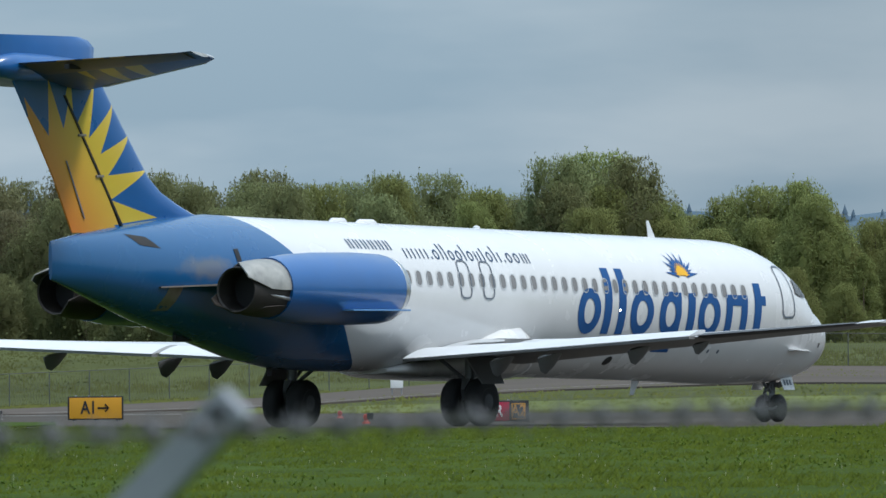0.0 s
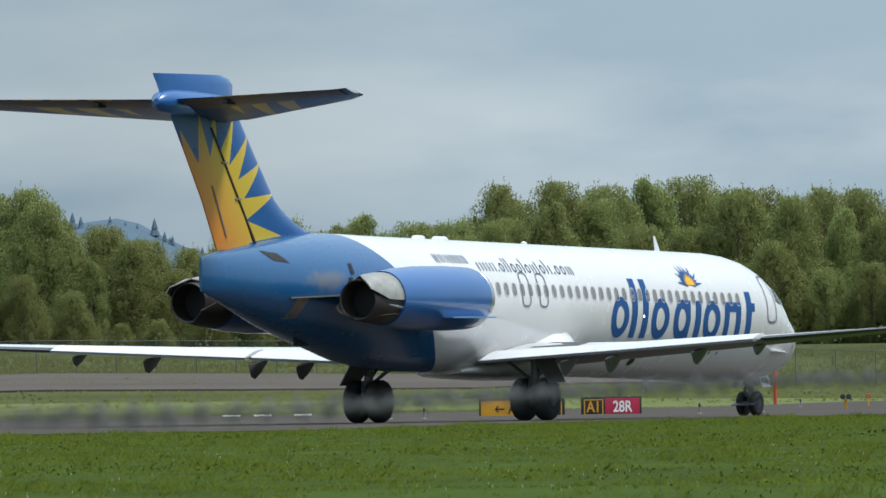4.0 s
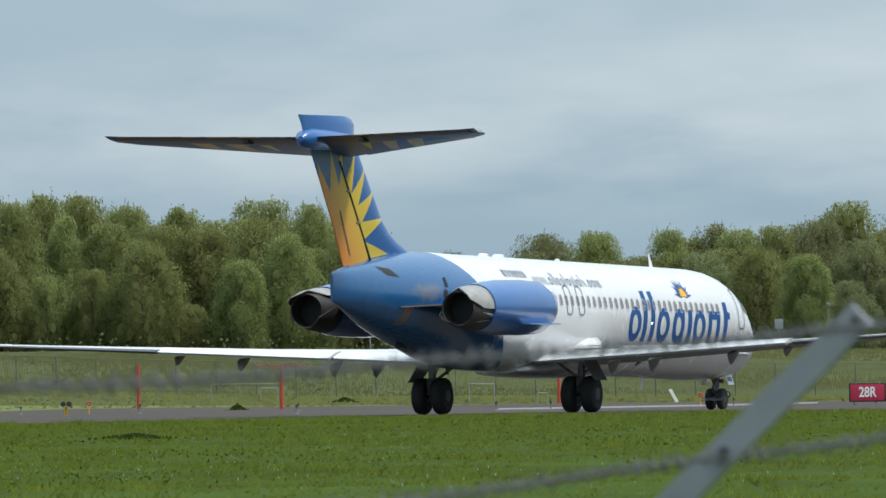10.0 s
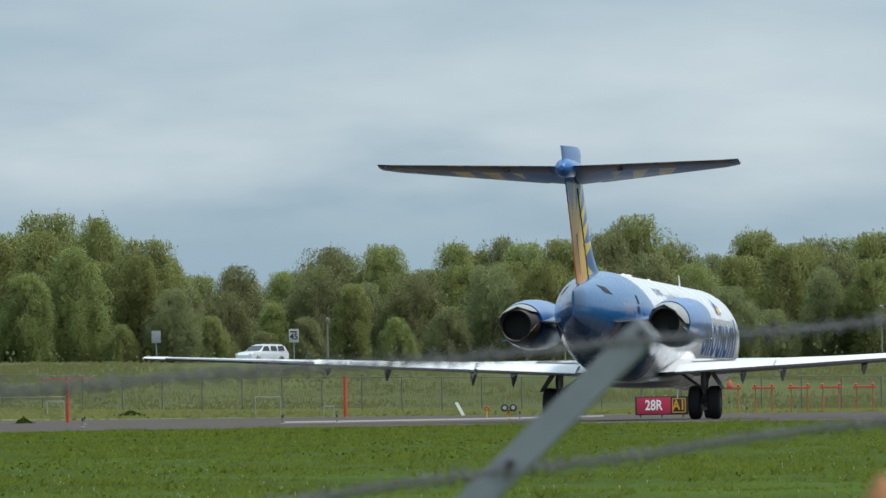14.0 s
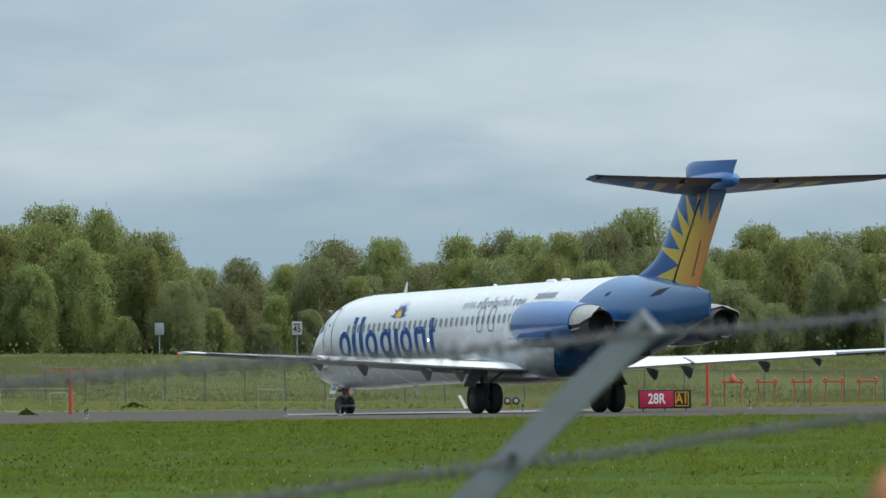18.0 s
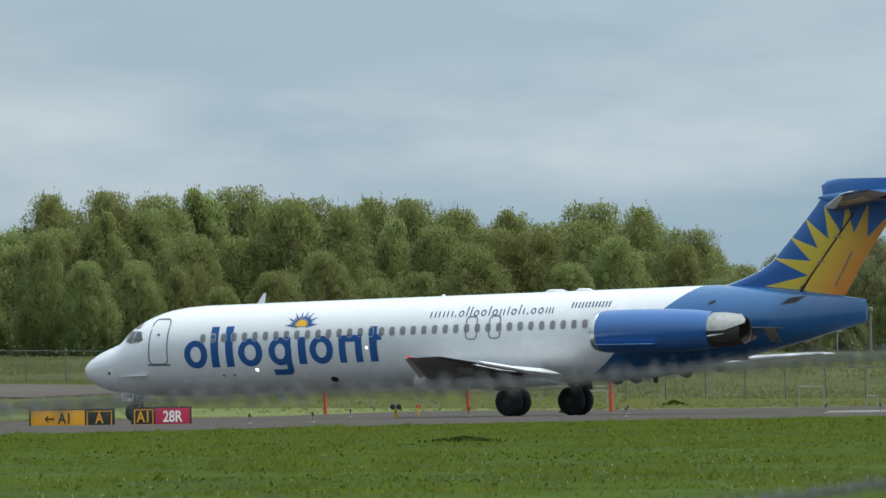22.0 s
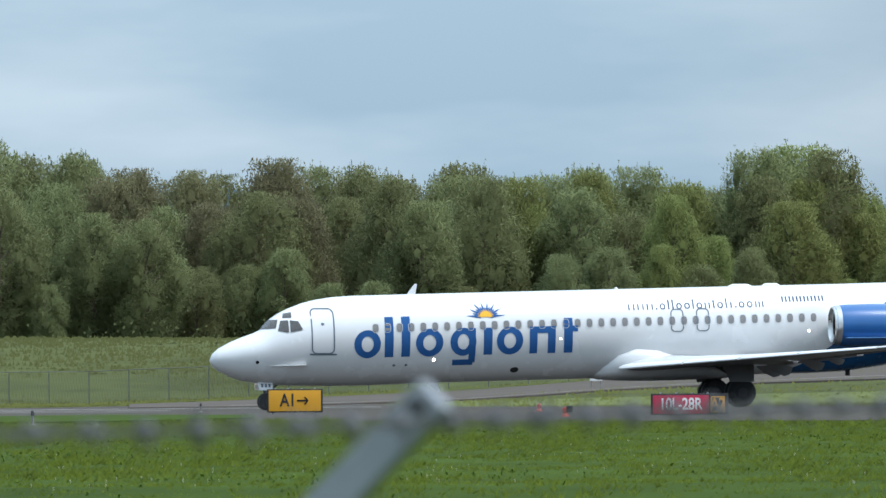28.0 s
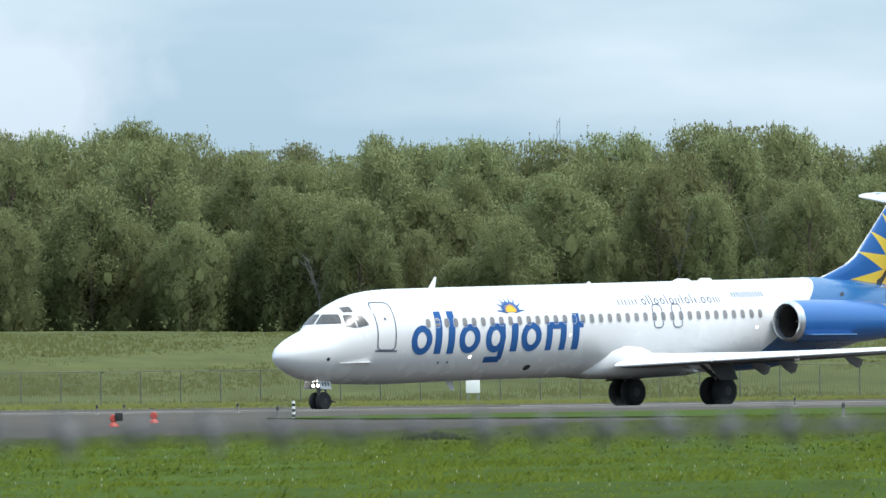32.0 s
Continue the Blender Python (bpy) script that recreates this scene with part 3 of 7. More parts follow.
M_fin = sunburst(mat("fin_paint", BLUE, 0.30, vary=0.08, scale=1.5, coat=0.3))


def foil(x_le, chord, y, z, thick, n=14, camber=0.02, vertical=False):
    """A closed aerofoil ring at one station, leading edge towards +x."""
    up, lo = [], []
    for k in range(n + 1):
        s = 0.5 - 0.5 * math.cos(math.pi * k / n)
        t = thick * 5 * (0.2969 * math.sqrt(s) - 0.126 * s - 0.3516 * s * s + 0.2843 * s ** 3 - 0.1015 * s ** 4) * chord + 0.004
        c = camber * chord * math.sin(math.pi * s)
        up.append((x_le - s * chord, c + t))
        lo.append((x_le - s * chord, c - t))
    ring = up + lo[::-1][1:-1]
    return [(x, y + h, z) for x, h in ring] if vertical else [(x, y, z + h) for x, h in ring]


def patch(name, us, vs, fx, material, parent, side, label="", out=0.010):
    """A decal on the body skin: a grid whose corners fx(u, v) gives as (x, z)."""
    bm = bmesh.new()
    g = []
    for u in us:
        row = []
        for v in vs:
            x, z = fx(u, v)
            z += lift(x)
            row.append(bm.verts.new((x, side * skin_y(x, z, out), z)))
        g.append(row)
    for a, b in zip(g, g[1:]):
        for j in range(len(vs) - 1):
            bm.faces.new((a[j], a[j + 1], b[j + 1], b[j]))
    bmesh.ops.recalc_face_normals(bm, faces=bm.faces[:])
    for f in bm.faces:
        if f.normal.y * side < 0:
            f.normal_flip()
    return part(name, bm, material, parent, label)


def lin(n):
    return [i / n for i in range(n + 1)]


def frame_patch(name, x0, x1, z0, z1, w, r, material, parent, side, label=""):
    """A rounded outline on the skin."""
    cx, cz, hx, hz = (x0 + x1) / 2, (z0 + z1) / 2, abs(x1 - x0) / 2, abs(z1 - z0) / 2
    pts = []
    for qx, qz, a0 in ((1, 1, 0), (-1, 1, 90), (-1, -1, 180), (1, -1, 270)):
        for k in range(6):
            t = radians(a0 + 18 * k)
            pts.append((qx * (hx - r), qz * (hz - r), math.cos(t), math.sin(t)))
        # straight runs are split so that they follow the curve
    dense = []
    for a, b in zip(pts, pts[1:] + pts[:1]):
        for k in range(4):
            dense.append(tuple(a[i] + (b[i] - a[i]) * k / 4 for i in range(4)))
    m = len(dense)

    def fx(u, v):
        d = dense[int(round(u * m)) % m]
        rr = r + (v - 0.5) * w
        return cx + d[0] + d[2] * rr, cz + d[1] + d[3] * rr

    return patch(name, lin(m), (0, 1), fx, material, parent, side, label, 0.016)


def disc_patch(name, x, z, rx, rz, material, parent, side, label="", n=14, out=0.008, power=2.0):
    def fx(u, v):
        t = 2 * math.pi * u
        c, s = math.cos(t), math.sin(t)
        k = v * (abs(c) ** power + abs(s) ** power) ** (-1 / power)
        return x + rx * c * k, z + rz * s * k

    return patch(name, lin(n), (0.02, 0.55, 1), fx, material, parent, side, label, out)


def ring_patch(name, x, z, rx, rz, w, material, parent, side):
    def fx(u, v):
        t = 2 * math.pi * u
        return x + (rx - w * v) * math.cos(t), z + (rz - w * v * 0.85) * math.sin(t)

    return patch(name, lin(28), (0, 1), fx, material, parent, side)


def bar_patch(name, x, z0, z1, w, material, parent, side):
    return patch(name, (0, 1), lin(8), lambda u, v: (x + (u - 0.5) * w, z0 + (z1 - z0) * v), material, parent, side)


def make_wheel(r, w, parent):
    """A tyre with its hub; the axle runs along y."""
    prof = [(-w / 2, r * 0.62), (-w / 2, r * 0.80), (-w * 0.42, r * 0.93), (-w * 0.25, r), (w * 0.25, r), (w * 0.42, r * 0.93), (w / 2, r * 0.80), (w / 2, r * 0.62)]
    tyre = part("wheel", spin(prof, "y", 28), M_tyre, parent)
    hub = part("hub", spin([(-w * 0.52, 0.03), (-w * 0.53, r * 0.25), (-w * 0.45, r * 0.50), (-w * 0.51, r * 0.60), (w * 0.51, r * 0.60), (w * 0.45, r * 0.50), (w * 0.53, r * 0.25), (w * 0.52, 0.03)], "y", 20), M_hub, tyre, "dark grimy wheel hub")
    for k in range(6):
        t = math.pi * k / 3
        for s in (-1, 1):
            part("hub_hole", rod((r * 0.42 * math.cos(t), s * w * 0.44, r * 0.42 * math.sin(t)), (r * 0.42 * math.cos(t), s * w * 0.50, r * 0.42 * math.sin(t)), r * 0.07, n=8), M_dark, tyre)
    return tyre


def wing_x(y):
    """Leading edge, trailing edge and height of the wing at half-span y."""
    le = 5.42 - 0.526 * y
    te = (-1.55 - 0.05 * y) if y < 5.2 else (-1.81 - (y - 5.2) * 0.245)
    return le, te, 1.58 + 0.048 * y


def wing_camber(y):
    return max(0.015, 0.048 - 0.0045 * y)


def make_airliner():
    plane = thing("airliner", "white twin-engined airliner with a blue tail and yellow sunburst fin, taxiing", "airliner")
    body = part("fuselage", loft([body_ring(r) for r in BODY]), M_body, plane, "white fuselage turning blue towards the tail")
    for s in (1, -1):
        # cabin windows
        first = None
        for k in range(38):
            x = 14.95 - 0.4935 * k
            if x < -3.4:
                continue
            first = disc_patch("cabin_window", x, 3.39, 0.116, 0.170, M_window, body, s, power=3.2) if first is None else again(first, pose(x - 14.95, 0, lift(x) - lift(14.95)))
        rim = frame_patch("window_rim", 14.95 - 0.126, 14.95 + 0.126, 3.39 - 0.182, 3.39 + 0.182, 0.022, 0.10, M_rim, body, s)
        for k in range(1, 37):
            again(rim, pose(-0.4935 * k, 0, lift(14.95 - 0.4935 * k) - lift(14.95)))
        # overwing exits
        for x in (2.40, 1.33):
            frame_patch("overwing_exit", x - 0.25, x + 0.25, 2.95, 3.86, 0.045, 0.16, M_line, body, s, "grey outlined overwing exit")
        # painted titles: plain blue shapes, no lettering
        x0, x1 = (15.85, 6.50) if s > 0 else (6.70, 16.10)
        span = x1 - x0
        u = lambda f: x0 + span * f
        zb, zt = 2.20, 3.30
        zm = (zb + zt) / 2
        for f, rx in ((0.060, 0.55), (0.335, 0.57), (0.485, 0.54), (0.692, 0.55)):
            ring_patch("title_ring", u(f), zm, rx, 0.57, 0.30, M_title, body, s)
        for f, top, bot, w in ((0.156, 3.84, zb, 0.36), (0.230, 3.84, zb, 0.36), (0.525, zt, 1.90, 0.28), (0.595, zt, zb, 0.36), (0.797, zt, zb, 0.32), (0.878, zt, zb, 0.32), (0.952, 3.62, zb, 0.36)):
            bar_patch("title_bar", u(f), bot, top, w, M_title, body, s)
        bar_patch("title_bar", u(0.838), zt - 0.27, zt, 0.60, M_title, body, s)
        bar_patch("title_bar", u(0.965), zt - 0.24, zt, 0.55, M_title, body, s)
        bar_patch("title_bar", u(0.485), 1.80, 2.03, 0.85, M_title, body, s)
        # sun emblem above the titles: half disc and thin rays
        xs = 10.36 if s > 0 else 12.05
        patch("emblem_sun", lin(12), (0.05, 0.5, 1), lambda a, v: (xs + 0.17 * v * math.cos(math.pi * a), 3.74 + 0.15 * v * math.sin(math.pi * a)), M_gold, body, s, "gold half sun", 0.024)
        for k in range(15):
            a = radians(5 + 12.15 * k)
            ln = (0.82 if k % 2 == 0 else 0.60) * (0.78 + 0.22 * abs(math.cos(a)))

            def ray(q, v, a=a, ln=ln):
                rr = 0.20 + (ln - 0.20) * v
                wv = (q - 0.5) * 0.15 * (1 - v)
                return xs + rr * math.cos(a) - wv * math.sin(a), 3.74 + (rr * math.sin(a) + wv * math.cos(a)) * 0.92

            patch("emblem_ray", (0, 1), lin(5), ray, M_title, body, s, "", 0.018)

            def glint(q, v, a=a):
                rr = 0.15 + 0.22 * v
                wv = (q - 0.5) * 0.075 * (1 - v)
                return xs + rr * math.cos(a) - wv * math.sin(a), 3.74 + (rr * math.sin(a) + wv * math.cos(a)) * 0.92

            patch("emblem_glint", (0, 1), lin(3), glint, M_gold, body, s, "gold ray", 0.024)
        # small print as plain bars
        a, b = (4.42, -1.28) if s > 0 else (-1.15, 4.75)
        glyphs = "vvv.olloolontolr.ooM"
        widths = {"v": 0.30, ".": 0.08, "o": 0.25, "l": 0.09, "n": 0.24, "t": 0.12, "r": 0.13, "M": 0.38}
        gap = (abs(b - a) - sum(widths[g] for g in glyphs)) / (len(glyphs) - 1)
        way, cur = (1 if b > a else -1), 0.0
        for g in glyphs:
            w = widths[g]
            xx = a + (cur + w / 2) * way
            if g == "o":
                ring_patch("small_print", xx, 3.99, 0.12, 0.125, 0.05, M_small, body, s)
            elif g in "vnM":
                for f in (-0.38, 0.0, 0.38) if g == "M" else (-0.34, 0.34):
                    bar_patch("small_print", xx + f * w, 3.87, 4.11, 0.05, M_small, body, s)
            else:
                bar_patch("small_print", xx, 3.87, {".": 3.93, "l": 4.26, "t": 4.20, "r": 4.11}[g], 0.055, M_small, body, s)
            cur += w + gap
        a, b = (-2.0, -3.85) if s > 0 else (-3.60, -1.55)
        for i in range(6):
            for f in (-0.075, 0.075):
                bar_patch("registration_bar", a + (b - a) * (i + 0.5) / 6 + f, 4.05, 4.28, 0.065, M_small, body, s)
        # body lamps
        if s > 0:
            disc_patch("flood_lamp", 12.52, 2.04, 0.055, 0.055, M_lamp, body, s, "lit floodlight", out=0.012)
            disc_patch("flood_lamp", 7.27, 2.77, 0.04, 0.04, M_lamp, body, s, "lit floodlight", out=0.012)
            disc_patch("flood_lamp", -3.1, 2.85, 0.045, 0.045, M_lamp, body, s, "lit floodlight", out=0.012)
        else:
            disc_patch("flood_lamp", 8.75, 2.80, 0.035, 0.035, M_lamp, body, s, "lit floodlight", out=0.012)
        for x in (13.65, 14.15):
            disc_patch("vent_port", x, 1.86, 0.06, 0.05, M_line, body, s)
        disc_patch("outflow_port", 9.1, 1.55, 0.18, 0.11, M_dark, body, s)
        disc_patch("static_port", 19.75, 2.02, 0.07, 0.07, M_dark, body, s)
        # fin-like strake under the cockpit
        bm = loft([[(19.2, s * (skin_y(19.2, 1.80) - 0.03), 1.79), (19.2, s * (skin_y(19.2, 1.80) + 0.03), 1.80), (19.2, s * (skin_y(19.2, 1.80) - 0.03), 1.83)], [(17.8, s * (skin_y(17.8, 1.83) - 0.05), 1.81), (17.8, s * (skin_y(17.8, 1.83) + 0.26), 1.83), (17.8, s * (skin_y(17.8, 1.83) - 0.05), 1.87)]])
        part("nose_strake", bm, M_white, plane, "small white strake")
        # cockpit glazing
        for q in (((18.90, 3.31), (18.76, 3.72), (18.46, 3.74), (18.48, 3.23)), ((18.42, 3.25), (18.40, 3.74), (18.08, 3.70), (17.92, 3.36)), ((18.66, 3.83), (18.58, 4.02), (18.28, 4.07), (18.32, 3.85))):
            def fx(uu, vv, q=q):
                lo = (q[0][0] + (q[3][0] - q[0][0]) * uu, q[0][1] + (q[3][1] - q[0][1]) * uu)
                hi = (q[1][0] + (q[2][0] - q[1][0]) * uu, q[1][1] + (q[2][1] - q[1][1]) * uu)
                return lo[0] + (hi[0] - lo[0]) * vv, lo[1] + (hi[1] - lo[1]) * vv

            patch("cockpit_window", lin(6), lin(6), fx, M_wscreen, body, s, "dark cockpit pane", 0.030)
    # windscreen, front panes
    for s in (1, -1):
        bm = bmesh.new()
        grid = []
        for v in lin(5):
            z = 3.31 + 0.37 * v
            wide = skin_y(18.96 - 0.14 * v, z)
            row = []
            for u in lin(6):
                y = 0.05 + (wide - 0.05) * u
                lo, hi = 17.5, 19.7
                for _ in range(30):
                    mid = (lo + hi) / 2
                    top = body_at(mid)[1]
                    lo, hi = (mid, hi) if top > z and skin_y(mid, z) > y else (lo, mid)
                row.append(bm.verts.new((lo + 0.016, s * y, z + 0.010)))
            grid.append(row)
        for a, b in zip(grid, grid[1:]):
            for k in range(6):
                bm.faces.new((a[k], a[k + 1], b[k + 1], b[k]))
        bmesh.ops.recalc_face_normals(bm, faces=bm.faces[:])
        part("windscreen", bm, M_wscreen, body, "dark windscreen pane")
    # doors
    frame_patch("passenger_door", 16.66, 17.56, 2.38, 4.22, 0.055, 0.20, M_line, body, 1, "grey outlined passenger door")
    bar_patch("door_sill", 17.1, 2.31, 2.38, 1.10, M_line, body, 1)
    frame_patch("service_door", 17.0, 17.7, 2.75, 4.05, 0.05, 0.18, M_line, body, -1, "grey outlined service door")
    disc_patch("door_port", 17.12, 3.58, 0.07, 0.06, M_line, body, 1)
    # roof fittings
    part("blade_antenna", loft([[(x, y, 4.70) for x, y in ((13.34, 0), (13.2, 0.03), (12.98, 0), (13.2, -0.03))], [(x, y, 5.12) for x, y in ((13.02, 0), (12.98, 0.015), (12.90, 0), (12.98, -0.015))]]), M_flap, plane, "pale blade antenna raked aft")
    for x, l in ((-0.6, 1.0), (-1.9, 0.8)):
        part("roof_hump", spin([(x - l / 2, 0.02), (x - l * 0.3, 0.10), (x + l * 0.3, 0.10), (x + l / 2, 0.02)], "x", 12, (0, 0, 4.74 + lift(x))), M_white, plane)
    part("beacon", spin([(4.82, 0.10), (4.90, 0.08), (4.93, 0.03)], "z", 12, (4.6, 0, 0)), M_flap, plane, "small domed beacon")
    part("belly_antenna", loft([[(x, y, 1.10) for x, y in ((12.5, 0), (12.35, 0.03), (12.1, 0), (12.35, -0.03))], [(x, y, 0.72) for x, y in ((12.2, 0), (12.12, 0.015), (12.0, 0), (12.12, -0.015))]]), M_flap, plane)
    part("belly_antenna", loft([[(x, y, 1.10) for x, y in ((16.9, 0), (16.7, 0.05), (16.3, 0), (16.7, -0.05))], [(x, y, 0.97) for x, y in ((16.75, 0), (16.7, 0.02), (16.5, 0), (16.7, -0.02))]]), M_dark, plane)
    # wing-to-body fairing
    rows = []
    for x, w, top, bot in ((5.8, 0.5, 1.55, 1.15), (5.4, 1.05, 1.95, 1.04), (4.8, 1.50, 2.36, 0.99), (4.1, 1.74, 2.52, 0.96), (3.2, 1.78, 2.40, 0.95), (2.3, 1.70, 2.05, 0.95), (1.3, 1.50, 1.75, 0.97), (0.2, 1.2, 1.45, 1.0), (-0.8, 0.7, 1.25, 1.1)):
        ring = []
        for t in (2 * math.pi * k / 32 for k in range(32)):
            c, q = math.cos(t), math.sin(t)
            ring.append((x, w * math.copysign(abs(c) ** 0.7, c), (top + bot) / 2 + 0.06 + lift(x) * 0.6 + (top - bot) / 2 * math.copysign(abs(q) ** 0.7, q)))
        rows.append(ring)
    part("wing_fairing", loft(rows), M_body, plane, "white wing root fairing")
    # wings
    for s in (1, -1):
        rings = []
        for y in (0.8, 1.7, 3.4, 5.2, 8, 11, 14, 15.68, 15.70, 16.25, 16.43):
            le, te, z = wing_x(y)
            cut = (le - te) * (0.80 if y < 15.69 else 1.0)
            if y > 16:
                le, cut = le - 0.35 * (y - 16), cut - 0.5 * (y - 16)
            rings.append([(x, s * y, zz) for x, _, zz in foil(le, cut, 0, z, 0.115 - 0.002 * y, camber=wing_camber(y))])
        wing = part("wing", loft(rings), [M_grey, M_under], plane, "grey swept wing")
        # Downward faces take the dark grey: underwing shade put into the colour.
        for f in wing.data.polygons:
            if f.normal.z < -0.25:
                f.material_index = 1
        # slats along the leading edge
        for ya, yb in ((1.65, 5.1), (5.2, 8.2), (8.3, 11.4), (11.5, 15.6)):
            rr = []
            for y in (ya, yb):
                le, te, z = wing_x(y)
                k, kz = 0.45 + 0.085 * (le - te), 0.12 + 0.075 * (le - te)
                rr.append([(le + dx * k, s * y, z + 0.02 + dz * kz) for dx, dz in ((-0.62, 0.30), (-0.20, 0.235), (0.10, 0.13), (0.27, 0.0), (0.33, -0.13), (0.29, -0.22), (0.18, -0.20), (0.06, -0.05), (-0.15, 0.08))])
            part("slat", loft(rr), M_slat, wing, "pale slat, run out for taxiing")
        # flaps, drooped for taxiing
        for ya, yb in ((1.75, 5.15), (5.25, 10.6)):
            rr = []
            for y in (ya, (ya + yb) / 2, yb):
                le, te, z = wing_x(y)
                ch = (le - te) * 0.27 if y > 5.2 else (le - te) * 0.235
                x_h, z_h = te + (le - te) * 0.205, z + 0.05 + 0.10 * ch
                rr.append([(x_h + x * math.cos(radians(8.7)), s * y, z_h + x * math.sin(radians(8.7)) + zz) for x, _, zz in foil(0, ch, 0, 0, 0.11, 8, 0.02)])
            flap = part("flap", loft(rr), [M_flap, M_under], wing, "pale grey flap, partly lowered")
            # Shade beneath the flap is coloured in here as well.
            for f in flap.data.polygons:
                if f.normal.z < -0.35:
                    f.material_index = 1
            # Added dark strip that draws the shadow line below the flap edge.
            rr = []
            for y in (ya, yb):
                le, te, z = wing_x(y)
                ch = (le - te) * 0.27 if y > 5.2 else (le - te) * 0.235
                x_e, z_e = te + (le - te) * 0.205 - ch * math.cos(radians(3)), z + 0.05 - ch * math.sin(radians(3))
                rr.append([(x_e + 0.01, s * y, z_e - 0.005), (x_e + 0.30, s * y, z_e + 0.0), (x_e + 0.28, s * y, z_e - 0.07), (x_e + 0.02, s * y, z_e - 0.065)])
            part("flap_vane", loft(rr), M_under, flap, "dark strip drawing the shadow line under the flap edge")
        for ya, yb in ((2.05, 5.1), (5.3, 10.55)):
            bm = bmesh.new()
            q = []
            for y, k in ((ya, 0.222), (yb, 0.222), (yb, 0.200), (ya, 0.200)):
                le, te, z = wing_x(y)
                q.append(bm.verts.new((te + (le - te) * k, s * y, z + 0.085 + 0.045 * (le - te) * k)))
            bm.faces.new(q if s > 0 else q[::-1])
            bmesh.ops.solidify(bm, geom=bm.faces[:], thickness=0.03)
            part("flap_gap", bm, M_dark, wing, "dark gap between spoilers and flap")
        rr = []
        for y in (10.75, 13.2, 15.65):
            le, te, z = wing_x(y)
            ch = (le - te) * 0.235
            rr.append([(te + ch + x, s * y, z + 0.01 + zz) for x, _, zz in foil(0, ch, 0, 0, 0.20, 8, 0.0)])
        part("aileron", loft(rr), M_aileron, wing, "dark aileron")
        # spoiler panels
        for ya, yb in ((2.9, 5.0), (5.4, 7.8), (7.9, 10.4)):
            bm = bmesh.new()
            q = []
            for y, k in ((ya, 0.38), (yb, 0.38), (yb, 0.26), (ya, 0.26)):
                le, te, z = wing_x(y)
                sfrac = 1 - k
                f = sfrac / 0.80
                cut = (le - te) * 0.80
                hh = (0.115 - 0.002 * y) * 5 * (0.2969 * math.sqrt(f) - 0.126 * f - 0.3516 * f * f + 0.2843 * f ** 3 - 0.1015 * f ** 4) * cut
                q.append(bm.verts.new((te + (le - te) * k, s * y, z + hh + wing_camber(y) * cut * math.sin(math.pi * f) + 0.014)))
            bm.faces.new(q if s > 0 else q[::-1])
            bmesh.ops.solidify(bm, geom=bm.faces[:], thickness=0.02)
            part("spoiler", bm, M_spoiler, wing)
        # dark walkway on the inner wing
        bm = bmesh.new()
        q = []
        for y, k in ((1.95, 0.66), (3.5, 0.60), (3.5, 0.46), (1.95, 0.42)):
            le, te, z = wing_x(y)
            f, cut = (1 - k) / 0.80, (le - te) * 0.80
            hh = (0.115 - 0.002 * y) * 5 * (0.2969 * math.sqrt(f) - 0.126 * f - 0.3516 * f * f + 0.2843 * f ** 3 - 0.1015 * f ** 4) * cut
            q.append(bm.verts.new((te + (le - te) * k, s * y, z + hh + wing_camber(y) * cut * math.sin(math.pi * f) + 0.02)))
        bm.faces.new(q if s > 0 else q[::-1])
        bmesh.ops.solidify(bm, geom=bm.faces[:], thickness=0.02)
        part("walkway", bm, M_under, wing, "dark non-slip walkway")
        # flap hinge fairings
        for y, ln, dp in ((4.0, 0.95, 0.44), (5.4, 0.95, 0.46), (8.3, 0.9, 0.40), (10.3, 0.7, 0.28)):
            le, te, z = wing_x(y)
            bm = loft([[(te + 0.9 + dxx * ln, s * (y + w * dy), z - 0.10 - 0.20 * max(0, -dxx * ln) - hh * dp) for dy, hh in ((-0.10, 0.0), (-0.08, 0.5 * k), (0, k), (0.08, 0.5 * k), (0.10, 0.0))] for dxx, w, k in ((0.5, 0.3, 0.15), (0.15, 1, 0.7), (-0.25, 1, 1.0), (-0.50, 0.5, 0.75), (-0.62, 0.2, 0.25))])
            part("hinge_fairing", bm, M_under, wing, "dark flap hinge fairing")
        part("tip_lamp", spin([(-0.12, 0.01), (0, 0.05), (0.12, 0.01)], "x", 8, (wing_x(16.3)[0] - 0.1, s * 16.40, wing_x(16.4)[2])), M_redlamp if s > 0 else M_flap, wing)
    # fin, rudder, bullet and tailplane
    fin_rows = [(-7.3, -11.65, 4.72, 0.03), (-7.7, -11.70, 4.98, 0.035), (-8.47, -11.95, 5.10, 0.045), (-9.2, -12.16, 5.34, 0.06), (-9.86, -12.37, 5.60, 0.08), (-10.42, -12.65, 5.95, 0.10), (-11.5, -13.57, 7.1, 0.10), (-12.45, -14.41, 8.15, 0.10), (-12.7, -14.69, 8.5, 0.10)]
    part("fin", loft([[(x, y, z) for x, y, _ in foil(a, a - b, 0, 0, t, 12, 0, True)] for a, b, z, t in fin_rows]), M_fin, plane, "blue fin with a yellow sunburst")
    rud = [(-11.72, -13.72, 4.62), (-12.61, -14.5, 5.9), (-13.57, -15.4, 7.1), (-14.41, -16.2, 8.15), (-14.65, -16.45, 8.45)]
    part("rudder", loft([[(a, 0.10, z), (a - 0.04, 0.13, z), (b, 0.02, z), (b, -0.02, z), (a - 0.04, -0.13, z), (a, -0.10, z)] for a, b, z in rud]), M_fin, plane, "orange and yellow rudder")
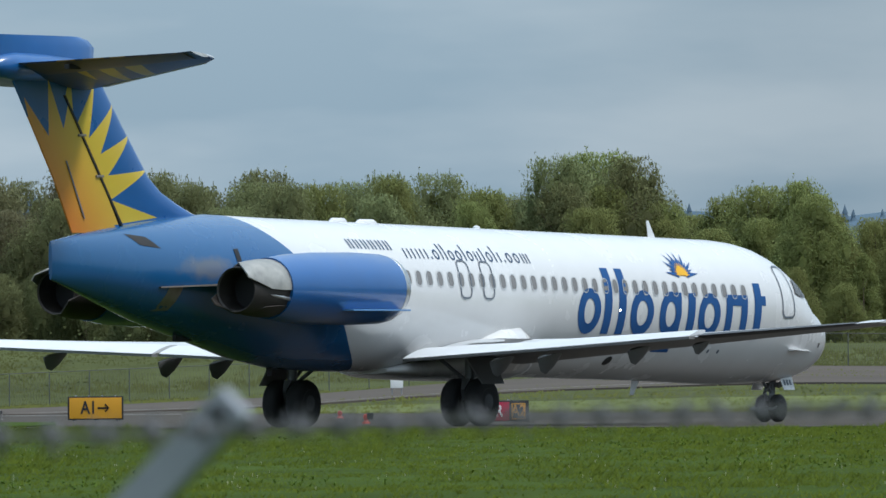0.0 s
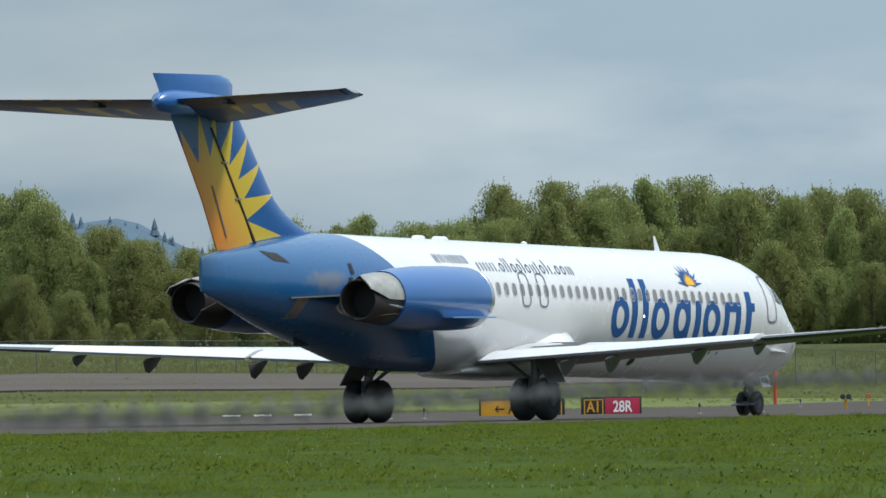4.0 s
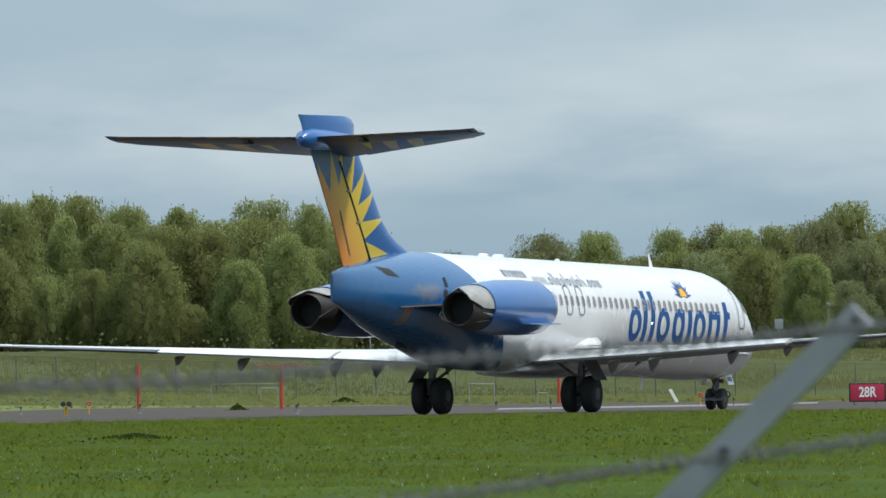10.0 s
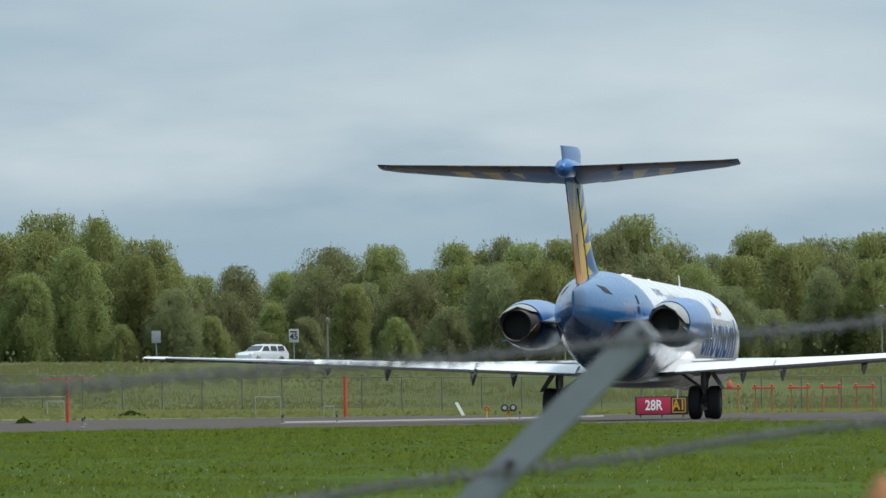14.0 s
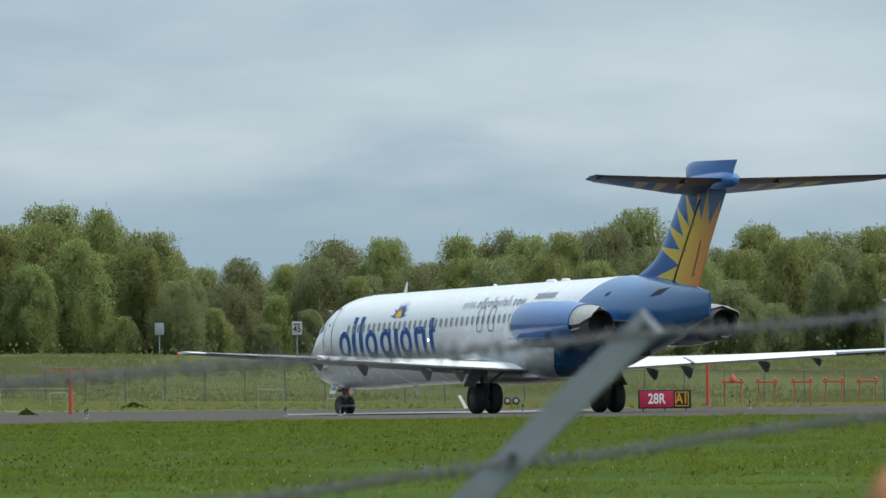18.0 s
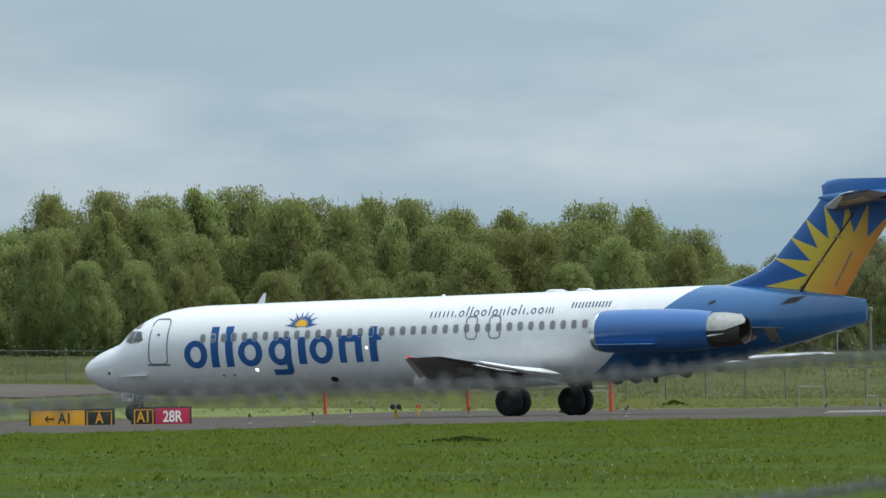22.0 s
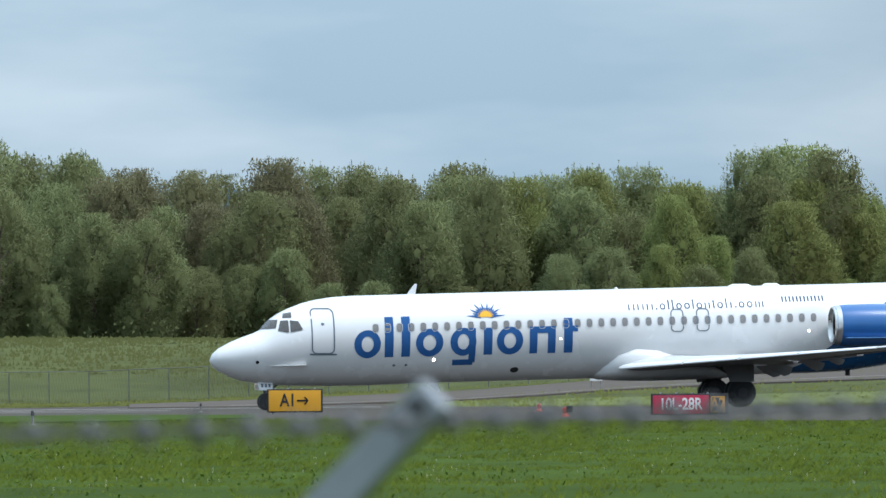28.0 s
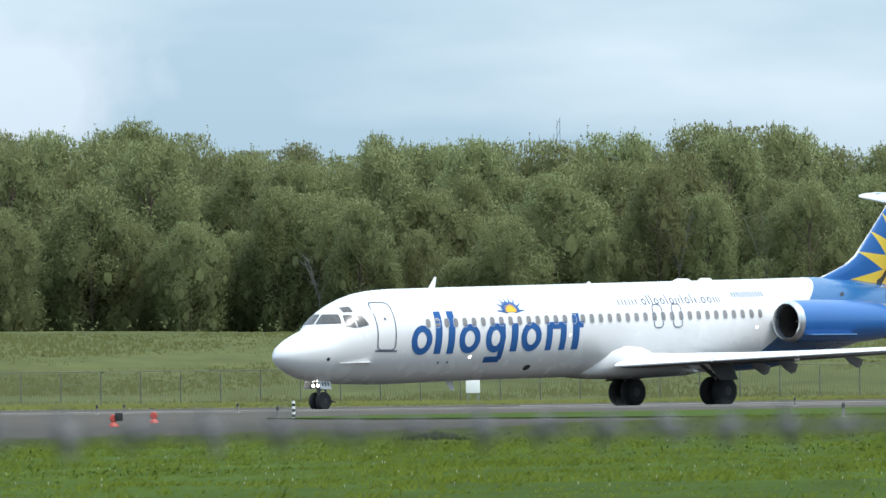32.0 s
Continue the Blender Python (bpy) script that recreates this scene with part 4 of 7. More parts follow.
    part("fin_leading_edge", loft([[(a + 0.02, 0.0, z), (a - 0.06, 0.035, z), (a - 0.10, 0.0, z), (a - 0.06, -0.035, z)] for a, b, z, t in [(-6.6, 0, 4.93, 0)] + fin_rows[1:]]), M_slat, plane, "white fin leading edge")
    for s in (1, -1):
        part("tab_seam", loft([[(-13.25, s * 0.075, 4.95), (-13.30, s * 0.075, 4.95), (-13.30, s * 0.085, 4.95), (-13.25, s * 0.085, 4.95)], [(-14.02, s * 0.075, 6.30), (-14.07, s * 0.075, 6.30), (-14.07, s * 0.085, 6.30), (-14.02, s * 0.085, 6.30)]]), M_line, plane)
    bm = loft([[(x, y, z) for y in (-0.155, 0.155)] + [(x - 0.075, y, z) for y in (0.15, -0.15)] for x, z in ((-11.62, 4.66), (-12.61, 5.9), (-13.57, 7.1), (-14.15, 7.82))])
    part("rudder_gap", bm, M_dark, plane)
    for x, z in ((-12.7, 5.95), (-13.45, 6.9)):
        part("rudder_hinge", box(x - 0.16, -0.16, z - 0.03, x + 0.16, 0.16, z + 0.03, 0.01), M_burnt, plane)
    part("bullet", spin([(-12.55, 0.03), (-12.9, 0.16), (-13.6, 0.26), (-15.0, 0.32), (-16.2, 0.33), (-16.8, 0.25), (-16.98, 0.08)], "x", 20, (0, 0, 8.46)), M_blue, plane, "blue tail bullet")
    part("fin_cap", loft([[(x, y, z) for x, y, _ in foil(a, a - b, 0, 0, 0.07, 10, 0, True)] for a, b, z in ((-12.75, -16.7, 8.55), (-12.70, -16.95, 8.95), (-12.95, -17.1, 9.12), (-13.35, -17.15, 9.20))]), M_blue, plane, "blue fin cap")
    for s in (1, -1):
        rr = []
        for y, le, te, z in ((0.15, -12.95, -16.35, 8.50), (1.2, -13.55, -16.55, 8.52), (5.55, -16.47, -17.77, 8.60), (5.98, -16.88, -17.93, 8.62), (6.05, -17.25, -17.97, 8.62)):
            rr.append([(x, s * y, zz - 0.135 * max(0, x - te)) for x, _, zz in foil(le, le - te, 0, z + 0.02, 0.10, camber=-0.01)])
        tp = part("tailplane", loft(rr), [M_grey, M_tpl], plane, "grey tailplane streaked with dirt, sun rays underneath")
        for f in tp.data.polygons:
            if f.normal.z < 0.0:
                f.material_index = 1
        rr = []
        for y, le, te, z in ((0.9, -13.38, -16.50, 8.515), (5.5, -16.42, -17.75, 8.60)):
            c = le - te
            rr.append([(le - f * c, s * y, z + 0.02 + h * c - 0.135 * (c - f * c)) for f, h in ((0.13, 0.048), (0.05, 0.036), (0.01, 0.020), (-0.012, 0.0), (0.01, -0.024), (0.05, -0.041), (0.13, -0.054))])
        part("leading_edge", loft(rr), M_slat, tp, "bare pale leading edge")
        rr = []
        for y, te, z in ((0.5, -16.40, 8.50), (5.75, -17.83, 8.61)):
            le0 = te + (1.25 if y < 1 else 0.62)
            rr.append([(x, s * y, zz - 0.135 * max(0, x - te) - 0.030) for x, _, zz in foil(le0, le0 - te + 0.02, 0, z + 0.02, 0.15, 6, 0)])
        part("elevator", loft(rr), M_elev, tp, "brown-stained elevator")
        for y in (1.9, 4.4):
            part("elevator_hinge", box(-16.75 - 0.12 * y * 0.2, s * y - 0.07, 8.28 + 0.035 * y, -16.3, s * y + 0.07, 8.40 + 0.035 * y, 0.02), M_dark, tp)
    # engines
    for s in (1, -1):
        yc, zc = s * 2.52, 3.31
        nac = part("nacelle", spin([(-4.08, 0.651), (-3.92, 0.716), (-3.96, 0.781), (-4.35, 0.841), (-5.5, 0.868), (-7.3, 0.857), (-8.4, 0.805), (-9.15, 0.725), (-9.14, 0.651)], "x", 36, (0, yc, zc), closed_ends=False), M_blue, plane, "blue engine nacelle")
        part("inlet_lip", spin([(-4.26, 0.646), (-3.96, 0.662), (-3.86, 0.711), (-3.89, 0.759), (-4.02, 0.797), (-4.16, 0.819), (-4.18, 0.803)], "x", 36, (0, yc, zc), closed_ends=False), M_metal, nac, "polished metal inlet lip")
        part("inlet_duct", spin([(-4.06, 0.60), (-5.06, 0.58), (-5.06, 0.02)], "x", 28, (0, yc, zc), closed_ends=False), M_pipe, nac)
        part("spinner", spin([(-4.46, 0.01), (-4.66, 0.10), (-5.01, 0.20)], "x", 16, (0, yc, zc)), M_burnt, nac)
        bm = bmesh.new()
        for k in range(18):
            t = 2 * math.pi * k / 18
            a, b = (math.cos(t), math.sin(t)), (math.cos(t + 0.2), math.sin(t + 0.2))
            bm.faces.new([bm.verts.new((x, yc + r * d[0], zc + r * d[1])) for x, r, d in ((-4.88, 0.15, a), (-4.88, 0.57, a), (-5.01, 0.57, b), (-5.01, 0.15, b))])
        part("fan_blades", bm, M_dark, nac)
        part("tail_pipe", spin([(-8.60, 0.60), (-8.75, 0.65), (-9.5, 0.62), (-10.2, 0.57), (-10.55, 0.53), (-10.52, 0.49), (-9.6, 0.47), (-9.2, 0.30), (-9.1, 0.02)], "x", 32, (0, yc, zc - 0.04), closed_ends=False), [M_pipe, M_dark], nac, "sooty jet tail pipe")
        for x in (-9.6,):
            part("pipe_core", spin([(-9.85, 0.02), (-9.84, 0.47)], "x", 24, (0, yc, zc - 0.04)), M_dark, nac)
        # reverser doors: bright shell above and outboard, stained one below and inboard
        for lo, hi, mt, lab in ((-4, 142, M_bucket, "bare metal thrust reverser door"), (176, 322, M_pipe, "stained thrust reverser door")):
            rings = []
            for x, r, k in ((-9.12, 0.69, 1.0), (-9.5, 0.69, 1.0), (-9.95, 0.655, 0.95), (-10.4, 0.615, 0.55), (-10.80, 0.585, 0.12)):
                mid, half = (lo + hi) / 2 - (1 - k) * 40, (hi - lo) / 2 * k
                arc = [radians(mid - half + 2 * half * j / 12) for j in range(13)]
                outr = [(x, yc + s * r * math.cos(t), zc + r * math.sin(t)) for t in arc]
                inr = [(x, yc + s * (r - 0.03) * math.cos(t), zc + (r - 0.03) * math.sin(t)) for t in arc[::-1]]
                rings.append(outr + inr)
            part("reverser_door", loft(rings), mt, nac, lab)
        part("bucket_arm", rod((-9.0, yc + s * 0.60, zc - 0.28), (-10.3, yc + s * 0.52, zc - 0.10), 0.05, 0.03, 8), M_metal, nac)
        part("pylon", loft([[(x, s * y, z) for x, _, z in foil(a, a - b, 0, 3.38, 0.10, 10, 0)] for y, a, b in ((1.15, -4.6, -9.6), (1.9, -4.5, -9.4))]), M_blue, plane, "blue engine pylon")
        part("nacelle_strake", box(-6.9, yc + s * 0.80 - 0.20, 2.77, -4.3, yc + s * 0.80 + 0.20, 2.81, 0.012), M_strake, nac, "nacelle strake, its blue paled for caught sky light")
        q = [(-9.4, 1.36, 3.43), (-9.4, 1.38, 3.39), (-11.4, 0.98, 3.33), (-11.4, 0.96, 3.36)]
        part("pylon_tail", loft([[(x, s * (y - 0.1), z) for x, y, z in q], [(x, s * (y + w), z) for (x, y, z), w in zip(q, (0.5, 0.5, 0.02, 0.02))]]), M_pipe, plane)
        # scoops on the tail
        if s < 0:
            patch("apu_inlet", lin(3), lin(3), lambda a, v: (-8.55 - 0.17 * a, 3.66 + 0.30 * v), M_dark, body, s, "black air inlet", 0.014)
            disc_patch("apu_outlet", -8.78, 3.46, 0.14, 0.14, M_dark, body, s, "black exhaust outlet", 14, 0.014)
        else:
            patch("tail_vent", lin(3), lin(3), lambda a, v: (-8.25 - 0.26 * a, 3.98 + 0.12 * v + 0.10 * a), M_dark, body, s)
        patch("tail_louvre", lin(6), lin(4), lambda a, v: (-11.25 - 0.62 * a - 0.3 * v, 4.10 + 0.10 * a + 0.28 * v), M_dark, body, s)
        patch("tail_panel", lin(3), lin(3), lambda a, v: (-10.75 - 0.45 * a + 0.12 * v, 2.62 + 0.55 * v), M_burnt, body, s)
    part("tail_skid", box(-9.3, -0.06, 2.08, -8.6, 0.06, 2.4, 0.03), M_dark, plane)
    part("drain_mast", box(-5.2, -0.02, 1.25, -5.0, 0.02, 1.55, 0.01), M_dark, plane)
    # main gear
    for s in (1, -1):
        y = s * 2.54
        strut = part("gear_strut", rod((0, y, 0.50), (0.05, y, 1.75), 0.10, 0.14, 14), M_strut, plane, "dark main gear strut")
        part("axle", rod((0, y - 0.50, 0.565), (0, y + 0.50, 0.565), 0.07, n=12), M_strut, strut)
        part("drag_brace", rod((0.05, y, 1.0), (0.1, y - s * 1.0, 1.72), 0.05, n=8), M_strut, strut)
        part("side_brace", rod((0.0, y, 1.1), (1.1, y + s * 0.1, 1.7), 0.045, n=8), M_strut, strut)
        part("torque_link", loft([[(-0.10, y - 0.12, 0.62), (-0.10, y + 0.12, 0.62), (-0.16, y + 0.12, 0.62), (-0.16, y - 0.12, 0.62)], [(-0.30, y - 0.05, 0.88), (-0.30, y + 0.05, 0.88), (-0.34, y + 0.05, 0.88), (-0.34, y - 0.05, 0.88)], [(-0.10, y - 0.12, 1.15), (-0.10, y + 0.12, 1.15), (-0.16, y + 0.12, 1.15), (-0.16, y - 0.12, 1.15)]]), M_strut, strut)
        door = part("gear_door", loft([[(0.75, y + s * 0.16, 1.72), (0.75, y + s * 0.20, 1.72), (-0.55, y + s * 0.20, 1.72), (-0.55, y + s * 0.16, 1.72)], [(0.55, y + s * 0.62, 1.02), (0.55, y + s * 0.66, 1.02), (-0.45, y + s * 0.66, 1.02), (-0.45, y + s * 0.62, 1.02)]]), M_under, plane, "dark main gear door hanging open")
        for k in (-1, 1):
            w = make_wheel(0.58, 0.42, plane)
            w.location = (0, y + k * 0.335, 0.58)
            WHEELS.append((w, 0.58))
        part("brake_hose", rod((0.05, y + 0.12, 0.62), (0.10, y + 0.14, 1.5), 0.02, n=6), M_dark, strut)
    # nose gear
    strut = part("nose_strut", rod((19.18, 0, 0.33), (19.32, 0, 1.35), 0.07, 0.10, 12), M_strut, plane, "nose gear strut")
    part("axle", rod((19.18, -0.30, 0.345), (19.18, 0.30, 0.345), 0.05, n=10), M_strut, strut)
    for y in (0.13, -0.13):
        part("lamp_housing", spin([(19.22, 0.02), (19.24, 0.06), (19.40, 0.085), (19.405, 0.02)], "x", 14, (0, y, 0.95)), M_strut, strut)
        part("taxi_lamp", spin([(19.408, 0.065), (19.43, 0.05), (19.435, 0.01)], "x", 14, (0, y, 0.95)), M_lamp, strut, "lit taxi lamp")
    part("gear_link", loft([[(19.05, y, 0.55) for y in (-0.07, 0.07)] + [(18.99, y, 0.55) for y in (0.07, -0.07)], [(18.88, y, 0.75) for y in (-0.04, 0.04)] + [(18.84, y, 0.75) for y in (0.04, -0.04)], [(19.12, y, 0.98) for y in (-0.07, 0.07)] + [(19.06, y, 0.98) for y in (0.07, -0.07)]]), M_strut, strut)
    part("drag_brace", rod((19.2, 0, 0.75), (18.4, 0, 1.25), 0.04, n=8), M_strut, strut)
    part("spray_deflector", loft([[(18.66, y, 0.30) for y in (-0.36, 0.36)] + [(18.66, y, 0.32) for y in (0.36, -0.36)], [(18.92, y, 0.40) for y in (-0.34, 0.34)] + [(18.92, y, 0.42) for y in (0.34, -0.34)]]), M_strut, strut)
    for s in (1, -1):
        door = part("nose_gear_door", loft([[(19.62, s * 0.34, 1.20), (19.62, s * 0.36, 1.20), (18.98, s * 0.36, 1.20), (18.98, s * 0.34, 1.20)], [(19.58, s * 0.47, 0.82), (19.58, s * 0.49, 0.82), (19.02, s * 0.49, 0.82), (19.02, s * 0.47, 0.82)]]), M_white, plane, "small white nose gear door")
        for k in range(3):
            part("number_bar", loft([[(19.48 - 0.15 * k, s * 0.405, 1.08), (19.48 - 0.15 * k, s * 0.41, 1.08), (19.39 - 0.15 * k, s * 0.41, 1.08), (19.39 - 0.15 * k, s * 0.405, 1.08)], [(19.48 - 0.15 * k, s * 0.452, 0.94), (19.48 - 0.15 * k, s * 0.457, 0.94), (19.39 - 0.15 * k, s * 0.457, 0.94), (19.39 - 0.15 * k, s * 0.452, 0.94)]]), M_line, door)
        w = make_wheel(0.355, 0.22, plane)
        w.location = (19.18, s * 0.20, 0.355)
        WHEELS.append((w, 0.355))
    return plane


M_pipe = mat("sooty_tail_pipe", (0.055, 0.047, 0.042), 0.55, metal=0.5, vary=0.4, scale=4.0)
M_elev = mat("stained_elevator", (0.115, 0.085, 0.075), 0.5, vary=0.35, scale=3.0)
M_bucket = mat("reverser_metal", (0.42, 0.39, 0.35), 0.38, metal=0.7, vary=0.35, scale=4.0)
M_aileron = mat("dark_aileron", (0.045, 0.045, 0.05), 0.5, vary=0.3, scale=3.0)
M_slat = mat("slat_paint", (0.64, 0.65, 0.66), 0.30, vary=0.06, scale=2.0)
# Paler than the nacelle blue: caught sky light is put into the colour.
M_strake = mat("strake_sky_lit", (0.10, 0.24, 0.48), 0.35, vary=0.08, scale=3.0)


def tail_rays(nt, tex):
    """Slanting yellow rays across the inner tailplane."""
    s = nt.nodes.new("ShaderNodeSeparateXYZ")
    nt.links.new(tex.outputs["Object"], s.inputs[0])
    y = calc(nt, "ABSOLUTE", s.outputs["Y"])
    aft = calc(nt, "ADD", s.outputs["X"], 16.6)
    wave = calc(nt, "PINGPONG", calc(nt, "ADD", y, calc(nt, "MULTIPLY", aft, 0.22)), 0.44)
    wide = calc(nt, "MULTIPLY_ADD", aft, -0.10, 0.30)
    return calc(nt, "MULTIPLY", calc(nt, "LESS_THAN", wave, wide), calc(nt, "MULTIPLY", calc(nt, "LESS_THAN", y, 3.8), calc(nt, "GREATER_THAN", y, 1.5)))


M_tpl = base_mix(mat("tailplane_underside", (0.022, 0.050, 0.130), 0.4, vary=0.3, scale=2.0), (0.55, 0.38, 0.05), tail_rays)
WHEELS = []
airliner = make_airliner()


# ---- woodland beyond the bank ----
def tree_mesh(seed, spread, slim):
    """Trunk with limbs, and a crown of many rounded boughs, each thick with small leaf sprays, for a tree 1 unit high; returns two meshes."""
    rnd, rng = random.Random(seed), np.random.default_rng(seed)

    def reach(h, a):
        low = math.sin(min(1, max(0, (h - 0.02) / (0.60 if slim else 0.46))) * math.pi / 2) ** 0.7
        high = math.sqrt(max(0.0, 1 - min(1, max(0, (h - 0.50) / 0.49)) ** (1.2 if slim else 1.3)))
        v = Vector((math.cos(a) * 1.5, math.sin(a) * 1.5, h * 5.5 + seed))
        return spread * low * high * (0.92 + 0.52 * noise.noise(v))

    wood = bmesh.new()
    rod((0, 0, -0.03), (rnd.uniform(-.01, .01), 0, 0.45), 0.020, 0.011, 7, wood)
    rod((0, 0, 0.45), (rnd.uniform(-.02, .02), rnd.uniform(-.02, .02), 0.90), 0.011, 0.003, 6, wood)
    # boughs: centre, radius
    boughs = []
    for k in range(74 if slim else 84):
        h, a = 0.07 + 0.90 * ((k + rnd.random()) / (74 if slim else 84)) ** 0.92, rnd.uniform(0, 6.283)
        size = spread * rnd.uniform(0.16, 0.30) * (1.0 if h < 0.75 else 0.75)
        r = max(0.0, reach(h, a) - size * 0.75) * rnd.uniform(0.55, 1.0) ** 0.5
        c = Vector((r * math.cos(a), r * math.sin(a), min(h, 0.97 - size * 1.45)))
        boughs.append((*c, size))
        if k % 4 == 0:
            rod((0, 0, max(0.10, c.z - 0.16)), c, 0.006, 0.002, 5, wood)
    wm = bpy.data.meshes.new("trunk")
    wood.to_mesh(wm)
    wood.free()
    wm.materials.append(M_bark)
    B = np.array(boughs)
    verts, faces, norms = [], [], []

    def mid_normal(p, n):
        out = p - np.array((0, 0, 0.42))
        out[:, 2] *= 0.5
        out /= np.linalg.norm(out, axis=1)[:, None] + 1e-6
        m = n * 0.16 + out * 0.72 + np.array((0, 0, 0.50))
        return m / np.linalg.norm(m, axis=1)[:, None]

    # the shaded heart of each bough
    ball = bmesh.new()
    bmesh.ops.create_icosphere(ball, subdivisions=1, radius=1.0)
    unit, tris = np.array([v.co[:] for v in ball.verts]), [[v.index for v in f.verts] for f in ball.faces]
    ball.free()
    off = 0
    for x, y, z, r in boughs:
        wob = 1 + 0.16 * np.array([noise.noise(Vector(u) * 2.3 + Vector((x, y, z)) * 40) for u in unit.tolist()])
        p = unit * (wob * r * 0.36)[:, None] * (1, 1, 1.6) + (x, y, z)
        verts.append(p)
        norms.append(mid_normal(p, unit))
        faces += [tuple(off + q for q in f) for f in tris]
        off += len(unit)
    # leaf sprays on the outside of the boughs
    n = 84000
    pick = rng.choice(len(B), n, p=B[:, 3] ** 2 / (B[:, 3] ** 2).sum())
    d = rng.normal(0, 1, (n, 3)) + (0, 0, 0.25)
    d /= np.linalg.norm(d, axis=1)[:, None]
    puff = np.clip(rng.normal(0.98, 0.26, n), 0.3, np.where(d[:, 2] > 0.5, 1.25, 1.6))
    p = B[pick, :3] + d * (B[pick, 3] * puff)[:, None] * (1, 1, 1.6)
    far = np.linalg.norm((p[:, None, :] - B[None, :, :3]) / (1, 1, 1.6), axis=2) / B[None, :, 3]
    keep = (far.min(axis=1) > 0.50) & (p[:, 2] < 0.995)
    p, d = p[keep][:40000], d[keep][:40000]
    # sprigs that stand out of the top
    tops = p[(p[:, 2] > 0.55) & (d[:, 2] > 0.2)][:150]
    rise = rng.uniform(0.0, 1.0, (len(tops), 9, 1))
    sprig = tops[:, None, :] + rise * (rng.uniform(-0.012, 0.012, (len(tops), 1, 3)) + np.array((0, 0, 0.034))) + rng.normal(0, 0.0028, (len(tops), 9, 3))
    p = np.concatenate([p, sprig.reshape(-1, 3)])
    d = np.concatenate([d, np.tile((0.0, 0.0, 1.0), (sprig.shape[0] * 9, 1)) + rng.normal(0, 0.3, (sprig.shape[0] * 9, 3))])
    soft = mid_normal(p, d)
    soft += rng.normal(0, 0.09, soft.shape)
    soft /= np.linalg.norm(soft, axis=1)[:, None]
    nrm = d * 0.6 + rng.normal(0, 0.55, d.shape)
    nrm /= np.linalg.norm(nrm, axis=1)[:, None]
    u = np.cross(nrm, rng.normal(0, 1, nrm.shape))
    u /= np.linalg.norm(u, axis=1)[:, None]
    w = np.cross(nrm, u)
    s = rng.uniform(0.0034, 0.0080, len(p))[:, None] * np.where(np.arange(len(p)) < 40000, 1.0, 0.8)[:, None]
    # the twigs at the top stand up
    up = np.clip((p[:, 2:3] - 0.72) * 3.0, 0, 0.75) * (rng.random((len(p), 1)) < 0.5)
    u = u * (1 - up) + np.array((0, 0, 1.0)) * up * 1.7
    leaf = np.stack([p + u * s * 1.15, p - u * s * 0.5 + w * s * 0.75, p - u * s * 0.6 - w * s * 0.65], 1)
    verts.append(leaf.reshape(-1, 3))
    norms.append(np.repeat(soft, 3, axis=0))
    faces += (np.arange(len(p) * 3).reshape(-1, 3) + off).tolist()
    cm = bpy.data.meshes.new("crown")
    cm.from_pydata(np.concatenate(verts).tolist(), [], faces)
    cm.polygons.foreach_set("use_smooth", [True] * len(faces))
    cm.normals_split_custom_set_from_vertices(np.concatenate(norms).tolist())
    return wm, cm


TREE_KINDS = []
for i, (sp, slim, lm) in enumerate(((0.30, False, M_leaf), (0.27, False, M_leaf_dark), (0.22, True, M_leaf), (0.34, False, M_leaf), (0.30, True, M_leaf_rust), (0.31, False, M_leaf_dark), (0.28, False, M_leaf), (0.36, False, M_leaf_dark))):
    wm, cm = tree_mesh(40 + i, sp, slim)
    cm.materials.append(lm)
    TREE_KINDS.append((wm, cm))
TREE_LABELS = ("broad leafy green tree in the riverside wood", "dark green broadleaf tree in the riverside wood", "slim pale green poplar in the riverside wood", "wide spreading green tree in the riverside wood",
               "brownish budding tree in the riverside wood", "dense dark green tree in the riverside wood", "fresh green broadleaf tree in the riverside wood", "low wide dark green tree in the riverside wood")


def plant(az, d, top, kind, wide=1.0):
    """A tree whose tip stands at the height top."""
    p = turn(az, d)
    base = land(p.x, p.y) - 0.2
    h = (top - base) / 0.985
    wm, cm = TREE_KINDS[kind]
    t = thing("tree", TREE_LABELS[kind], "tree", "riverside trees")
    t.matrix_basis = pose(p.x, p.y, base, 0, 0, (az * 977 + d * 31) % 360) @ Matrix.Diagonal((h * wide, h * wide, h, 1))
    for nm, me in (("trunk", wm), ("crown", cm)):
        o = new(nm, me)
        o.parent = t
    return t


# compass angle, height of the tip: the skyline, stretch by stretch (as seen at 930 m)
SKY_WEST = ((-15.26, 20.8), (-15.05, 20.9), (-14.59, 21.6), (-14.40, 20.6), (-14.15, 19.2), (-13.83, 19.8), (-13.48, 20.4), (-13.22, 19.7), (-13.03, 20.0), (-12.68, 19.8), (-12.35, 20.3), (-11.92, 21.0), (-11.57, 20.8), (-11.30, 19.1))
SKY_MID = ((-11.02, 19.2), (-10.78, 18.0), (-10.48, 17.8), (-10.10, 18.7), (-9.70, 18.1), (-9.22, 18.2), (-8.95, 17.1), (-8.62, 17.8), (-8.39, 17.8), (-8.17, 16.6), (-8.01, 16.0), (-7.80, 19.1), (-7.60, 19.4), (-7.44, 19.0))
SKY_GAP = ((-7.30, 15.6), (-7.16, 14.5), (-6.99, 15.9), (-6.82, 16.7), (-6.65, 17.0), (-6.48, 14.6), (-6.29, 14.2), (-6.08, 13.0), (-5.89, 12.3), (-5.65, 13.9), (-5.44, 14.5), (-5.06, 14.7), (-4.82, 14.1), (-4.63, 14.0))
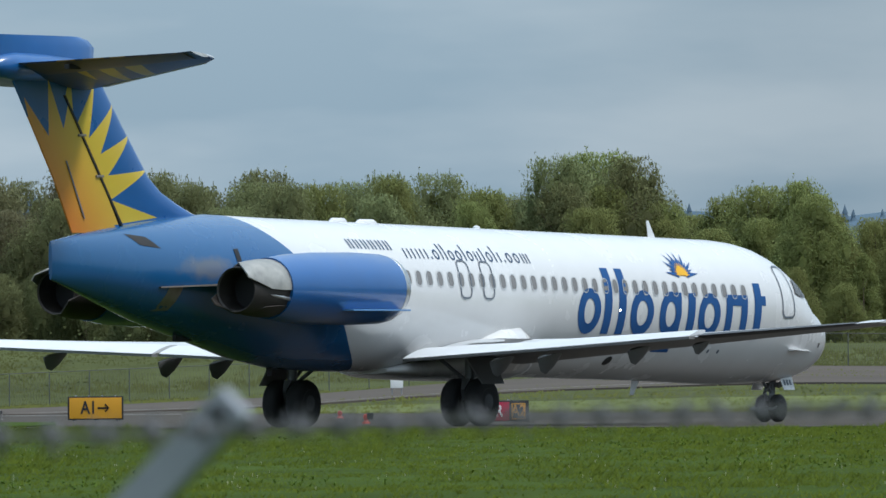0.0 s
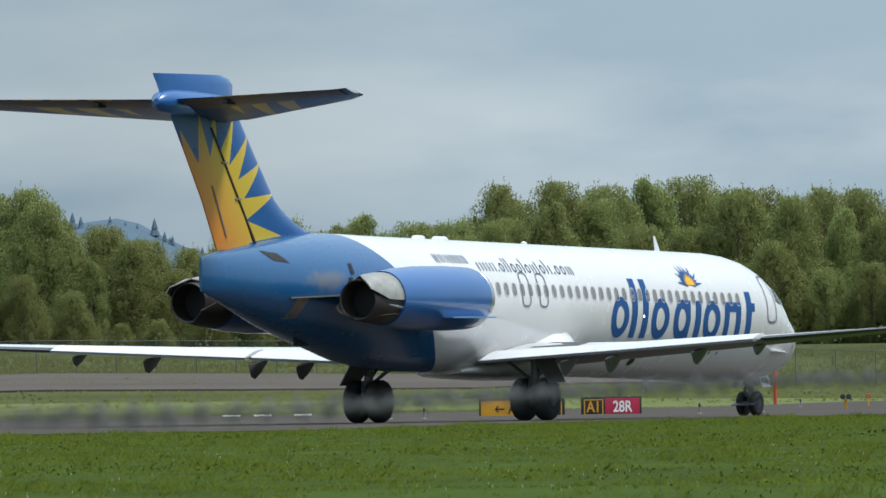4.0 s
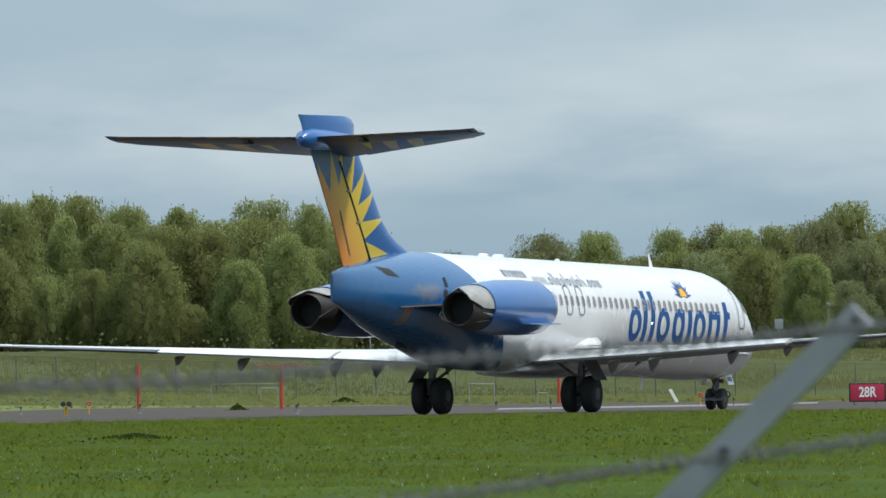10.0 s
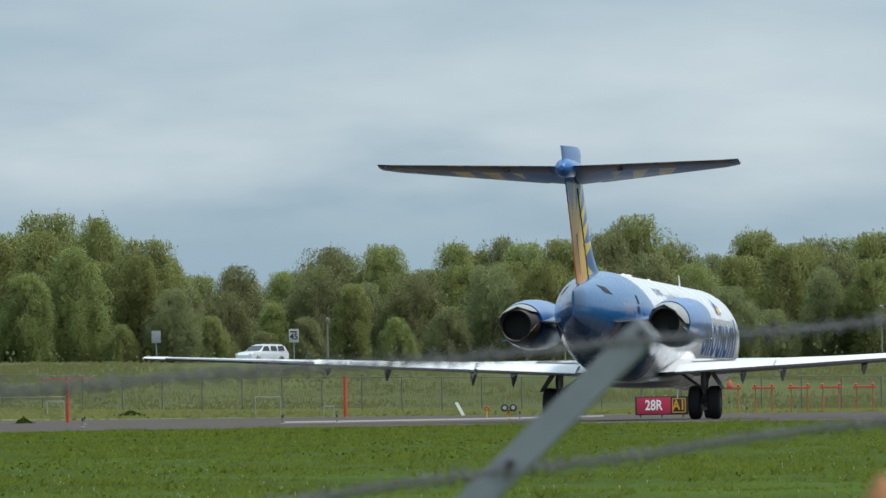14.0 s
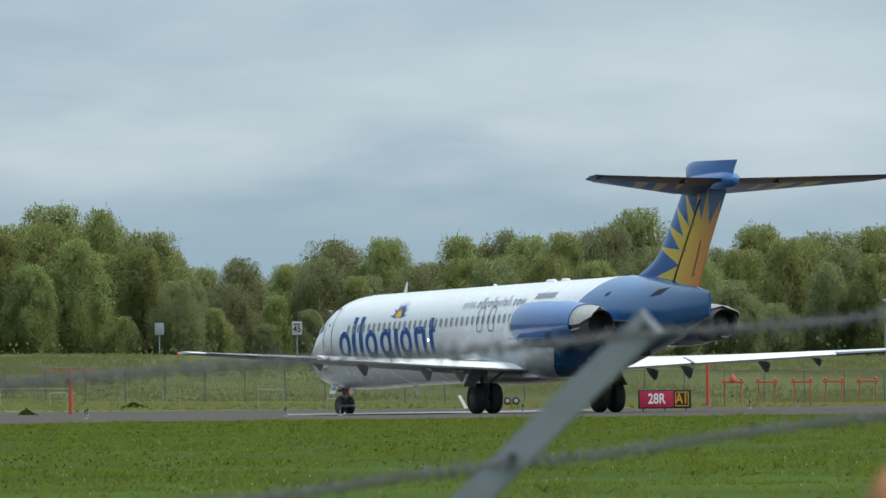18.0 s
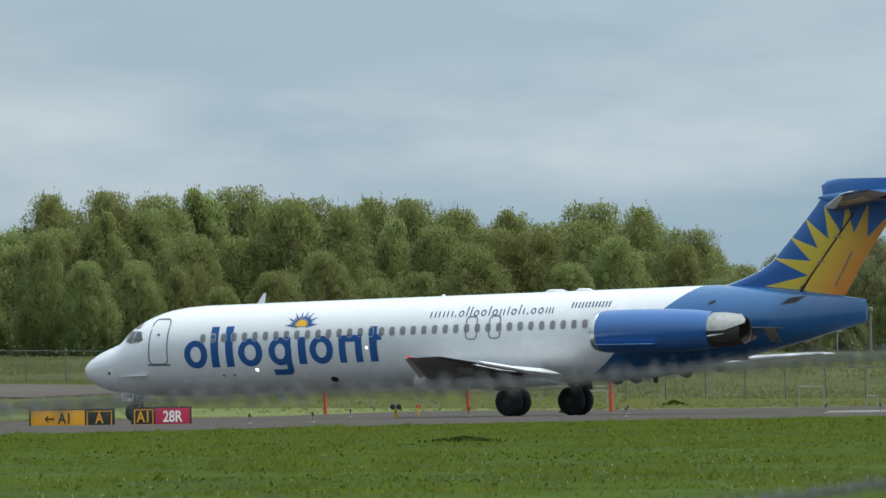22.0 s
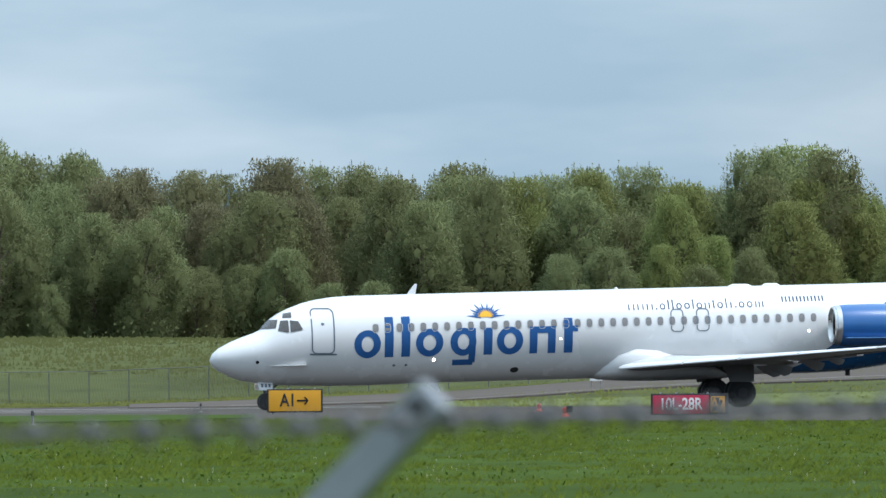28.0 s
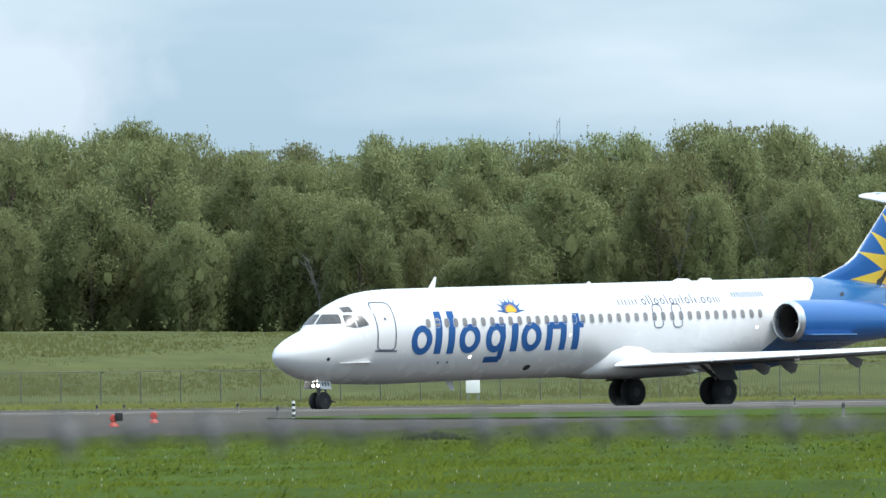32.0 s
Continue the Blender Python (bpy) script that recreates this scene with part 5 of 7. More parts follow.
SKY_EAST = ((-4.41, 16.8), (-4.12, 17.0), (-3.90, 16.6), (-3.70, 17.2), (-3.50, 17.3), (-3.21, 16.3), (-2.87, 16.2), (-2.68, 16.1), (-2.48, 15.3), (-2.21, 15.2), (-2.02, 14.2), (-1.83, 15.6), (-1.60, 15.2), (-1.38, 13.5), (-1.26, 11.7))
SKY_FAR = ((-0.92, 11.4), (-0.73, 10.9), (-0.49, 12.7), (-0.24, 12.9), (-0.05, 10.9), (0.10, 12.9), (0.34, 13.3), (0.59, 13.1), (0.77, 13.2), (0.96, 14.9), (1.15, 12.7), (1.53, 13.5), (1.82, 12.9), (2.09, 13.3), (2.5, 13.5), (3.0, 13.0))
SKYLINE = [(-19.0, 20.0), (-18.2, 21.0), (-17.4, 20.2), (-16.6, 20.6), (-15.9, 20.2)] + list(SKY_WEST + SKY_MID + SKY_GAP + SKY_EAST + SKY_FAR)


def skyline(a):
    for (a0, h0), (a1, h1) in zip(SKYLINE, SKYLINE[1:]):
        if a0 <= a <= a1:
            return h0 + (h1 - h0) * (a - a0) / (a1 - a0)
    return SKYLINE[-1][1]


def make_woods():
    rnd = random.Random(11)
    for i, (a, h) in enumerate(SKYLINE):
        d = 930 + rnd.uniform(-12, 18)
        kind = ((1, 5, 7, 7, 1, 5) if a < -9.0 else (1, 0, 5, 7, 6, 1) if a < -7.4 else (1, 6, 5, 0, 7, 3) if a > -1.3 else (0, 6, 2, 3, 0, 6))[i % 6]
        if -10.9 < a < -9.9:
            kind = 4
        plant(a, d, 0.72 + (h * 1.0 - 0.72) * d / 930, kind, rnd.uniform(0.80, 1.05))
    # the ranks in front of and between them, lower
    a = -16.4
    i = 0
    while a < 3.2:
        h = skyline(a)
        rank = i % 3
        d = (900, 915, 945)[rank] + rnd.uniform(-6, 6)
        top = h * (rnd.uniform(0.45, 0.85), rnd.uniform(0.76, 0.98), rnd.uniform(0.93, 1.01) if a < -8 else rnd.uniform(0.91, 1.0))[rank]
        dusky = a < -11 or a > -1.3
        kind = rnd.choice((1, 5, 7, 1, 5, 7) if a < -9.0 else (1, 5, 7, 0, 1, 6) if a < -7.4 else (1, 6, 7, 0, 5, 3) if dusky else ((0, 6, 3, 2, 0, 6) if rank else (3, 6, 0, 3)))
        if -10.9 < a < -9.6 and rank and i % 2:
            kind = 4
        plant(a, d, top, kind, rnd.uniform(0.78, 1.08) * (1.15 if top < 0.6 * h else 1.0))
        a += rnd.uniform(0.055, 0.095)
        i += 1
    # undergrowth along the foot of the wood
    verts, faces = [], []
    for _ in range(12000):
        a = rnd.uniform(-17, 3.6)
        d = rnd.uniform(880, 955)
        p = turn(a, d)
        q = Vector((p.x, p.y, land(p.x, p.y) + rnd.uniform(0, 1) ** 1.3 * (3.5 if d > 920 else 2.6)))
        s = rnd.uniform(0.08, 0.18)
        nrm = Vector((rnd.uniform(-0.8, 0.8), -0.8, rnd.uniform(-0.2, 0.9))).normalized()
        u = nrm.orthogonal().normalized()
        u.rotate(Matrix.Rotation(rnd.uniform(0, 6.28), 3, nrm))
        v = nrm.cross(u)
        k = len(verts)
        verts += [tuple(q + u * s), tuple(q - u * s * 0.5 + v * s * 0.8), tuple(q - u * s * 0.5 - v * s * 0.8)]
        faces.append((k, k + 1, k + 2))
    me = bpy.data.meshes.new("undergrowth")
    me.from_pydata(verts, [], faces)
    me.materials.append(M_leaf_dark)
    me.polygons.foreach_set("use_smooth", [True] * len(faces))
    me.normals_split_custom_set_from_vertices([(0.0, -0.55, 0.835)] * len(verts))
    tagged(new("undergrowth", me), "dark green thicket along the foot of the wood", "undergrowth", kind="stuff")


make_woods()


def make_bare_tree(az, d, top, seed, lean):
    """A pale, nearly leafless tree: forked trunk and thin branches."""
    rnd = random.Random(seed)
    p = turn(az, d)
    base = land(p.x, p.y) - 0.2
    t = thing("bare_tree", "pale bare-branched tree before the green wood", "tree", "riverside trees")
    t.matrix_basis = pose(p.x, p.y, base)
    h = top - base
    crook = Vector((lean * h * 0.5, 0, h * 0.55))
    part("trunk", rod((0, 0, -0.2), crook, 0.06, 0.04, 7), M_pale_bark, t)
    tips = []
    for k in range(5):
        q = crook + Vector((rnd.uniform(-0.20, 0.20) * h, rnd.uniform(-0.05, 0.05) * h, h * rnd.uniform(0.28, 0.45)))
        part("limb", rod(crook - Vector((0, 0, 0.1 * k)), q, 0.034, 0.012, 6), M_pale_bark, t)
        tips.append((crook, q))
    for k in range(34):
        a, b = rnd.choice(tips)
        s = a.lerp(b, rnd.uniform(0.2, 0.9))
        part("branch", rod(s, s + Vector((rnd.uniform(-0.13, 0.13) * h, rnd.uniform(-0.03, 0.03) * h, rnd.uniform(0.0, 0.12) * h)), 0.014, 0.006, 4), M_pale_bark, t)


def make_hills():
    """A far wooded ridge with fir tops; distance haze is painted in as blue."""
    rnd = random.Random(5)
    bm = bmesh.new()
    rows = []
    pts = [(-24, 52), (-16, 62), (-13.2, 70), (-12.2, 72), (-11, 71), (-10.4, 72), (-9.4, 68), (-8.8, 64), (-8.2, 63), (-7.2, 65), (-6.9, 64), (-6.6, 62), (-6.35, 63.5), (-6.2, 63), (-6.08, 60), (-5.9, 54), (-5.6, 46), (-5.0, 34), (-3, 30), (4, 30)]

    def ridge(a):
        for (a0, h0), (a1, h1) in zip(pts, pts[1:]):
            if a0 <= a <= a1:
                return h0 + (h1 - h0) * (a - a0) / (a1 - a0)
        return 30

    n = 260
    for i in range(n + 1):
        a = -24 + 28 * i / n
        h = ridge(a) + 2.5 * noise.noise(Vector((a * 3, 0, 0)))
        rows.append([tuple(turn(a, 3900, -5)), tuple(turn(a, 4050, h * 0.75)), tuple(turn(a, 4200, h)), tuple(turn(a, 4600, h * 0.6))])
    loft(rows, close=False, caps=False, bm=bm)
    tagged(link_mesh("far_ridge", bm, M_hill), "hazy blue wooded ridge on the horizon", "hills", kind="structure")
    verts, faces = [], []
    firs = [(-7.18, 68.5), (-7.04, 68.0), (-6.97, 69.5), (-6.74, 65.5), (-6.44, 67.5), (-6.40, 66.0), (-6.05, 65.0), (-8.92, 69.0), (-11.15, 77.0), (-10.9, 76.0)]
    firs = [(a, ridge(a) - 6, top - 1.0) for a, top in firs]
    for i in range(170):
        a = rnd.uniform(-15, -5.6)
        firs.append((a, ridge(a) - 4, ridge(a) + rnd.uniform(-1.2, 2.0)))
    for a, z0, top in firs:
        p = turn(a, 4180)
        h = top - z0
        r = h * 0.34
        for tier in range(4):
            zb, zt = z0 + h * tier * 0.22, z0 + h * (0.46 + tier * 0.18)
            rr = r * (1 - tier * 0.22)
            k = len(verts)
            verts += [(p.x + rr * math.cos(t), p.y + rr * math.sin(t), zb) for t in (6.2832 * j / 7 for j in range(7))] + [(p.x, p.y, zt)]
            faces += [(k + j, k + (j + 1) % 7, k + 7) for j in range(7)]
    me = bpy.data.meshes.new("far_firs")
    me.from_pydata(verts, [], faces)
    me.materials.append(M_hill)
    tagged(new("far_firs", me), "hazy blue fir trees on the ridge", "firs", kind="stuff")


make_bare_tree(-12.045, 897, 15.5, 1, 0.03)
make_bare_tree(-11.61, 897, 14.5, 2, -0.02)
make_bare_tree(-13.75, 897, 12.0, 4, 0.02)
make_hills()


# ---- airfield signs and fittings ----
def arrow_bm(size, flip):
    s = size * (-1 if flip else 1)
    t = size * 0.075
    bm = bmesh.new()
    pts = [(-0.5 * s, -t), (0.30 * s, -t), (0.08 * s, -0.27 * size), (0.19 * s, -0.36 * size), (0.5 * s, 0), (0.19 * s, 0.36 * size), (0.08 * s, 0.27 * size), (0.30 * s, t), (-0.5 * s, t)]
    f = bm.faces.new([bm.verts.new((x, 0, z)) for x, z in (pts[::-1] if flip else pts)])
    bmesh.ops.solidify(bm, geom=[f], thickness=0.012)
    return bm


def make_sign(name, az, d, z0, panels, tall, label):
    """A lit guidance sign on legs. panels: width, colour, text, text colour, arrow (-1, 0, 1), framed."""
    p = turn(az, d)
    gz = land(p.x, p.y)
    sg = thing(name, label, "sign", "airfield signs")
    sg.matrix_basis = pose(p.x, p.y, gz, 0, 0, -az)
    total = sum(q[0] for q in panels)
    zb = z0 - gz
    part("case", box(-total / 2 - 0.05, 0.0, zb, total / 2 + 0.05, 0.24, zb + tall, 0.015), M_signblack, sg, "black sign case")
    x = -total / 2
    for w, col, text, ink, arr, framed in panels:
        panel = part("panel", box(x + 0.012, -0.012, zb + 0.045, x + w - 0.012, 0.004, zb + tall - 0.045, 0.004), col, sg)
        cx, cz = x + w / 2, zb + tall / 2
        if framed:
            b = 0.035
            for q in ((x + 0.05, zb + 0.08, x + w - 0.05, zb + 0.08 + b), (x + 0.05, zb + tall - 0.08 - b, x + w - 0.05, zb + tall - 0.08), (x + 0.05, zb + 0.08, x + 0.05 + b, zb + tall - 0.08), (x + w - 0.05 - b, zb + 0.08, x + w - 0.05, zb + tall - 0.08)):
                part("panel_border", box(q[0], -0.018, q[1], q[2], -0.010, q[3]), ink, panel)
        size = tall * 0.76
        tx = cx
        if arr:
            bm = arrow_bm(tall * 0.50, arr < 0)
            bmesh.ops.translate(bm, vec=(cx + arr * w * 0.15, -0.026, cz), verts=bm.verts[:])
            part("arrow", bm, ink, panel)
            tx = cx - arr * w * 0.13
        if text:
            bm = letters(text, size)
            bmesh.ops.scale(bm, vec=(0.76, 1, 1), verts=bm.verts[:])
            bmesh.ops.translate(bm, vec=(tx, -0.018, cz), verts=bm.verts[:])
            part("lettering", bm, ink, panel)
        x += w
    for lx in [-total / 2 + 0.15 + k * (total - 0.3) / 2 for k in range(3)]:
        part("leg", rod((lx, 0.12, -0.05), (lx, 0.12, zb + 0.05), 0.035, n=8), M_galv, sg)
    for k in range(int(total / 0.45)):
        part("case_bolt", box(-total / 2 + 0.2 + k * 0.45, 0.05, zb + tall - 0.01, -total / 2 + 0.26 + k * 0.45, 0.11, zb + tall + 0.035, 0.005), M_galv, sg)
    return sg


make_sign("guidance_sign", -10.012, 410, 0.06, [(1.80, M_yellow, "A1", M_signblack, 1, False)], 0.80, "yellow taxiway direction sign with black legend, on the grass verge")
make_sign("guidance_sign", -4.315, 410, -0.10, [(1.86, M_yellow, "A1", M_signblack, -1, False), (0.96, M_signblack, "A", M_yellow, 0, True)], 0.68, "yellow and black taxiway sign beside the taxiway edge")
make_sign("guidance_sign", -3.89, 410, -0.09, [(0.76, M_signblack, "A1", M_yellow, 0, True), (1.20, M_signred, "28R", M_signwhite, 0, False)], 0.70, "black and red runway holding position sign")
make_sign("guidance_sign", 1.075, 465, 0.13, [(1.33, M_signred, "28R", M_signwhite, 0, False), (0.62, M_signblack, "A1", M_yellow, 0, True)], 0.72, "red and black runway holding position sign beyond the taxiway")
make_sign("guidance_sign", -8.135, 345, 0.0, [(1.62, M_signred, "10L-28R", M_signwhite, 0, False), (0.50, M_signblack, "A2", M_yellow, 0, True)], 0.62, "weathered red runway sign in the grass")


def make_marker_post(az, d, tall, label="orange marker post beside the taxiway"):
    p = turn(az, d)
    t = thing("marker_post", label, "post", "orange posts")
    t.matrix_basis = pose(p.x, p.y, land(p.x, p.y))
    part("shaft", rod((0, 0, 0), (0, 0, tall), 0.085, 0.085, 10), M_orange, t)
    part("foot", box(-0.2, -0.2, 0, 0.2, 0.2, 0.10, 0.02), M_concrete, t, "concrete foot")
    return t


def make_approach_bar(az, d, tall, wide, lamps):
    """A row of approach lights on an orange post."""
    p = turn(az, d)
    t = thing("approach_light", "orange approach light bar on a slender post", "approach light", "approach lights")
    t.matrix_basis = pose(p.x, p.y, land(p.x, p.y), 0, 0, -az)
    part("post", rod((0, 0, 0), (0, 0, tall), 0.10, 0.08, 8), M_orange, t)
    part("crossbar", box(-wide / 2, -0.03, tall - 0.03, wide / 2, 0.03, tall + 0.03, 0.01), M_standred, t)
    for k in range(lamps):
        x = -wide / 2 + wide * k / (lamps - 1)
        part("lamp", spin([(tall + 0.03, 0.04), (tall + 0.08, 0.05), (tall + 0.13, 0.055), (tall + 0.16, 0.02)], "z", 10, (x, 0, 0)), M_concrete, t, "white lamp")
    return t


for a, h in ((-3.11, 2.2), (-2.43, 2.2), (-0.43, 2.05), (1.28, 2.25)):
    make_marker_post(a, 565, h)
make_approach_bar(-1.75, 565, 2.08, 2.5, 5)




def make_light_stand(az, d, z0, tall, wide, beacon):
    """A low orange crossbar on two thin legs."""
    p = turn(az, d)
    t = thing("light_stand", "low orange light stand with a crossbar on thin legs", "light stand", "light stands")
    t.matrix_basis = pose(p.x, p.y, land(p.x, p.y), 0, 0, -az)
    part("crossbar", box(-wide / 2, -0.1, tall - 0.11, wide / 2, 0.08, tall, 0.03), M_standred, t)
    for s in (-1, 1):
        part("leg", rod((s * wide * 0.36, 0, -0.1), (s * wide * 0.36, 0, tall - 0.1), 0.026, n=7), M_standred, t)
        part("lamp", spin([(tall, 0.05), (tall + 0.10, 0.08), (tall + 0.16, 0.02)], "z", 8, (s * wide * 0.38, 0, 0)), M_standred, t)
    if beacon:
        part("beacon", spin([(tall, 0.16), (tall + 0.14, 0.16), (tall + 0.36, 0.03)], "z", 10), M_standred, t)


for i, a in enumerate((1.40, 1.56, 1.73, 1.88, 2.04, 2.2)):
    make_light_stand(a, 600, 0, 1.28, 1.12, i == 0)


def make_guard_light(az, d, k=0.8, pale=True):
    """A pair of runway guard lamps on a short orange post."""
    p = turn(az, d)
    t = thing("runway_guard_light", "twin black runway guard lamps on an orange post", "runway light")
    t.matrix_basis = pose(p.x, p.y, land(p.x, p.y), 0, 0, -az)
    part("post", rod((0, 0.1, -0.05), (0, 0.1, 0.36), 0.06, n=8), M_yellow, t)
    for s in (-1, 1):
        head = part("lamp_head", spin([(-0.16, 0.19 * k), (-0.14, 0.21 * k), (0.10, 0.19 * k), (0.18, 0.10 * k)], "y", 16, (s * 0.23 * k, 0, 0.46)), M_signblack, t, "round black lamp head")
        part("lens", spin([(-0.165, 0.02), (-0.16, 0.11 * k)], "y", 14, (s * 0.23 * k, 0, 0.46)), M_pale if pale else M_hub, head, "pale lens" if pale else "dark lens")


make_guard_light(0.348, 520)


def make_ring_sign(az, d):
    p = turn(az, d)
    t = thing("ring_marker", "orange ring marker on a short pale post", "marker")
    t.matrix_basis = pose(p.x, p.y, land(p.x, p.y), 0, 0, -az) @ Matrix.Scale(0.75, 4)
    part("post", rod((0, 0, -0.05), (0, 0, 0.48), 0.04, n=8), M_yellow, t)
    rings = []
    for k in range(20):
        q = 2 * math.pi * k / 20
        rings.append([((0.10 + 0.045 * math.cos(w)) * math.cos(q), 0.045 * math.sin(w), 0.60 + (0.10 + 0.045 * math.cos(w)) * math.sin(q)) for w in (2 * math.pi * j / 8 for j in range(8))])
    rings.append(rings[0])
    part("ring", loft(rings, caps=False), M_orange, t)


make_ring_sign(0.243, 520)
make_ring_sign(-2.667, 500)


def make_edge_light(az, d, tall=0.36):
    """A small taxiway edge light: stem with a blue or black cap."""
    p = turn(az, d)
    t = thing("taxiway_edge_light", "small taxiway edge light on a pale stem", "edge light", "taxiway edge lights")
    t.matrix_basis = pose(p.x, p.y, land(p.x, p.y) + 0.01)
    part("base", spin([(0, 0.09), (0.03, 0.08), (0.05, 0.04)], "z", 10), M_concrete, t)
    part("stem", rod((0, 0, 0.04), (0, 0, tall - 0.12), 0.030, n=8), M_concrete, t)
    part("cap", spin([(tall - 0.12, 0.035), (tall - 0.11, 0.045), (tall - 0.03, 0.04), (tall, 0.015)], "z", 10), M_signblack, t, "dark lamp cap")


for a, d in ((-1.68, 430), (-0.73, 440), (-0.47, 445), (0.40, 470), (1.48, 520), (1.71, 560), (-3.47, 390), (-3.17, 400), (-2.99, 520), (-1.67, 500), (-5.07, 400), (-4.94, 372), (-4.78, 372), (-14.81, 420), (-14.68, 425), (-14.14, 425), (-13.95, 330), (-11.49, 440), (-11.26, 275), (-10.46, 455)):
    make_edge_light(a, d)


def make_striped_post(az, d, tall):
    p = turn(az, d)
    t = thing("striped_post", "black and white banded marker post", "post")
    t.matrix_basis = pose(p.x, p.y, land(p.x, p.y))
    for k in range(7):
        part("band", rod((0, 0, tall * k / 7), (0, 0, tall * (k + 1) / 7), 0.045, n=10), M_signwhite if k % 2 == 0 else M_signblack, t)


make_striped_post(-13.875, 318, 0.50)


M_workred = mat("works_lamp_red", (0.42, 0.055, 0.035), 0.5, vary=0.15, scale=4.0)


def make_flag_light(az, d, dark):
    p = turn(az, d)
    t = thing("works_lamp", "small red works lamp lying on the taxiway" if not dark else "black and orange works lamp on the taxiway", "lamp")
    t.matrix_basis = pose(p.x, p.y, land(p.x, p.y) + 0.02, 0, 0, -az)
    part("foot", spin([(0, 0.12), (0.04, 0.11), (0.10, 0.05)], "z", 12), M_workred, t)
    part("head", spin([(-0.06, 0.07), (-0.04, 0.09), (0.04, 0.09), (0.06, 0.07)], "y", 14, (0, 0, 0.18)), M_workred, t)
    if dark:
        part("shade", box(0.02, -0.08, 0.12, 0.20, 0.08, 0.30, 0.03), M_signblack, t)


make_flag_light(-14.73, 262, True)
make_flag_light(-14.54, 292, False)
make_guard_light(-2.775, 470, 0.5, False)
make_edge_light(-2.424, 490, 0.42)
make_flag_light(-8.85, 420, False)
make_flag_light(-8.725, 330, True)


def make_panel(x, y, z0, z1, wide, label):
    t = thing("field_panel", label, "panel", "white panels")
    g = land(x, y)
    t.matrix_basis = pose(x, y, g, 0, 0, -math.degrees(math.atan2(x, y)))
    part("board", box(-wide / 2, -0.04, z0 - g, wide / 2, 0.04, z1 - g, 0.02), M_signwhite, t)
    for s in (-1, 1):
        part("leg", rod((s * wide * 0.38, 0.06, -0.1), (s * wide * 0.38, 0.06, z1 - g - 0.05), 0.03, n=7), M_galv, t)


make_panel(-96.95, 642.7, 1.25, 1.88, 0.68, "square white panel on legs in the field")
make_panel(-146.45, 633.3, 0.59, 1.29, 0.76, "square white panel on legs near the bank")


def make_pipe_frame(x, y, wide, low, high):
    t = thing("pipe_frame", "thin white pipe frame in the meadow", "frame", "pipe frames")
    g = land(x, y)
    t.matrix_basis = pose(x, y, g, 0, 0, -math.degrees(math.atan2(x, y)))
    part("rail", rod((-wide / 2, 0, high), (wide / 2, 0, high), 0.02, n=7), M_galv, t)
    for s in (-1, 1):
        part("upright", rod((s * wide / 2, 0, -0.1), (s * wide / 2, 0, high), 0.02, n=7), M_galv, t)


make_pipe_frame(-21.4, 640, 3.75, 0, 0.95)
make_pipe_frame(-8.9, 640, 1.35, 0, 0.95)
make_pipe_frame(-5.32, 600, 0.50, 0, 0.55)
make_pipe_frame(-20.2, 640, 0.9, 0, 0.75)
lean = thing("leaning_board", "white board leaning in the meadow", "board")
part("board", loft([[(0.85 + q, 600, 0.70), (1.0 + q, 600, 0.74), (1.0 + q, 600.1, 0.74), (0.85 + q, 600.1, 0.70)] if k else [(1.2 + q, 600, 0.05), (1.35 + q, 600, 0.09), (1.35 + q, 600.1, 0.09), (1.2 + q, 600.1, 0.05)] for k, q in ((1, 0.1), (0, 0.1))]), M_signwhite, lean)
boom = thing("barrier_boom", "white barrier boom sloping up beside the service road", "barrier")
part("arm", rod((-98.6, 693.0, 2.51), (-95.2, 693.5, 3.12), 0.045, n=8), M_pale, boom)
part("post", box(-98.75, 692.9, land(-98.7, 693) - 0.1, -98.6, 693.1, 2.60, 0.02), M_pale, boom)


def make_drum(az, d):
    """An orange traffic drum with white bands."""
    p = turn(az, d)
    t = thing("traffic_drum", "orange and white banded traffic drum on the bank road", "traffic drum", "traffic drums")
    t.matrix_basis = pose(p.x, p.y, land(p.x, p.y) + 0.02)
    prof = [(0, 0.30), (0.22, 0.29), (0.24, 0.27), (0.44, 0.265), (0.46, 0.25), (0.66, 0.245), (0.68, 0.235), (0.88, 0.23), (0.90, 0.22), (1.04, 0.21), (1.06, 0.12)]
    part("drum_body", spin(prof, "z", 16), M_orange, t)
    for z0, z1, r in ((0.26, 0.42, 0.272), (0.70, 0.86, 0.24)):
        part("white_band", spin([(z0, r), (z1, r - 0.006)], "z", 16, closed_ends=False), M_signwhite, t)
    part("rubber_foot", spin([(0, 0.42), (0.05, 0.40), (0.07, 0.31)], "z", 14), M_tyre, t)


for a in (-8.49, -8.37, -8.26, -8.12, -8.04, -7.90, -7.78, -7.63, -7.5):
    make_drum(a, 838)


def make_guardrail():
    t = thing("guardrail", "pale steel guardrail along the bank road", "guardrail")
    k = 0
    a = -9.4
    while a < -7.2:
        p, q = turn(a, 841), turn(a + 0.12, 841)
        z0, z1 = land(p.x, p.y), land(q.x, q.y)
        part("rail", loft([[(c.x, c.y, z + 0.14), (c.x, c.y - 0.03, z + 0.22), (c.x, c.y, z + 0.30), (c.x, c.y + 0.03, z + 0.22)] for c, z in ((p, z0), (q, z1))]), M_galv, t)
        part("rail_post", box(p.x - 0.06, p.y, z0 - 0.2, p.x + 0.06, p.y + 0.12, z0 + 0.30, 0.01), M_galv, t)
        a += 0.12


make_guardrail()


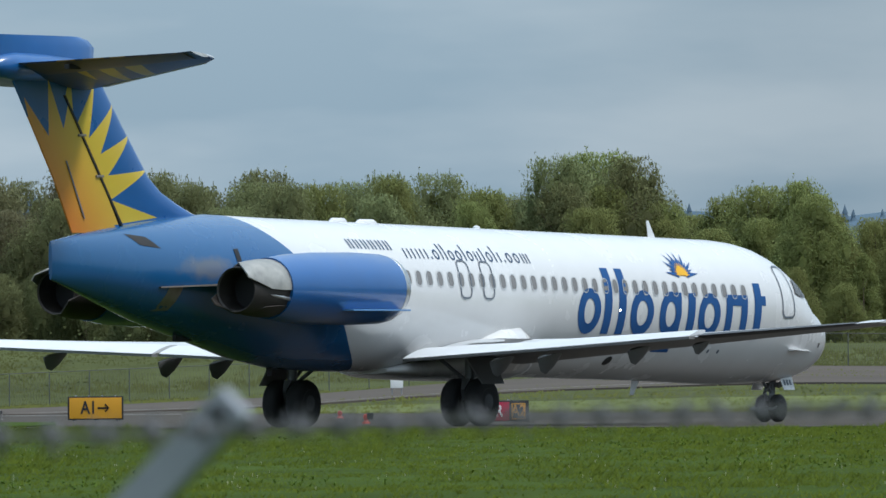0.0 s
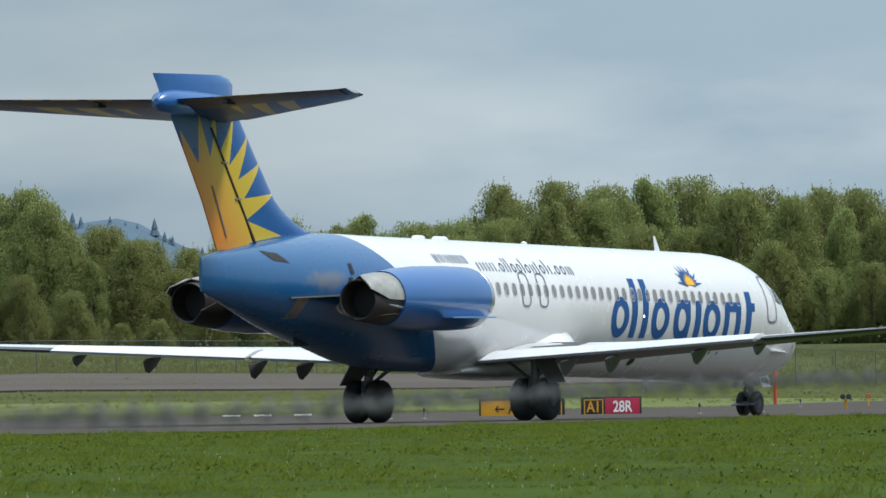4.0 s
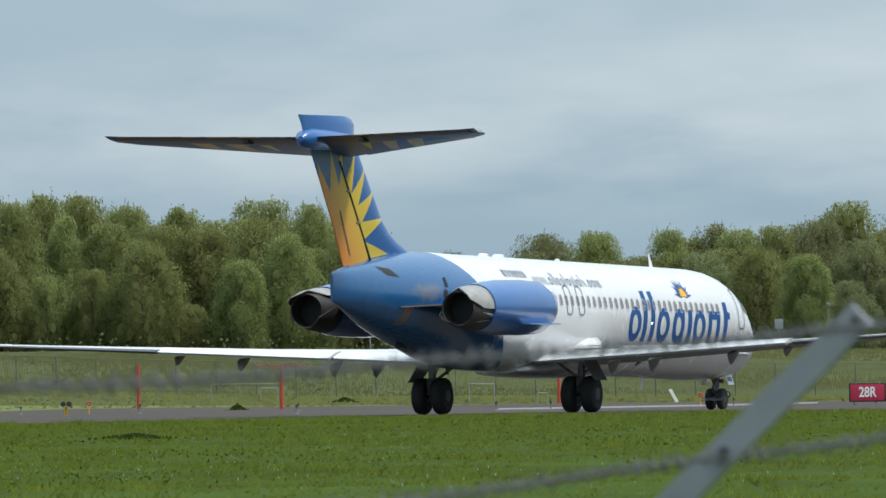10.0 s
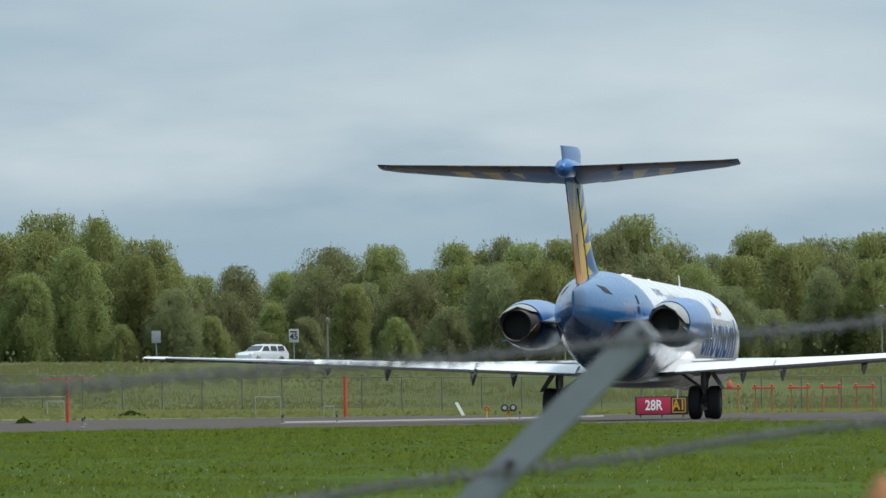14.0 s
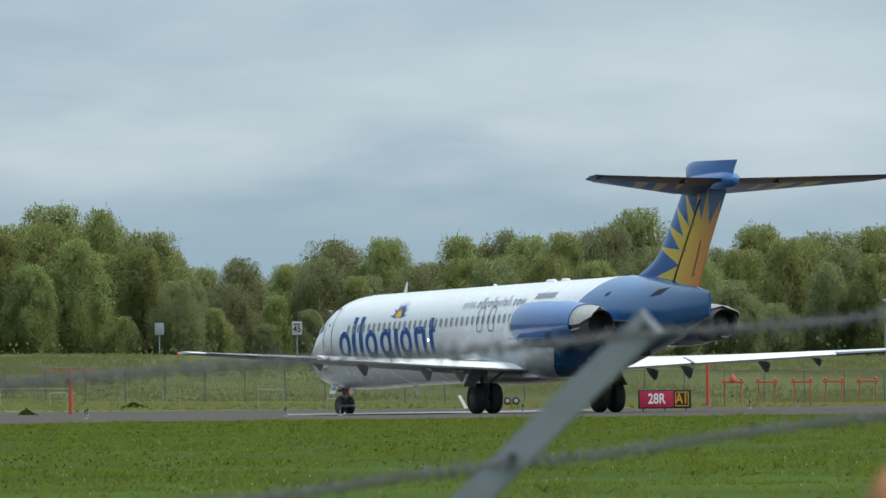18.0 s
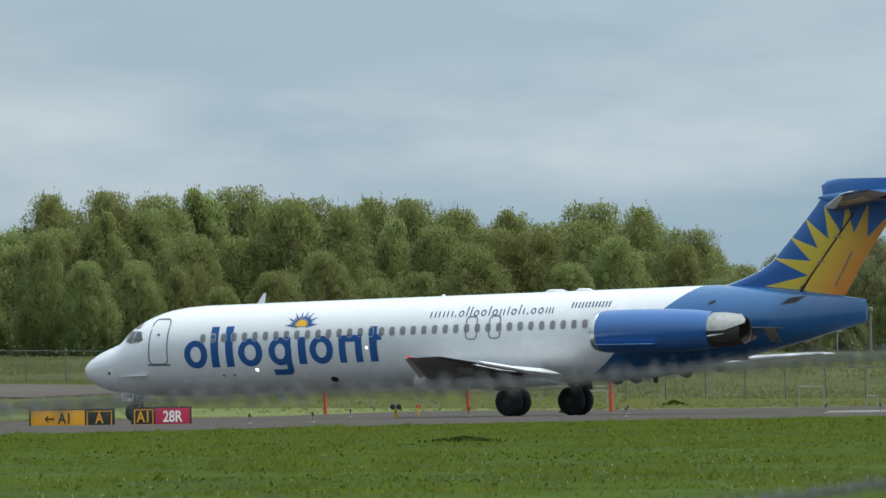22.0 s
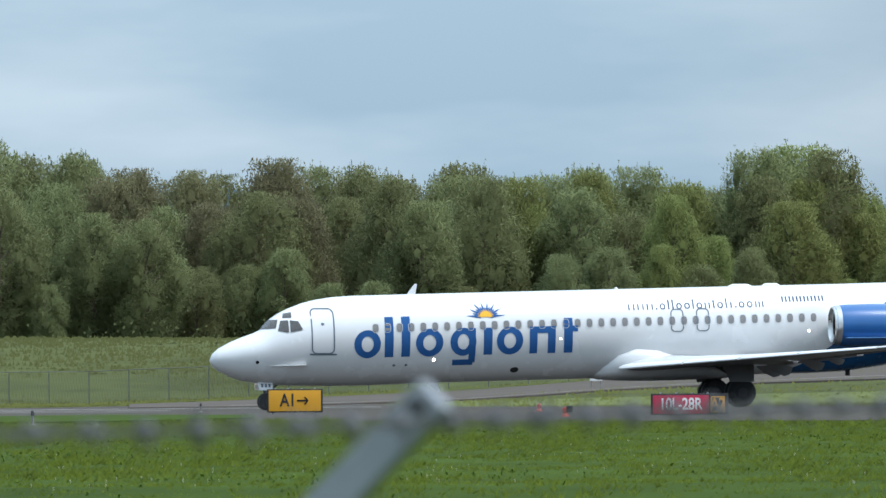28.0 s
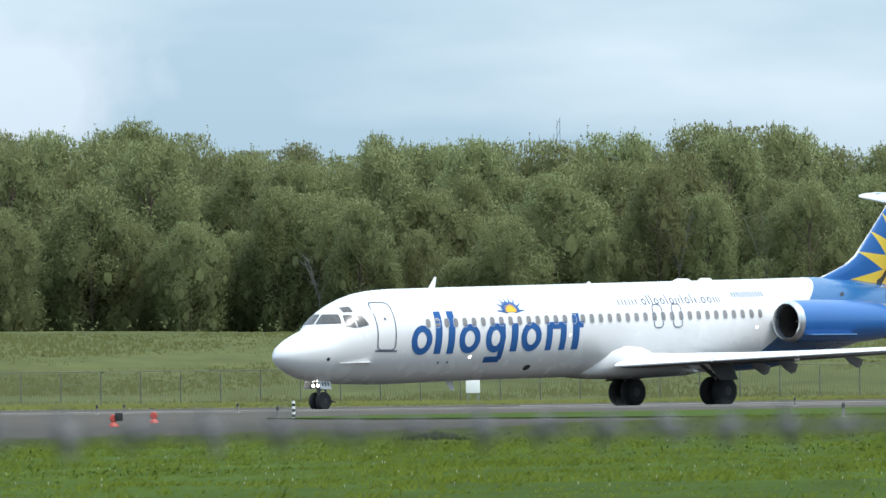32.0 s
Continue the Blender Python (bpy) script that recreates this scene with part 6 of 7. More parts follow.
def make_road_sign(az, d, z0, z1, wide, text, label):
    p = turn(az, d)
    g = land(p.x, p.y)
    t = thing("road_sign", label, "road sign", "road signs")
    t.matrix_basis = pose(p.x, p.y, g, 0, 0, -az)
    part("post", rod((0, 0.05, -0.2), (0, 0.05, z1 - g - 0.05), 0.04, n=8), M_galv, t)
    pl = part("plate", box(-wide / 2, -0.015, z0 - g, wide / 2, 0.015, z1 - g, 0.008), M_pale if text else M_galv, t)
    if text:
        bm = letters(text, (z1 - z0) * 0.62)
        bmesh.ops.translate(bm, vec=(0, -0.024, (z0 + z1) / 2 - g - 0.08), verts=bm.verts[:])
        part("lettering", bm, M_signblack, pl)
        for k in (0.30, 0.40):
            part("print_bar", box(-wide * 0.35, -0.02, z1 - g - 0.05 - k * 0.5, wide * 0.35, -0.014, z1 - g - k * 0.5), M_signblack, pl)


make_road_sign(-1.325, 856, 5.25, 6.1, 0.66, "", "grey back of a square road sign on the bank")
make_road_sign(-0.67, 856, 5.15, 6.1, 0.70, "45", "white speed limit sign on the bank road")
make_road_sign(0.62, 856, 4.9, 5.6, 0.6, "", "grey back of a road sign on the bank")


def make_lamp_post(az, d, top):
    p = turn(az, d)
    g = land(p.x, p.y)
    t = thing("lamp_post", "slender pale lamp post on the bank road", "lamp post", "lamp posts")
    t.matrix_basis = pose(p.x, p.y, g)
    part("pole", rod((0, 0, -0.2), (0, 0, top - g), 0.07, 0.05, 8), M_concrete, t)
    part("lantern", spin([(top - g, 0.06), (top - g + 0.05, 0.16), (top - g + 0.25, 0.18), (top - g + 0.32, 0.05)], "z", 10), M_concrete, t)


make_lamp_post(-0.51, 856, 6.55)
make_lamp_post(0.857, 856, 6.4)
make_lamp_post(2.126, 856, 6.9)
mast = thing("radio_mast", "thin far lattice radio mast above the trees", "mast")
for s in (-1, 1):
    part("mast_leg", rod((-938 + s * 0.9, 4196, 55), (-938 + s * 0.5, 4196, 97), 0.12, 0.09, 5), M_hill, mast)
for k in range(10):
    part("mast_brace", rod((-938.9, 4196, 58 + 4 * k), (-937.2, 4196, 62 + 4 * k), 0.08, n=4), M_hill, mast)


def make_perimeter_fence():
    """Chain-link fence along the foot of the bank."""
    t = thing("chain_link_fence", "grey chain-link fence along the foot of the bank", "fence")
    bm = bmesh.new()
    a = -16.5
    first = None
    while a < 2.8:
        p = turn(a, 742)
        z = land(p.x, p.y)
        if first is None:
            first = part("fence_post", rod((0, 0, -0.2), (0, 0, 2.05), 0.035, n=6), M_fence, t)
            first.matrix_basis = pose(p.x, p.y, z)
        else:
            again(first, pose(p.x, p.y, z))
        q = turn(a + 0.19, 742)
        zq = land(q.x, q.y)
        part("rail", rod((p.x, p.y, z + 2.04), (q.x, q.y, zq + 2.04), 0.022, n=5), M_fence, t)
        # woven wire, coarse enough to be seen
        for k in range(14):
            u0, u1 = k / 14, (k + 2) / 14
            for lo, hi in ((0.1, 2.0), (2.0, 0.1)):
                w0 = p.lerp(q, min(1, u0))
                w1 = p.lerp(q, min(1, u1))
                rod((w0.x, w0.y, z + (zq - z) * u0 + lo), (w1.x, w1.y, z + (zq - z) * min(1, u1) + hi), 0.004, n=3, bm=bm)
        a += 0.19
    part("woven_wire", bm, M_fence, t, "fine woven wire of the fence", 0)


make_perimeter_fence()


# ---- rough growth on the bank and in the meadow ----
def make_tussocks():
    rnd = random.Random(21)
    for name, label, count, d0, d1, hh, m in (("bank_growth", "rough olive grass tussocks on the river bank", 42000, 744, 846, 0.13, M_tuss), ("meadow_grass", "long dry yellow-green meadow grass", 30000, 500, 742, 0.08, M_dryblade)):
        verts, faces = [], []
        for _ in range(count):
            a, d = rnd.uniform(-16.2, 2.8), rnd.uniform(d0, d1)
            if d1 < 745 and d < float(np.interp(a, [q for q, _ in FAR_EDGE], [q for _, q in FAR_EDGE])) + 2:
                continue
            if d1 < 745 and -10.6 < a < -5.6 and d > 600 and -30 < d - float(np.interp(a, (-10.6, -9.2, -8.5, -7.8, -7.0), (618, 655, 678, 712, 736))) < 40:
                continue
            p = turn(a, d)
            z = land(p.x, p.y)
            h = hh * rnd.uniform(0.5, 1.5) * (1.6 if noise.noise(Vector((p.x * 0.06, p.y * 0.06, 2))) > 0.15 else 0.8)
            for _ in range(2):
                x, y = p.x + rnd.uniform(-0.4, 0.4), p.y + rnd.uniform(-0.4, 0.4)
                w = rnd.uniform(0.04, 0.13)
                k = len(verts)
                verts += [(x - w, y, z - 0.05), (x + w, y + rnd.uniform(0.1, 1.6) * w, z - 0.05), (x + rnd.uniform(-0.3, 0.3) * h, y + rnd.uniform(0.05, 0.35) * h, z + h)]
                faces.append((k, k + 1, k + 2))
        me = bpy.data.meshes.new(name)
        me.from_pydata(verts, [], faces)
        me.materials.append(m)
        me.polygons.foreach_set("use_smooth", [True] * len(faces))
        up = [Vector((rnd.uniform(-.15, .15), rnd.uniform(-.3, 0), 1)).normalized() for _ in faces]
        me.normals_split_custom_set_from_vertices([tuple(v) for v in up for _ in range(3)])
        tagged(new(name, me), label, "grass", kind="stuff")


M_tuss = leaf_mat("bank_blades", (0.0600, 0.0700, 0.0240), (0.0710, 0.0790, 0.0290), 0.10, 0.12, 0.02)
M_dryblade = leaf_mat("meadow_blades", (0.1000, 0.1170, 0.0350), (0.1120, 0.1290, 0.0400), 0.12, 0.12, 0.02)
make_tussocks()


def make_dry_weed(az, d, top):
    """Last year's brown seed head on a tall stalk, close to the fence."""
    p = turn(az, d)
    g = land(p.x, p.y)
    t = thing("dry_weed", "brown dried seed head on a tall stalk by the fence", "weed")
    t.matrix_basis = pose(p.x, p.y, g)
    part("stalk", rod((0.03, 0, 0), (0, 0, top - g), 0.004, 0.002, 6), M_soil, t)
    part("seed_head", spin([(top - g - 0.03, 0.004), (top - g - 0.01, 0.016), (top - g + 0.012, 0.018), (top - g + 0.035, 0.004)], "z", 10), M_rust, t)


M_rust = mat("dried_brown_seed", (0.30, 0.135, 0.06), 0.9, vary=0.3, scale=60.0)
make_dry_weed(2.125, 10.0, 0.622)


M_weed = leaf_mat("weed_leaf", (0.0338, 0.0585, 0.0120), (0.0525, 0.0788, 0.0180), 0.08, 3.0, 0.02)


def make_weed(az, d, wide, tall, seed):
    """A dark low clump of weeds."""
    rnd = random.Random(seed)
    p = turn(az, d)
    t = thing("weed_clump", "dark green weed clump in the grass", "weeds", "weed clumps")
    t.matrix_basis = pose(p.x, p.y, land(p.x, p.y))
    verts, faces = [], []
    for _ in range(420):
        r = abs(rnd.gauss(0, 0.4)) * wide
        q = rnd.uniform(0, 6.28)
        x, y = r * math.cos(q), r * math.sin(q)
        h = tall * max(0.15, 1 - r / wide) * rnd.uniform(0.3, 1.1)
        k = len(verts)
        s = rnd.uniform(0.03, 0.07)
        v = rnd.uniform(0, 6.28)
        verts += [(x + s * math.cos(v), y + s * math.sin(v), h - 0.03), (x - s * math.cos(v), y - s * math.sin(v), h - 0.03), (x + rnd.uniform(-.03, .03), y, h + 0.05)]
        faces.append((k, k + 1, k + 2))
    me = bpy.data.meshes.new("foliage")
    me.from_pydata(verts, [], faces)
    me.materials.append(M_weed)
    new("foliage", me).parent = t


make_weed(-2.45, 202, 0.75, 0.07, 1)
make_weed(-1.96, 560, 0.5, 0.30, 2)
make_weed(-1.45, 640, 0.9, 0.26, 3)
make_weed(-13.2, 175, 0.6, 0.10, 6)


# ---- the car that passes along the bank road ----
def make_car():
    car = thing("car", "silver estate car driving along the bank road", "car")
    side = [(-2.25, 0.35), (-2.30, 0.75), (-2.15, 1.00), (-1.95, 1.35), (-1.55, 1.52), (-0.2, 1.56), (0.45, 1.45), (1.05, 1.02), (1.95, 0.90), (2.25, 0.70), (2.30, 0.35)]
    rings = []
    for y, k in ((-0.86, 0.90), (-0.80, 1.0), (0.80, 1.0), (0.86, 0.90)):
        rings.append([(x * (0.985 if abs(y) > 0.82 else 1), y * (0.88 if z > 1.1 else 1), 0.35 + (z - 0.35) * (k if z > 1 else 1)) for x, z in side])
    part("body", loft(rings), M_silver, car, "silver car body")
    for s in (-1, 1):
        for x0, x1 in ((-1.85, -1.05), (-0.95, -0.15), (-0.05, 0.72)):
            bm = loft([[(x0 + 0.08, s * 0.80, 1.02), (x1 + (0.22 if x1 > 0.5 else 0), s * 0.80, 1.02), (x1 - (0.16 if x1 > 0.5 else 0.02), s * 0.735, 1.40), (x0 + 0.16, s * 0.735, 1.40)], [(x0 + 0.08, s * 0.872, 1.02), (x1 + (0.22 if x1 > 0.5 else 0), s * 0.872, 1.02), (x1 - (0.16 if x1 > 0.5 else 0.02), s * 0.785, 1.40), (x0 + 0.16, s * 0.785, 1.40)]])
            part("side_window", bm, M_carglass, car)
        for x in (-1.40, 1.42):
            w = part("wheel", spin([(-0.10, 0.20), (-0.10, 0.29), (-0.06, 0.32), (0.06, 0.32), (0.10, 0.29), (0.10, 0.20)], "y", 18), M_tyre, car)
            w.location = (x, s * 0.76, 0.32)
            part("rim", spin([(-0.105, 0.02), (-0.09, 0.20), (0.09, 0.20), (0.105, 0.02)], "y", 14), M_hub, w)
        part("headlight", box(2.12, s * 0.72 - 0.14, 0.68, 2.26, s * 0.72 + 0.14, 0.82, 0.03), M_signwhite, car)
        part("tail_light", box(-2.30, s * 0.74 - 0.08, 0.78, -2.18, s * 0.74 + 0.08, 1.05, 0.02), M_signred, car)
        part("roof_rail", rod((-1.6, s * 0.62, 1.585), (-0.1, s * 0.62, 1.60), 0.025, n=6), M_dark, car)
    part("windscreen", loft([[(1.06, y, 1.06) for y in (-0.66, 0.66)] + [(0.52, y, 1.44) for y in (0.60, -0.60)], [(1.09, y, 1.06) for y in (-0.66, 0.66)] + [(0.55, y, 1.45) for y in (0.60, -0.60)]]), M_carglass, car)
    part("rear_window", loft([[(-2.13, y, 1.06) for y in (-0.62, 0.62)] + [(-1.94, y, 1.36) for y in (0.58, -0.58)], [(-2.16, y, 1.06) for y in (-0.62, 0.62)] + [(-1.98, y, 1.36) for y in (0.58, -0.58)]]), M_carglass, car)
    return car


M_carglass = mat("car_glass", (0.03, 0.032, 0.035), 0.2, vary=0.1, scale=5.0)
M_silver = mat("silver_car_paint", (0.55, 0.56, 0.57), 0.3, metal=0.3, vary=0.05, scale=3.0, coat=0.5)
car = make_car()
car.scale = (0.88, 0.88, 0.88)


# ---- the perimeter fence close to the viewpoint: angled arms and barbed wire ----
ARM_NEAR, ARM_FAR = Vector((-1.51, 9.18, 0.72)), Vector((0.32, 18.0, 0.83))
LINE = (ARM_FAR - ARM_NEAR)
SIDE = Vector((LINE.y, -LINE.x, 0)).normalized()


def make_arm(tip, wide):
    t = thing("fence_post", "galvanised steel fence post with an angled barbed-wire arm", "fence post", "perimeter fence posts")
    base = tip - SIDE * 0.42 - Vector((0, 0, 0.40))
    d = (tip - base).normalized()
    w = LINE.normalized() * 0.012
    n = d.cross(LINE.normalized()).normalized() * wide / 2
    # angle iron: two flanges
    bm = bmesh.new()
    loft([[c + n + w, c - n + w, c - n - w, c + n - w] for c in (base, tip)], bm=bm)
    part("arm", bm, M_galv, t, "flat angled steel arm", 30)
    part("post", rod(base + Vector((0, 0, 0.02)), Vector((base.x, base.y, -1.6)), 0.036, n=14), M_galv, t)
    for s in (0.02, 0.50):
        c = tip - (tip - base) * s
        part("rivet", rod(c - LINE.normalized() * 0.03, c + LINE.normalized() * 0.03, 0.005, n=8), M_dark, t)
    return t


make_arm(ARM_NEAR, 0.030)
make_arm(ARM_FAR, 0.044)


def make_wire(shift, label, seed):
    """Two twisted strands with four-point barbs."""
    rnd = random.Random(seed)
    t = thing("barbed_wire", label, "barbed wire", "barbed wires")
    bm = bmesh.new()
    u = LINE.normalized()
    a = u.orthogonal().normalized()
    b = u.cross(a)
    total = LINE.length * 1.95

    def at(s):
        k = s - LINE.length * 0.55
        sag = 0.0025 * math.sin(s * 2.3 + seed)
        if k < 0:
            hang = -0.012 - 0.010 * k
        elif k > LINE.length:
            hang = -0.012 + 0.006 * (k - LINE.length)
        else:
            hang = -0.012 - 0.016 * math.sin(math.pi * k / LINE.length)
        return ARM_NEAR + u * k + shift + Vector((0, 0, sag + hang))

    for ph in (0, math.pi):
        rings = []
        steps = int(total / 0.03)
        for i in range(steps):
            s = total * i / steps
            c = at(s) + 0.0024 * (a * math.cos(s * 70 + ph) + b * math.sin(s * 70 + ph))
            rings.append([c + 0.0023 * (a * math.cos(q) + b * math.sin(q)) for q in (0, 2.09, 4.19)])
        loft(rings, bm=bm)
    part("strand", bm, M_wire, t, "rusty twisted strand", 0)
    s = 0.04
    while s < total:
        c = at(s)
        bm = bmesh.new()
        for k in range(4):
            q = rnd.uniform(0, 6.28)
            v = (a * math.cos(q) + b * math.sin(q)) * 0.015 + u * rnd.uniform(-0.006, 0.006)
            rod(c - v, c + v, 0.0018, 0.0011, 4, bm)
        rod(c - u * 0.009, c + u * 0.009, 0.0058, 0.0058, 7, bm)
        part("barb", bm, M_wire, t, smooth=0)
        s += 0.103
    return t


make_wire(Vector((0, 0, -0.009)), "barbed wire strung along the tips of the fence arms", 1)
make_wire(-SIDE * 0.215 - Vector((0, 0, 0.200)), "second barbed wire lower on the fence arms", 2)


# ---- grass of the verge, blade by blade in tufts, and its small flowers ----
def make_grass():
    rng = np.random.default_rng(7)
    n = 150000
    az = np.radians(rng.uniform(-15.8, 2.6, n))
    u = rng.uniform(0, 1, n)
    d = 78 + (372 - 78) * u ** 1.1
    keep = np.ones(n, bool)
    edge = np.interp(np.degrees(az), [a for a, _ in NEAR], [q for _, q in NEAR])
    keep &= d < edge - 0.3
    az, d = az[keep], d[keep]
    n = len(d)
    cx, cy = d * np.sin(az), d * np.cos(az)
    patchy = 0.75 + 0.35 * np.sin(cx * 0.9 + 1.3 * np.sin(cy * 0.31)) * np.sin(cy * 0.23 + cx * 0.2)
    clump = 0.5 + 0.5 * np.sin(cx * 2.9 + 2.1 * np.sin(cy * 0.17 + cx * 0.4)) * np.sin(cy * 0.41 + 1.7 * np.sin(cx * 0.83))
    patchy *= 0.62 + 0.95 * clump ** 2
    h0 = np.clip(rng.normal(0.044, 0.016, n), 0.02, 0.10) * patchy * (0.8 + d / 700) * np.where(edge[keep] - d < 45, 1.45, 1.0)
    V, F = [], []
    off = 0
    blades = 5
    for b in range(blades):
        a = rng.uniform(0, 6.283, n)
        r = rng.uniform(0.0, 0.11, n)
        bx, by = cx + r * np.cos(a), cy + r * np.sin(a)
        h = h0 * rng.uniform(0.6, 1.3, n)
        w = rng.uniform(0.006, 0.013, n) * (0.6 + d / 260)
        lean = rng.uniform(0.2, 1.5, n) * h
        la = rng.uniform(-0.5, 3.5, n)
        t = rng.uniform(-0.25, 1.4, n)
        z0 = -1.5 * np.clip((95 - d) / 35, 0, 1) - 0.01
        p0 = np.stack([bx - w * np.cos(t), by - w * np.sin(t), z0], 1)
        p1 = np.stack([bx + w * np.cos(t), by + w * np.sin(t), z0], 1)
        p2 = np.stack([bx + lean * np.cos(la), by + lean * np.sin(la), z0 + h], 1)
        V.append(np.stack([p0, p1, p2], 1).reshape(-1, 3))
        F.append(np.arange(off, off + 3 * n).reshape(-1, 3))
        off += 3 * n
    V, F = np.concatenate(V), np.concatenate(F)
    me = bpy.data.meshes.new("grass")
    me.vertices.add(len(V))
    me.vertices.foreach_set("co", V.ravel())
    me.loops.add(F.size)
    me.loops.foreach_set("vertex_index", F.ravel())
    me.polygons.add(len(F))
    me.polygons.foreach_set("loop_start", np.arange(0, F.size, 3))
    me.update()
    me.polygons.foreach_set("use_smooth", np.ones(len(F), bool))
    nr = rng.normal(0, 0.36, (len(F), 3))
    nr[:, 2] = 1.0
    nr /= np.linalg.norm(nr, axis=1)[:, None]
    me.normals_split_custom_set_from_vertices(np.repeat(nr, 3, axis=0).tolist())
    me.materials.append(M_blade)
    tagged(new("grass", me), "fresh green grass on the airfield verge", "grass", kind="stuff")
    verts, faces = [], []
    rnd = random.Random(3)
    for _ in range(1700):
        a, dd = rnd.uniform(-15.6, 2.4), 86 + 190 * rnd.random() ** 1.4
        if dd > np.interp(a, [-15.5, -12, -9, 3], [130, 185, 265, 290]):
            continue
        if noise.noise(Vector((a * 1.3, dd * 0.02, 9))) < rnd.uniform(-0.4, 0.25):
            continue
        p = turn(a, dd)
        z, s = rnd.uniform(0.03, 0.07), rnd.uniform(0.0025, 0.0050)
        k = len(verts)
        verts += [(p.x + s * math.cos(q), p.y + s * math.sin(q), z + (0.006 if j % 2 else 0)) for j, q in enumerate(1.047 * i for i in range(6))] + [(p.x, p.y, z + 0.012), (p.x, p.y, z - 0.02)]
        faces += [(k + j, k + (j + 1) % 6, k + 6) for j in range(6)] + [(k + (j + 1) % 6, k + j, k + 7) for j in range(6)]
    me = bpy.data.meshes.new("wild_flowers")
    me.from_pydata(verts, [], faces)
    me.materials.append(M_flower)
    tagged(new("wild_flowers", me), "tiny white and yellow wild flowers in the grass", "flowers", kind="stuff")


def make_broadleaves():
    """Low rosettes of broad-leaved weeds, dark and light, scattered through the verge."""
    rng = np.random.default_rng(17)
    n = 16000
    az = rng.uniform(-15.8, 2.6, n)
    d = 80 + 270 * rng.uniform(0, 1, n) ** 1.2
    keep = d < np.interp(az, [a for a, _ in NEAR], [q for _, q in NEAR]) - 1.0
    az, d = np.radians(az[keep]), d[keep]
    cx, cy = d * np.sin(az), d * np.cos(az)
    gather = np.sin(cx * 0.55 + 1.9 * np.sin(cy * 0.05)) * np.sin(cy * 0.083 + 0.7 * np.sin(cx * 0.31)) + rng.normal(0, 0.35, len(d))
    cx, cy, d = cx[gather > 0.5], cy[gather > 0.5], d[gather > 0.5]
    n = len(d)
    z0 = -1.5 * np.clip((95 - d) / 35, 0, 1)
    size = rng.uniform(0.010, 0.026, n) * (0.7 + d / 300)
    rows = []
    for k in range(7):
        a = 2 * math.pi * k / 7 + rng.uniform(-0.4, 0.4, n)
        r, h = size * rng.uniform(0.7, 1.4, n), rng.uniform(0.02, 0.060, n)
        c, q, w = np.cos(a), np.sin(a), size * 0.38
        rows.append(np.stack([np.stack([cx, cy, z0 + 0.02], 1), np.stack([cx + c * r * 0.6 + q * w, cy + q * r * 0.6 - c * w, z0 + h], 1), np.stack([cx + c * r * 1.2, cy + q * r * 1.2, z0 + h * 0.9], 1), np.stack([cx + c * r * 0.6 - q * w, cy + q * r * 0.6 + c * w, z0 + h], 1)], 1))
    v = np.concatenate(rows).reshape(-1, 3)
    me = bpy.data.meshes.new("broadleaf_weeds")
    me.from_pydata(v.tolist(), [], np.arange(len(v)).reshape(-1, 4).tolist())
    me.polygons.foreach_set("use_smooth", [True] * len(me.polygons))
    tilt = rng.normal(0, 0.28, (len(v) // 4, 3))
    tilt[:, 2] = 1.0
    tilt /= np.linalg.norm(tilt, axis=1)[:, None]
    me.normals_split_custom_set_from_vertices(np.repeat(tilt, 4, axis=0).tolist())
    me.materials.append(M_rosette)
    tagged(new("broadleaf_weeds", me), "low broad-leaved weeds among the verge grass", "weeds", kind="stuff")


M_rosette = leaf_mat("rosette_leaf", (0.040, 0.074, 0.012), (0.120, 0.165, 0.030), 0.12, 0.5, 0.02)
make_broadleaves()
M_flower = mat("flower_petals", (0.42, 0.42, 0.27), 0.8, vary=0.2, scale=0.5)
make_grass()


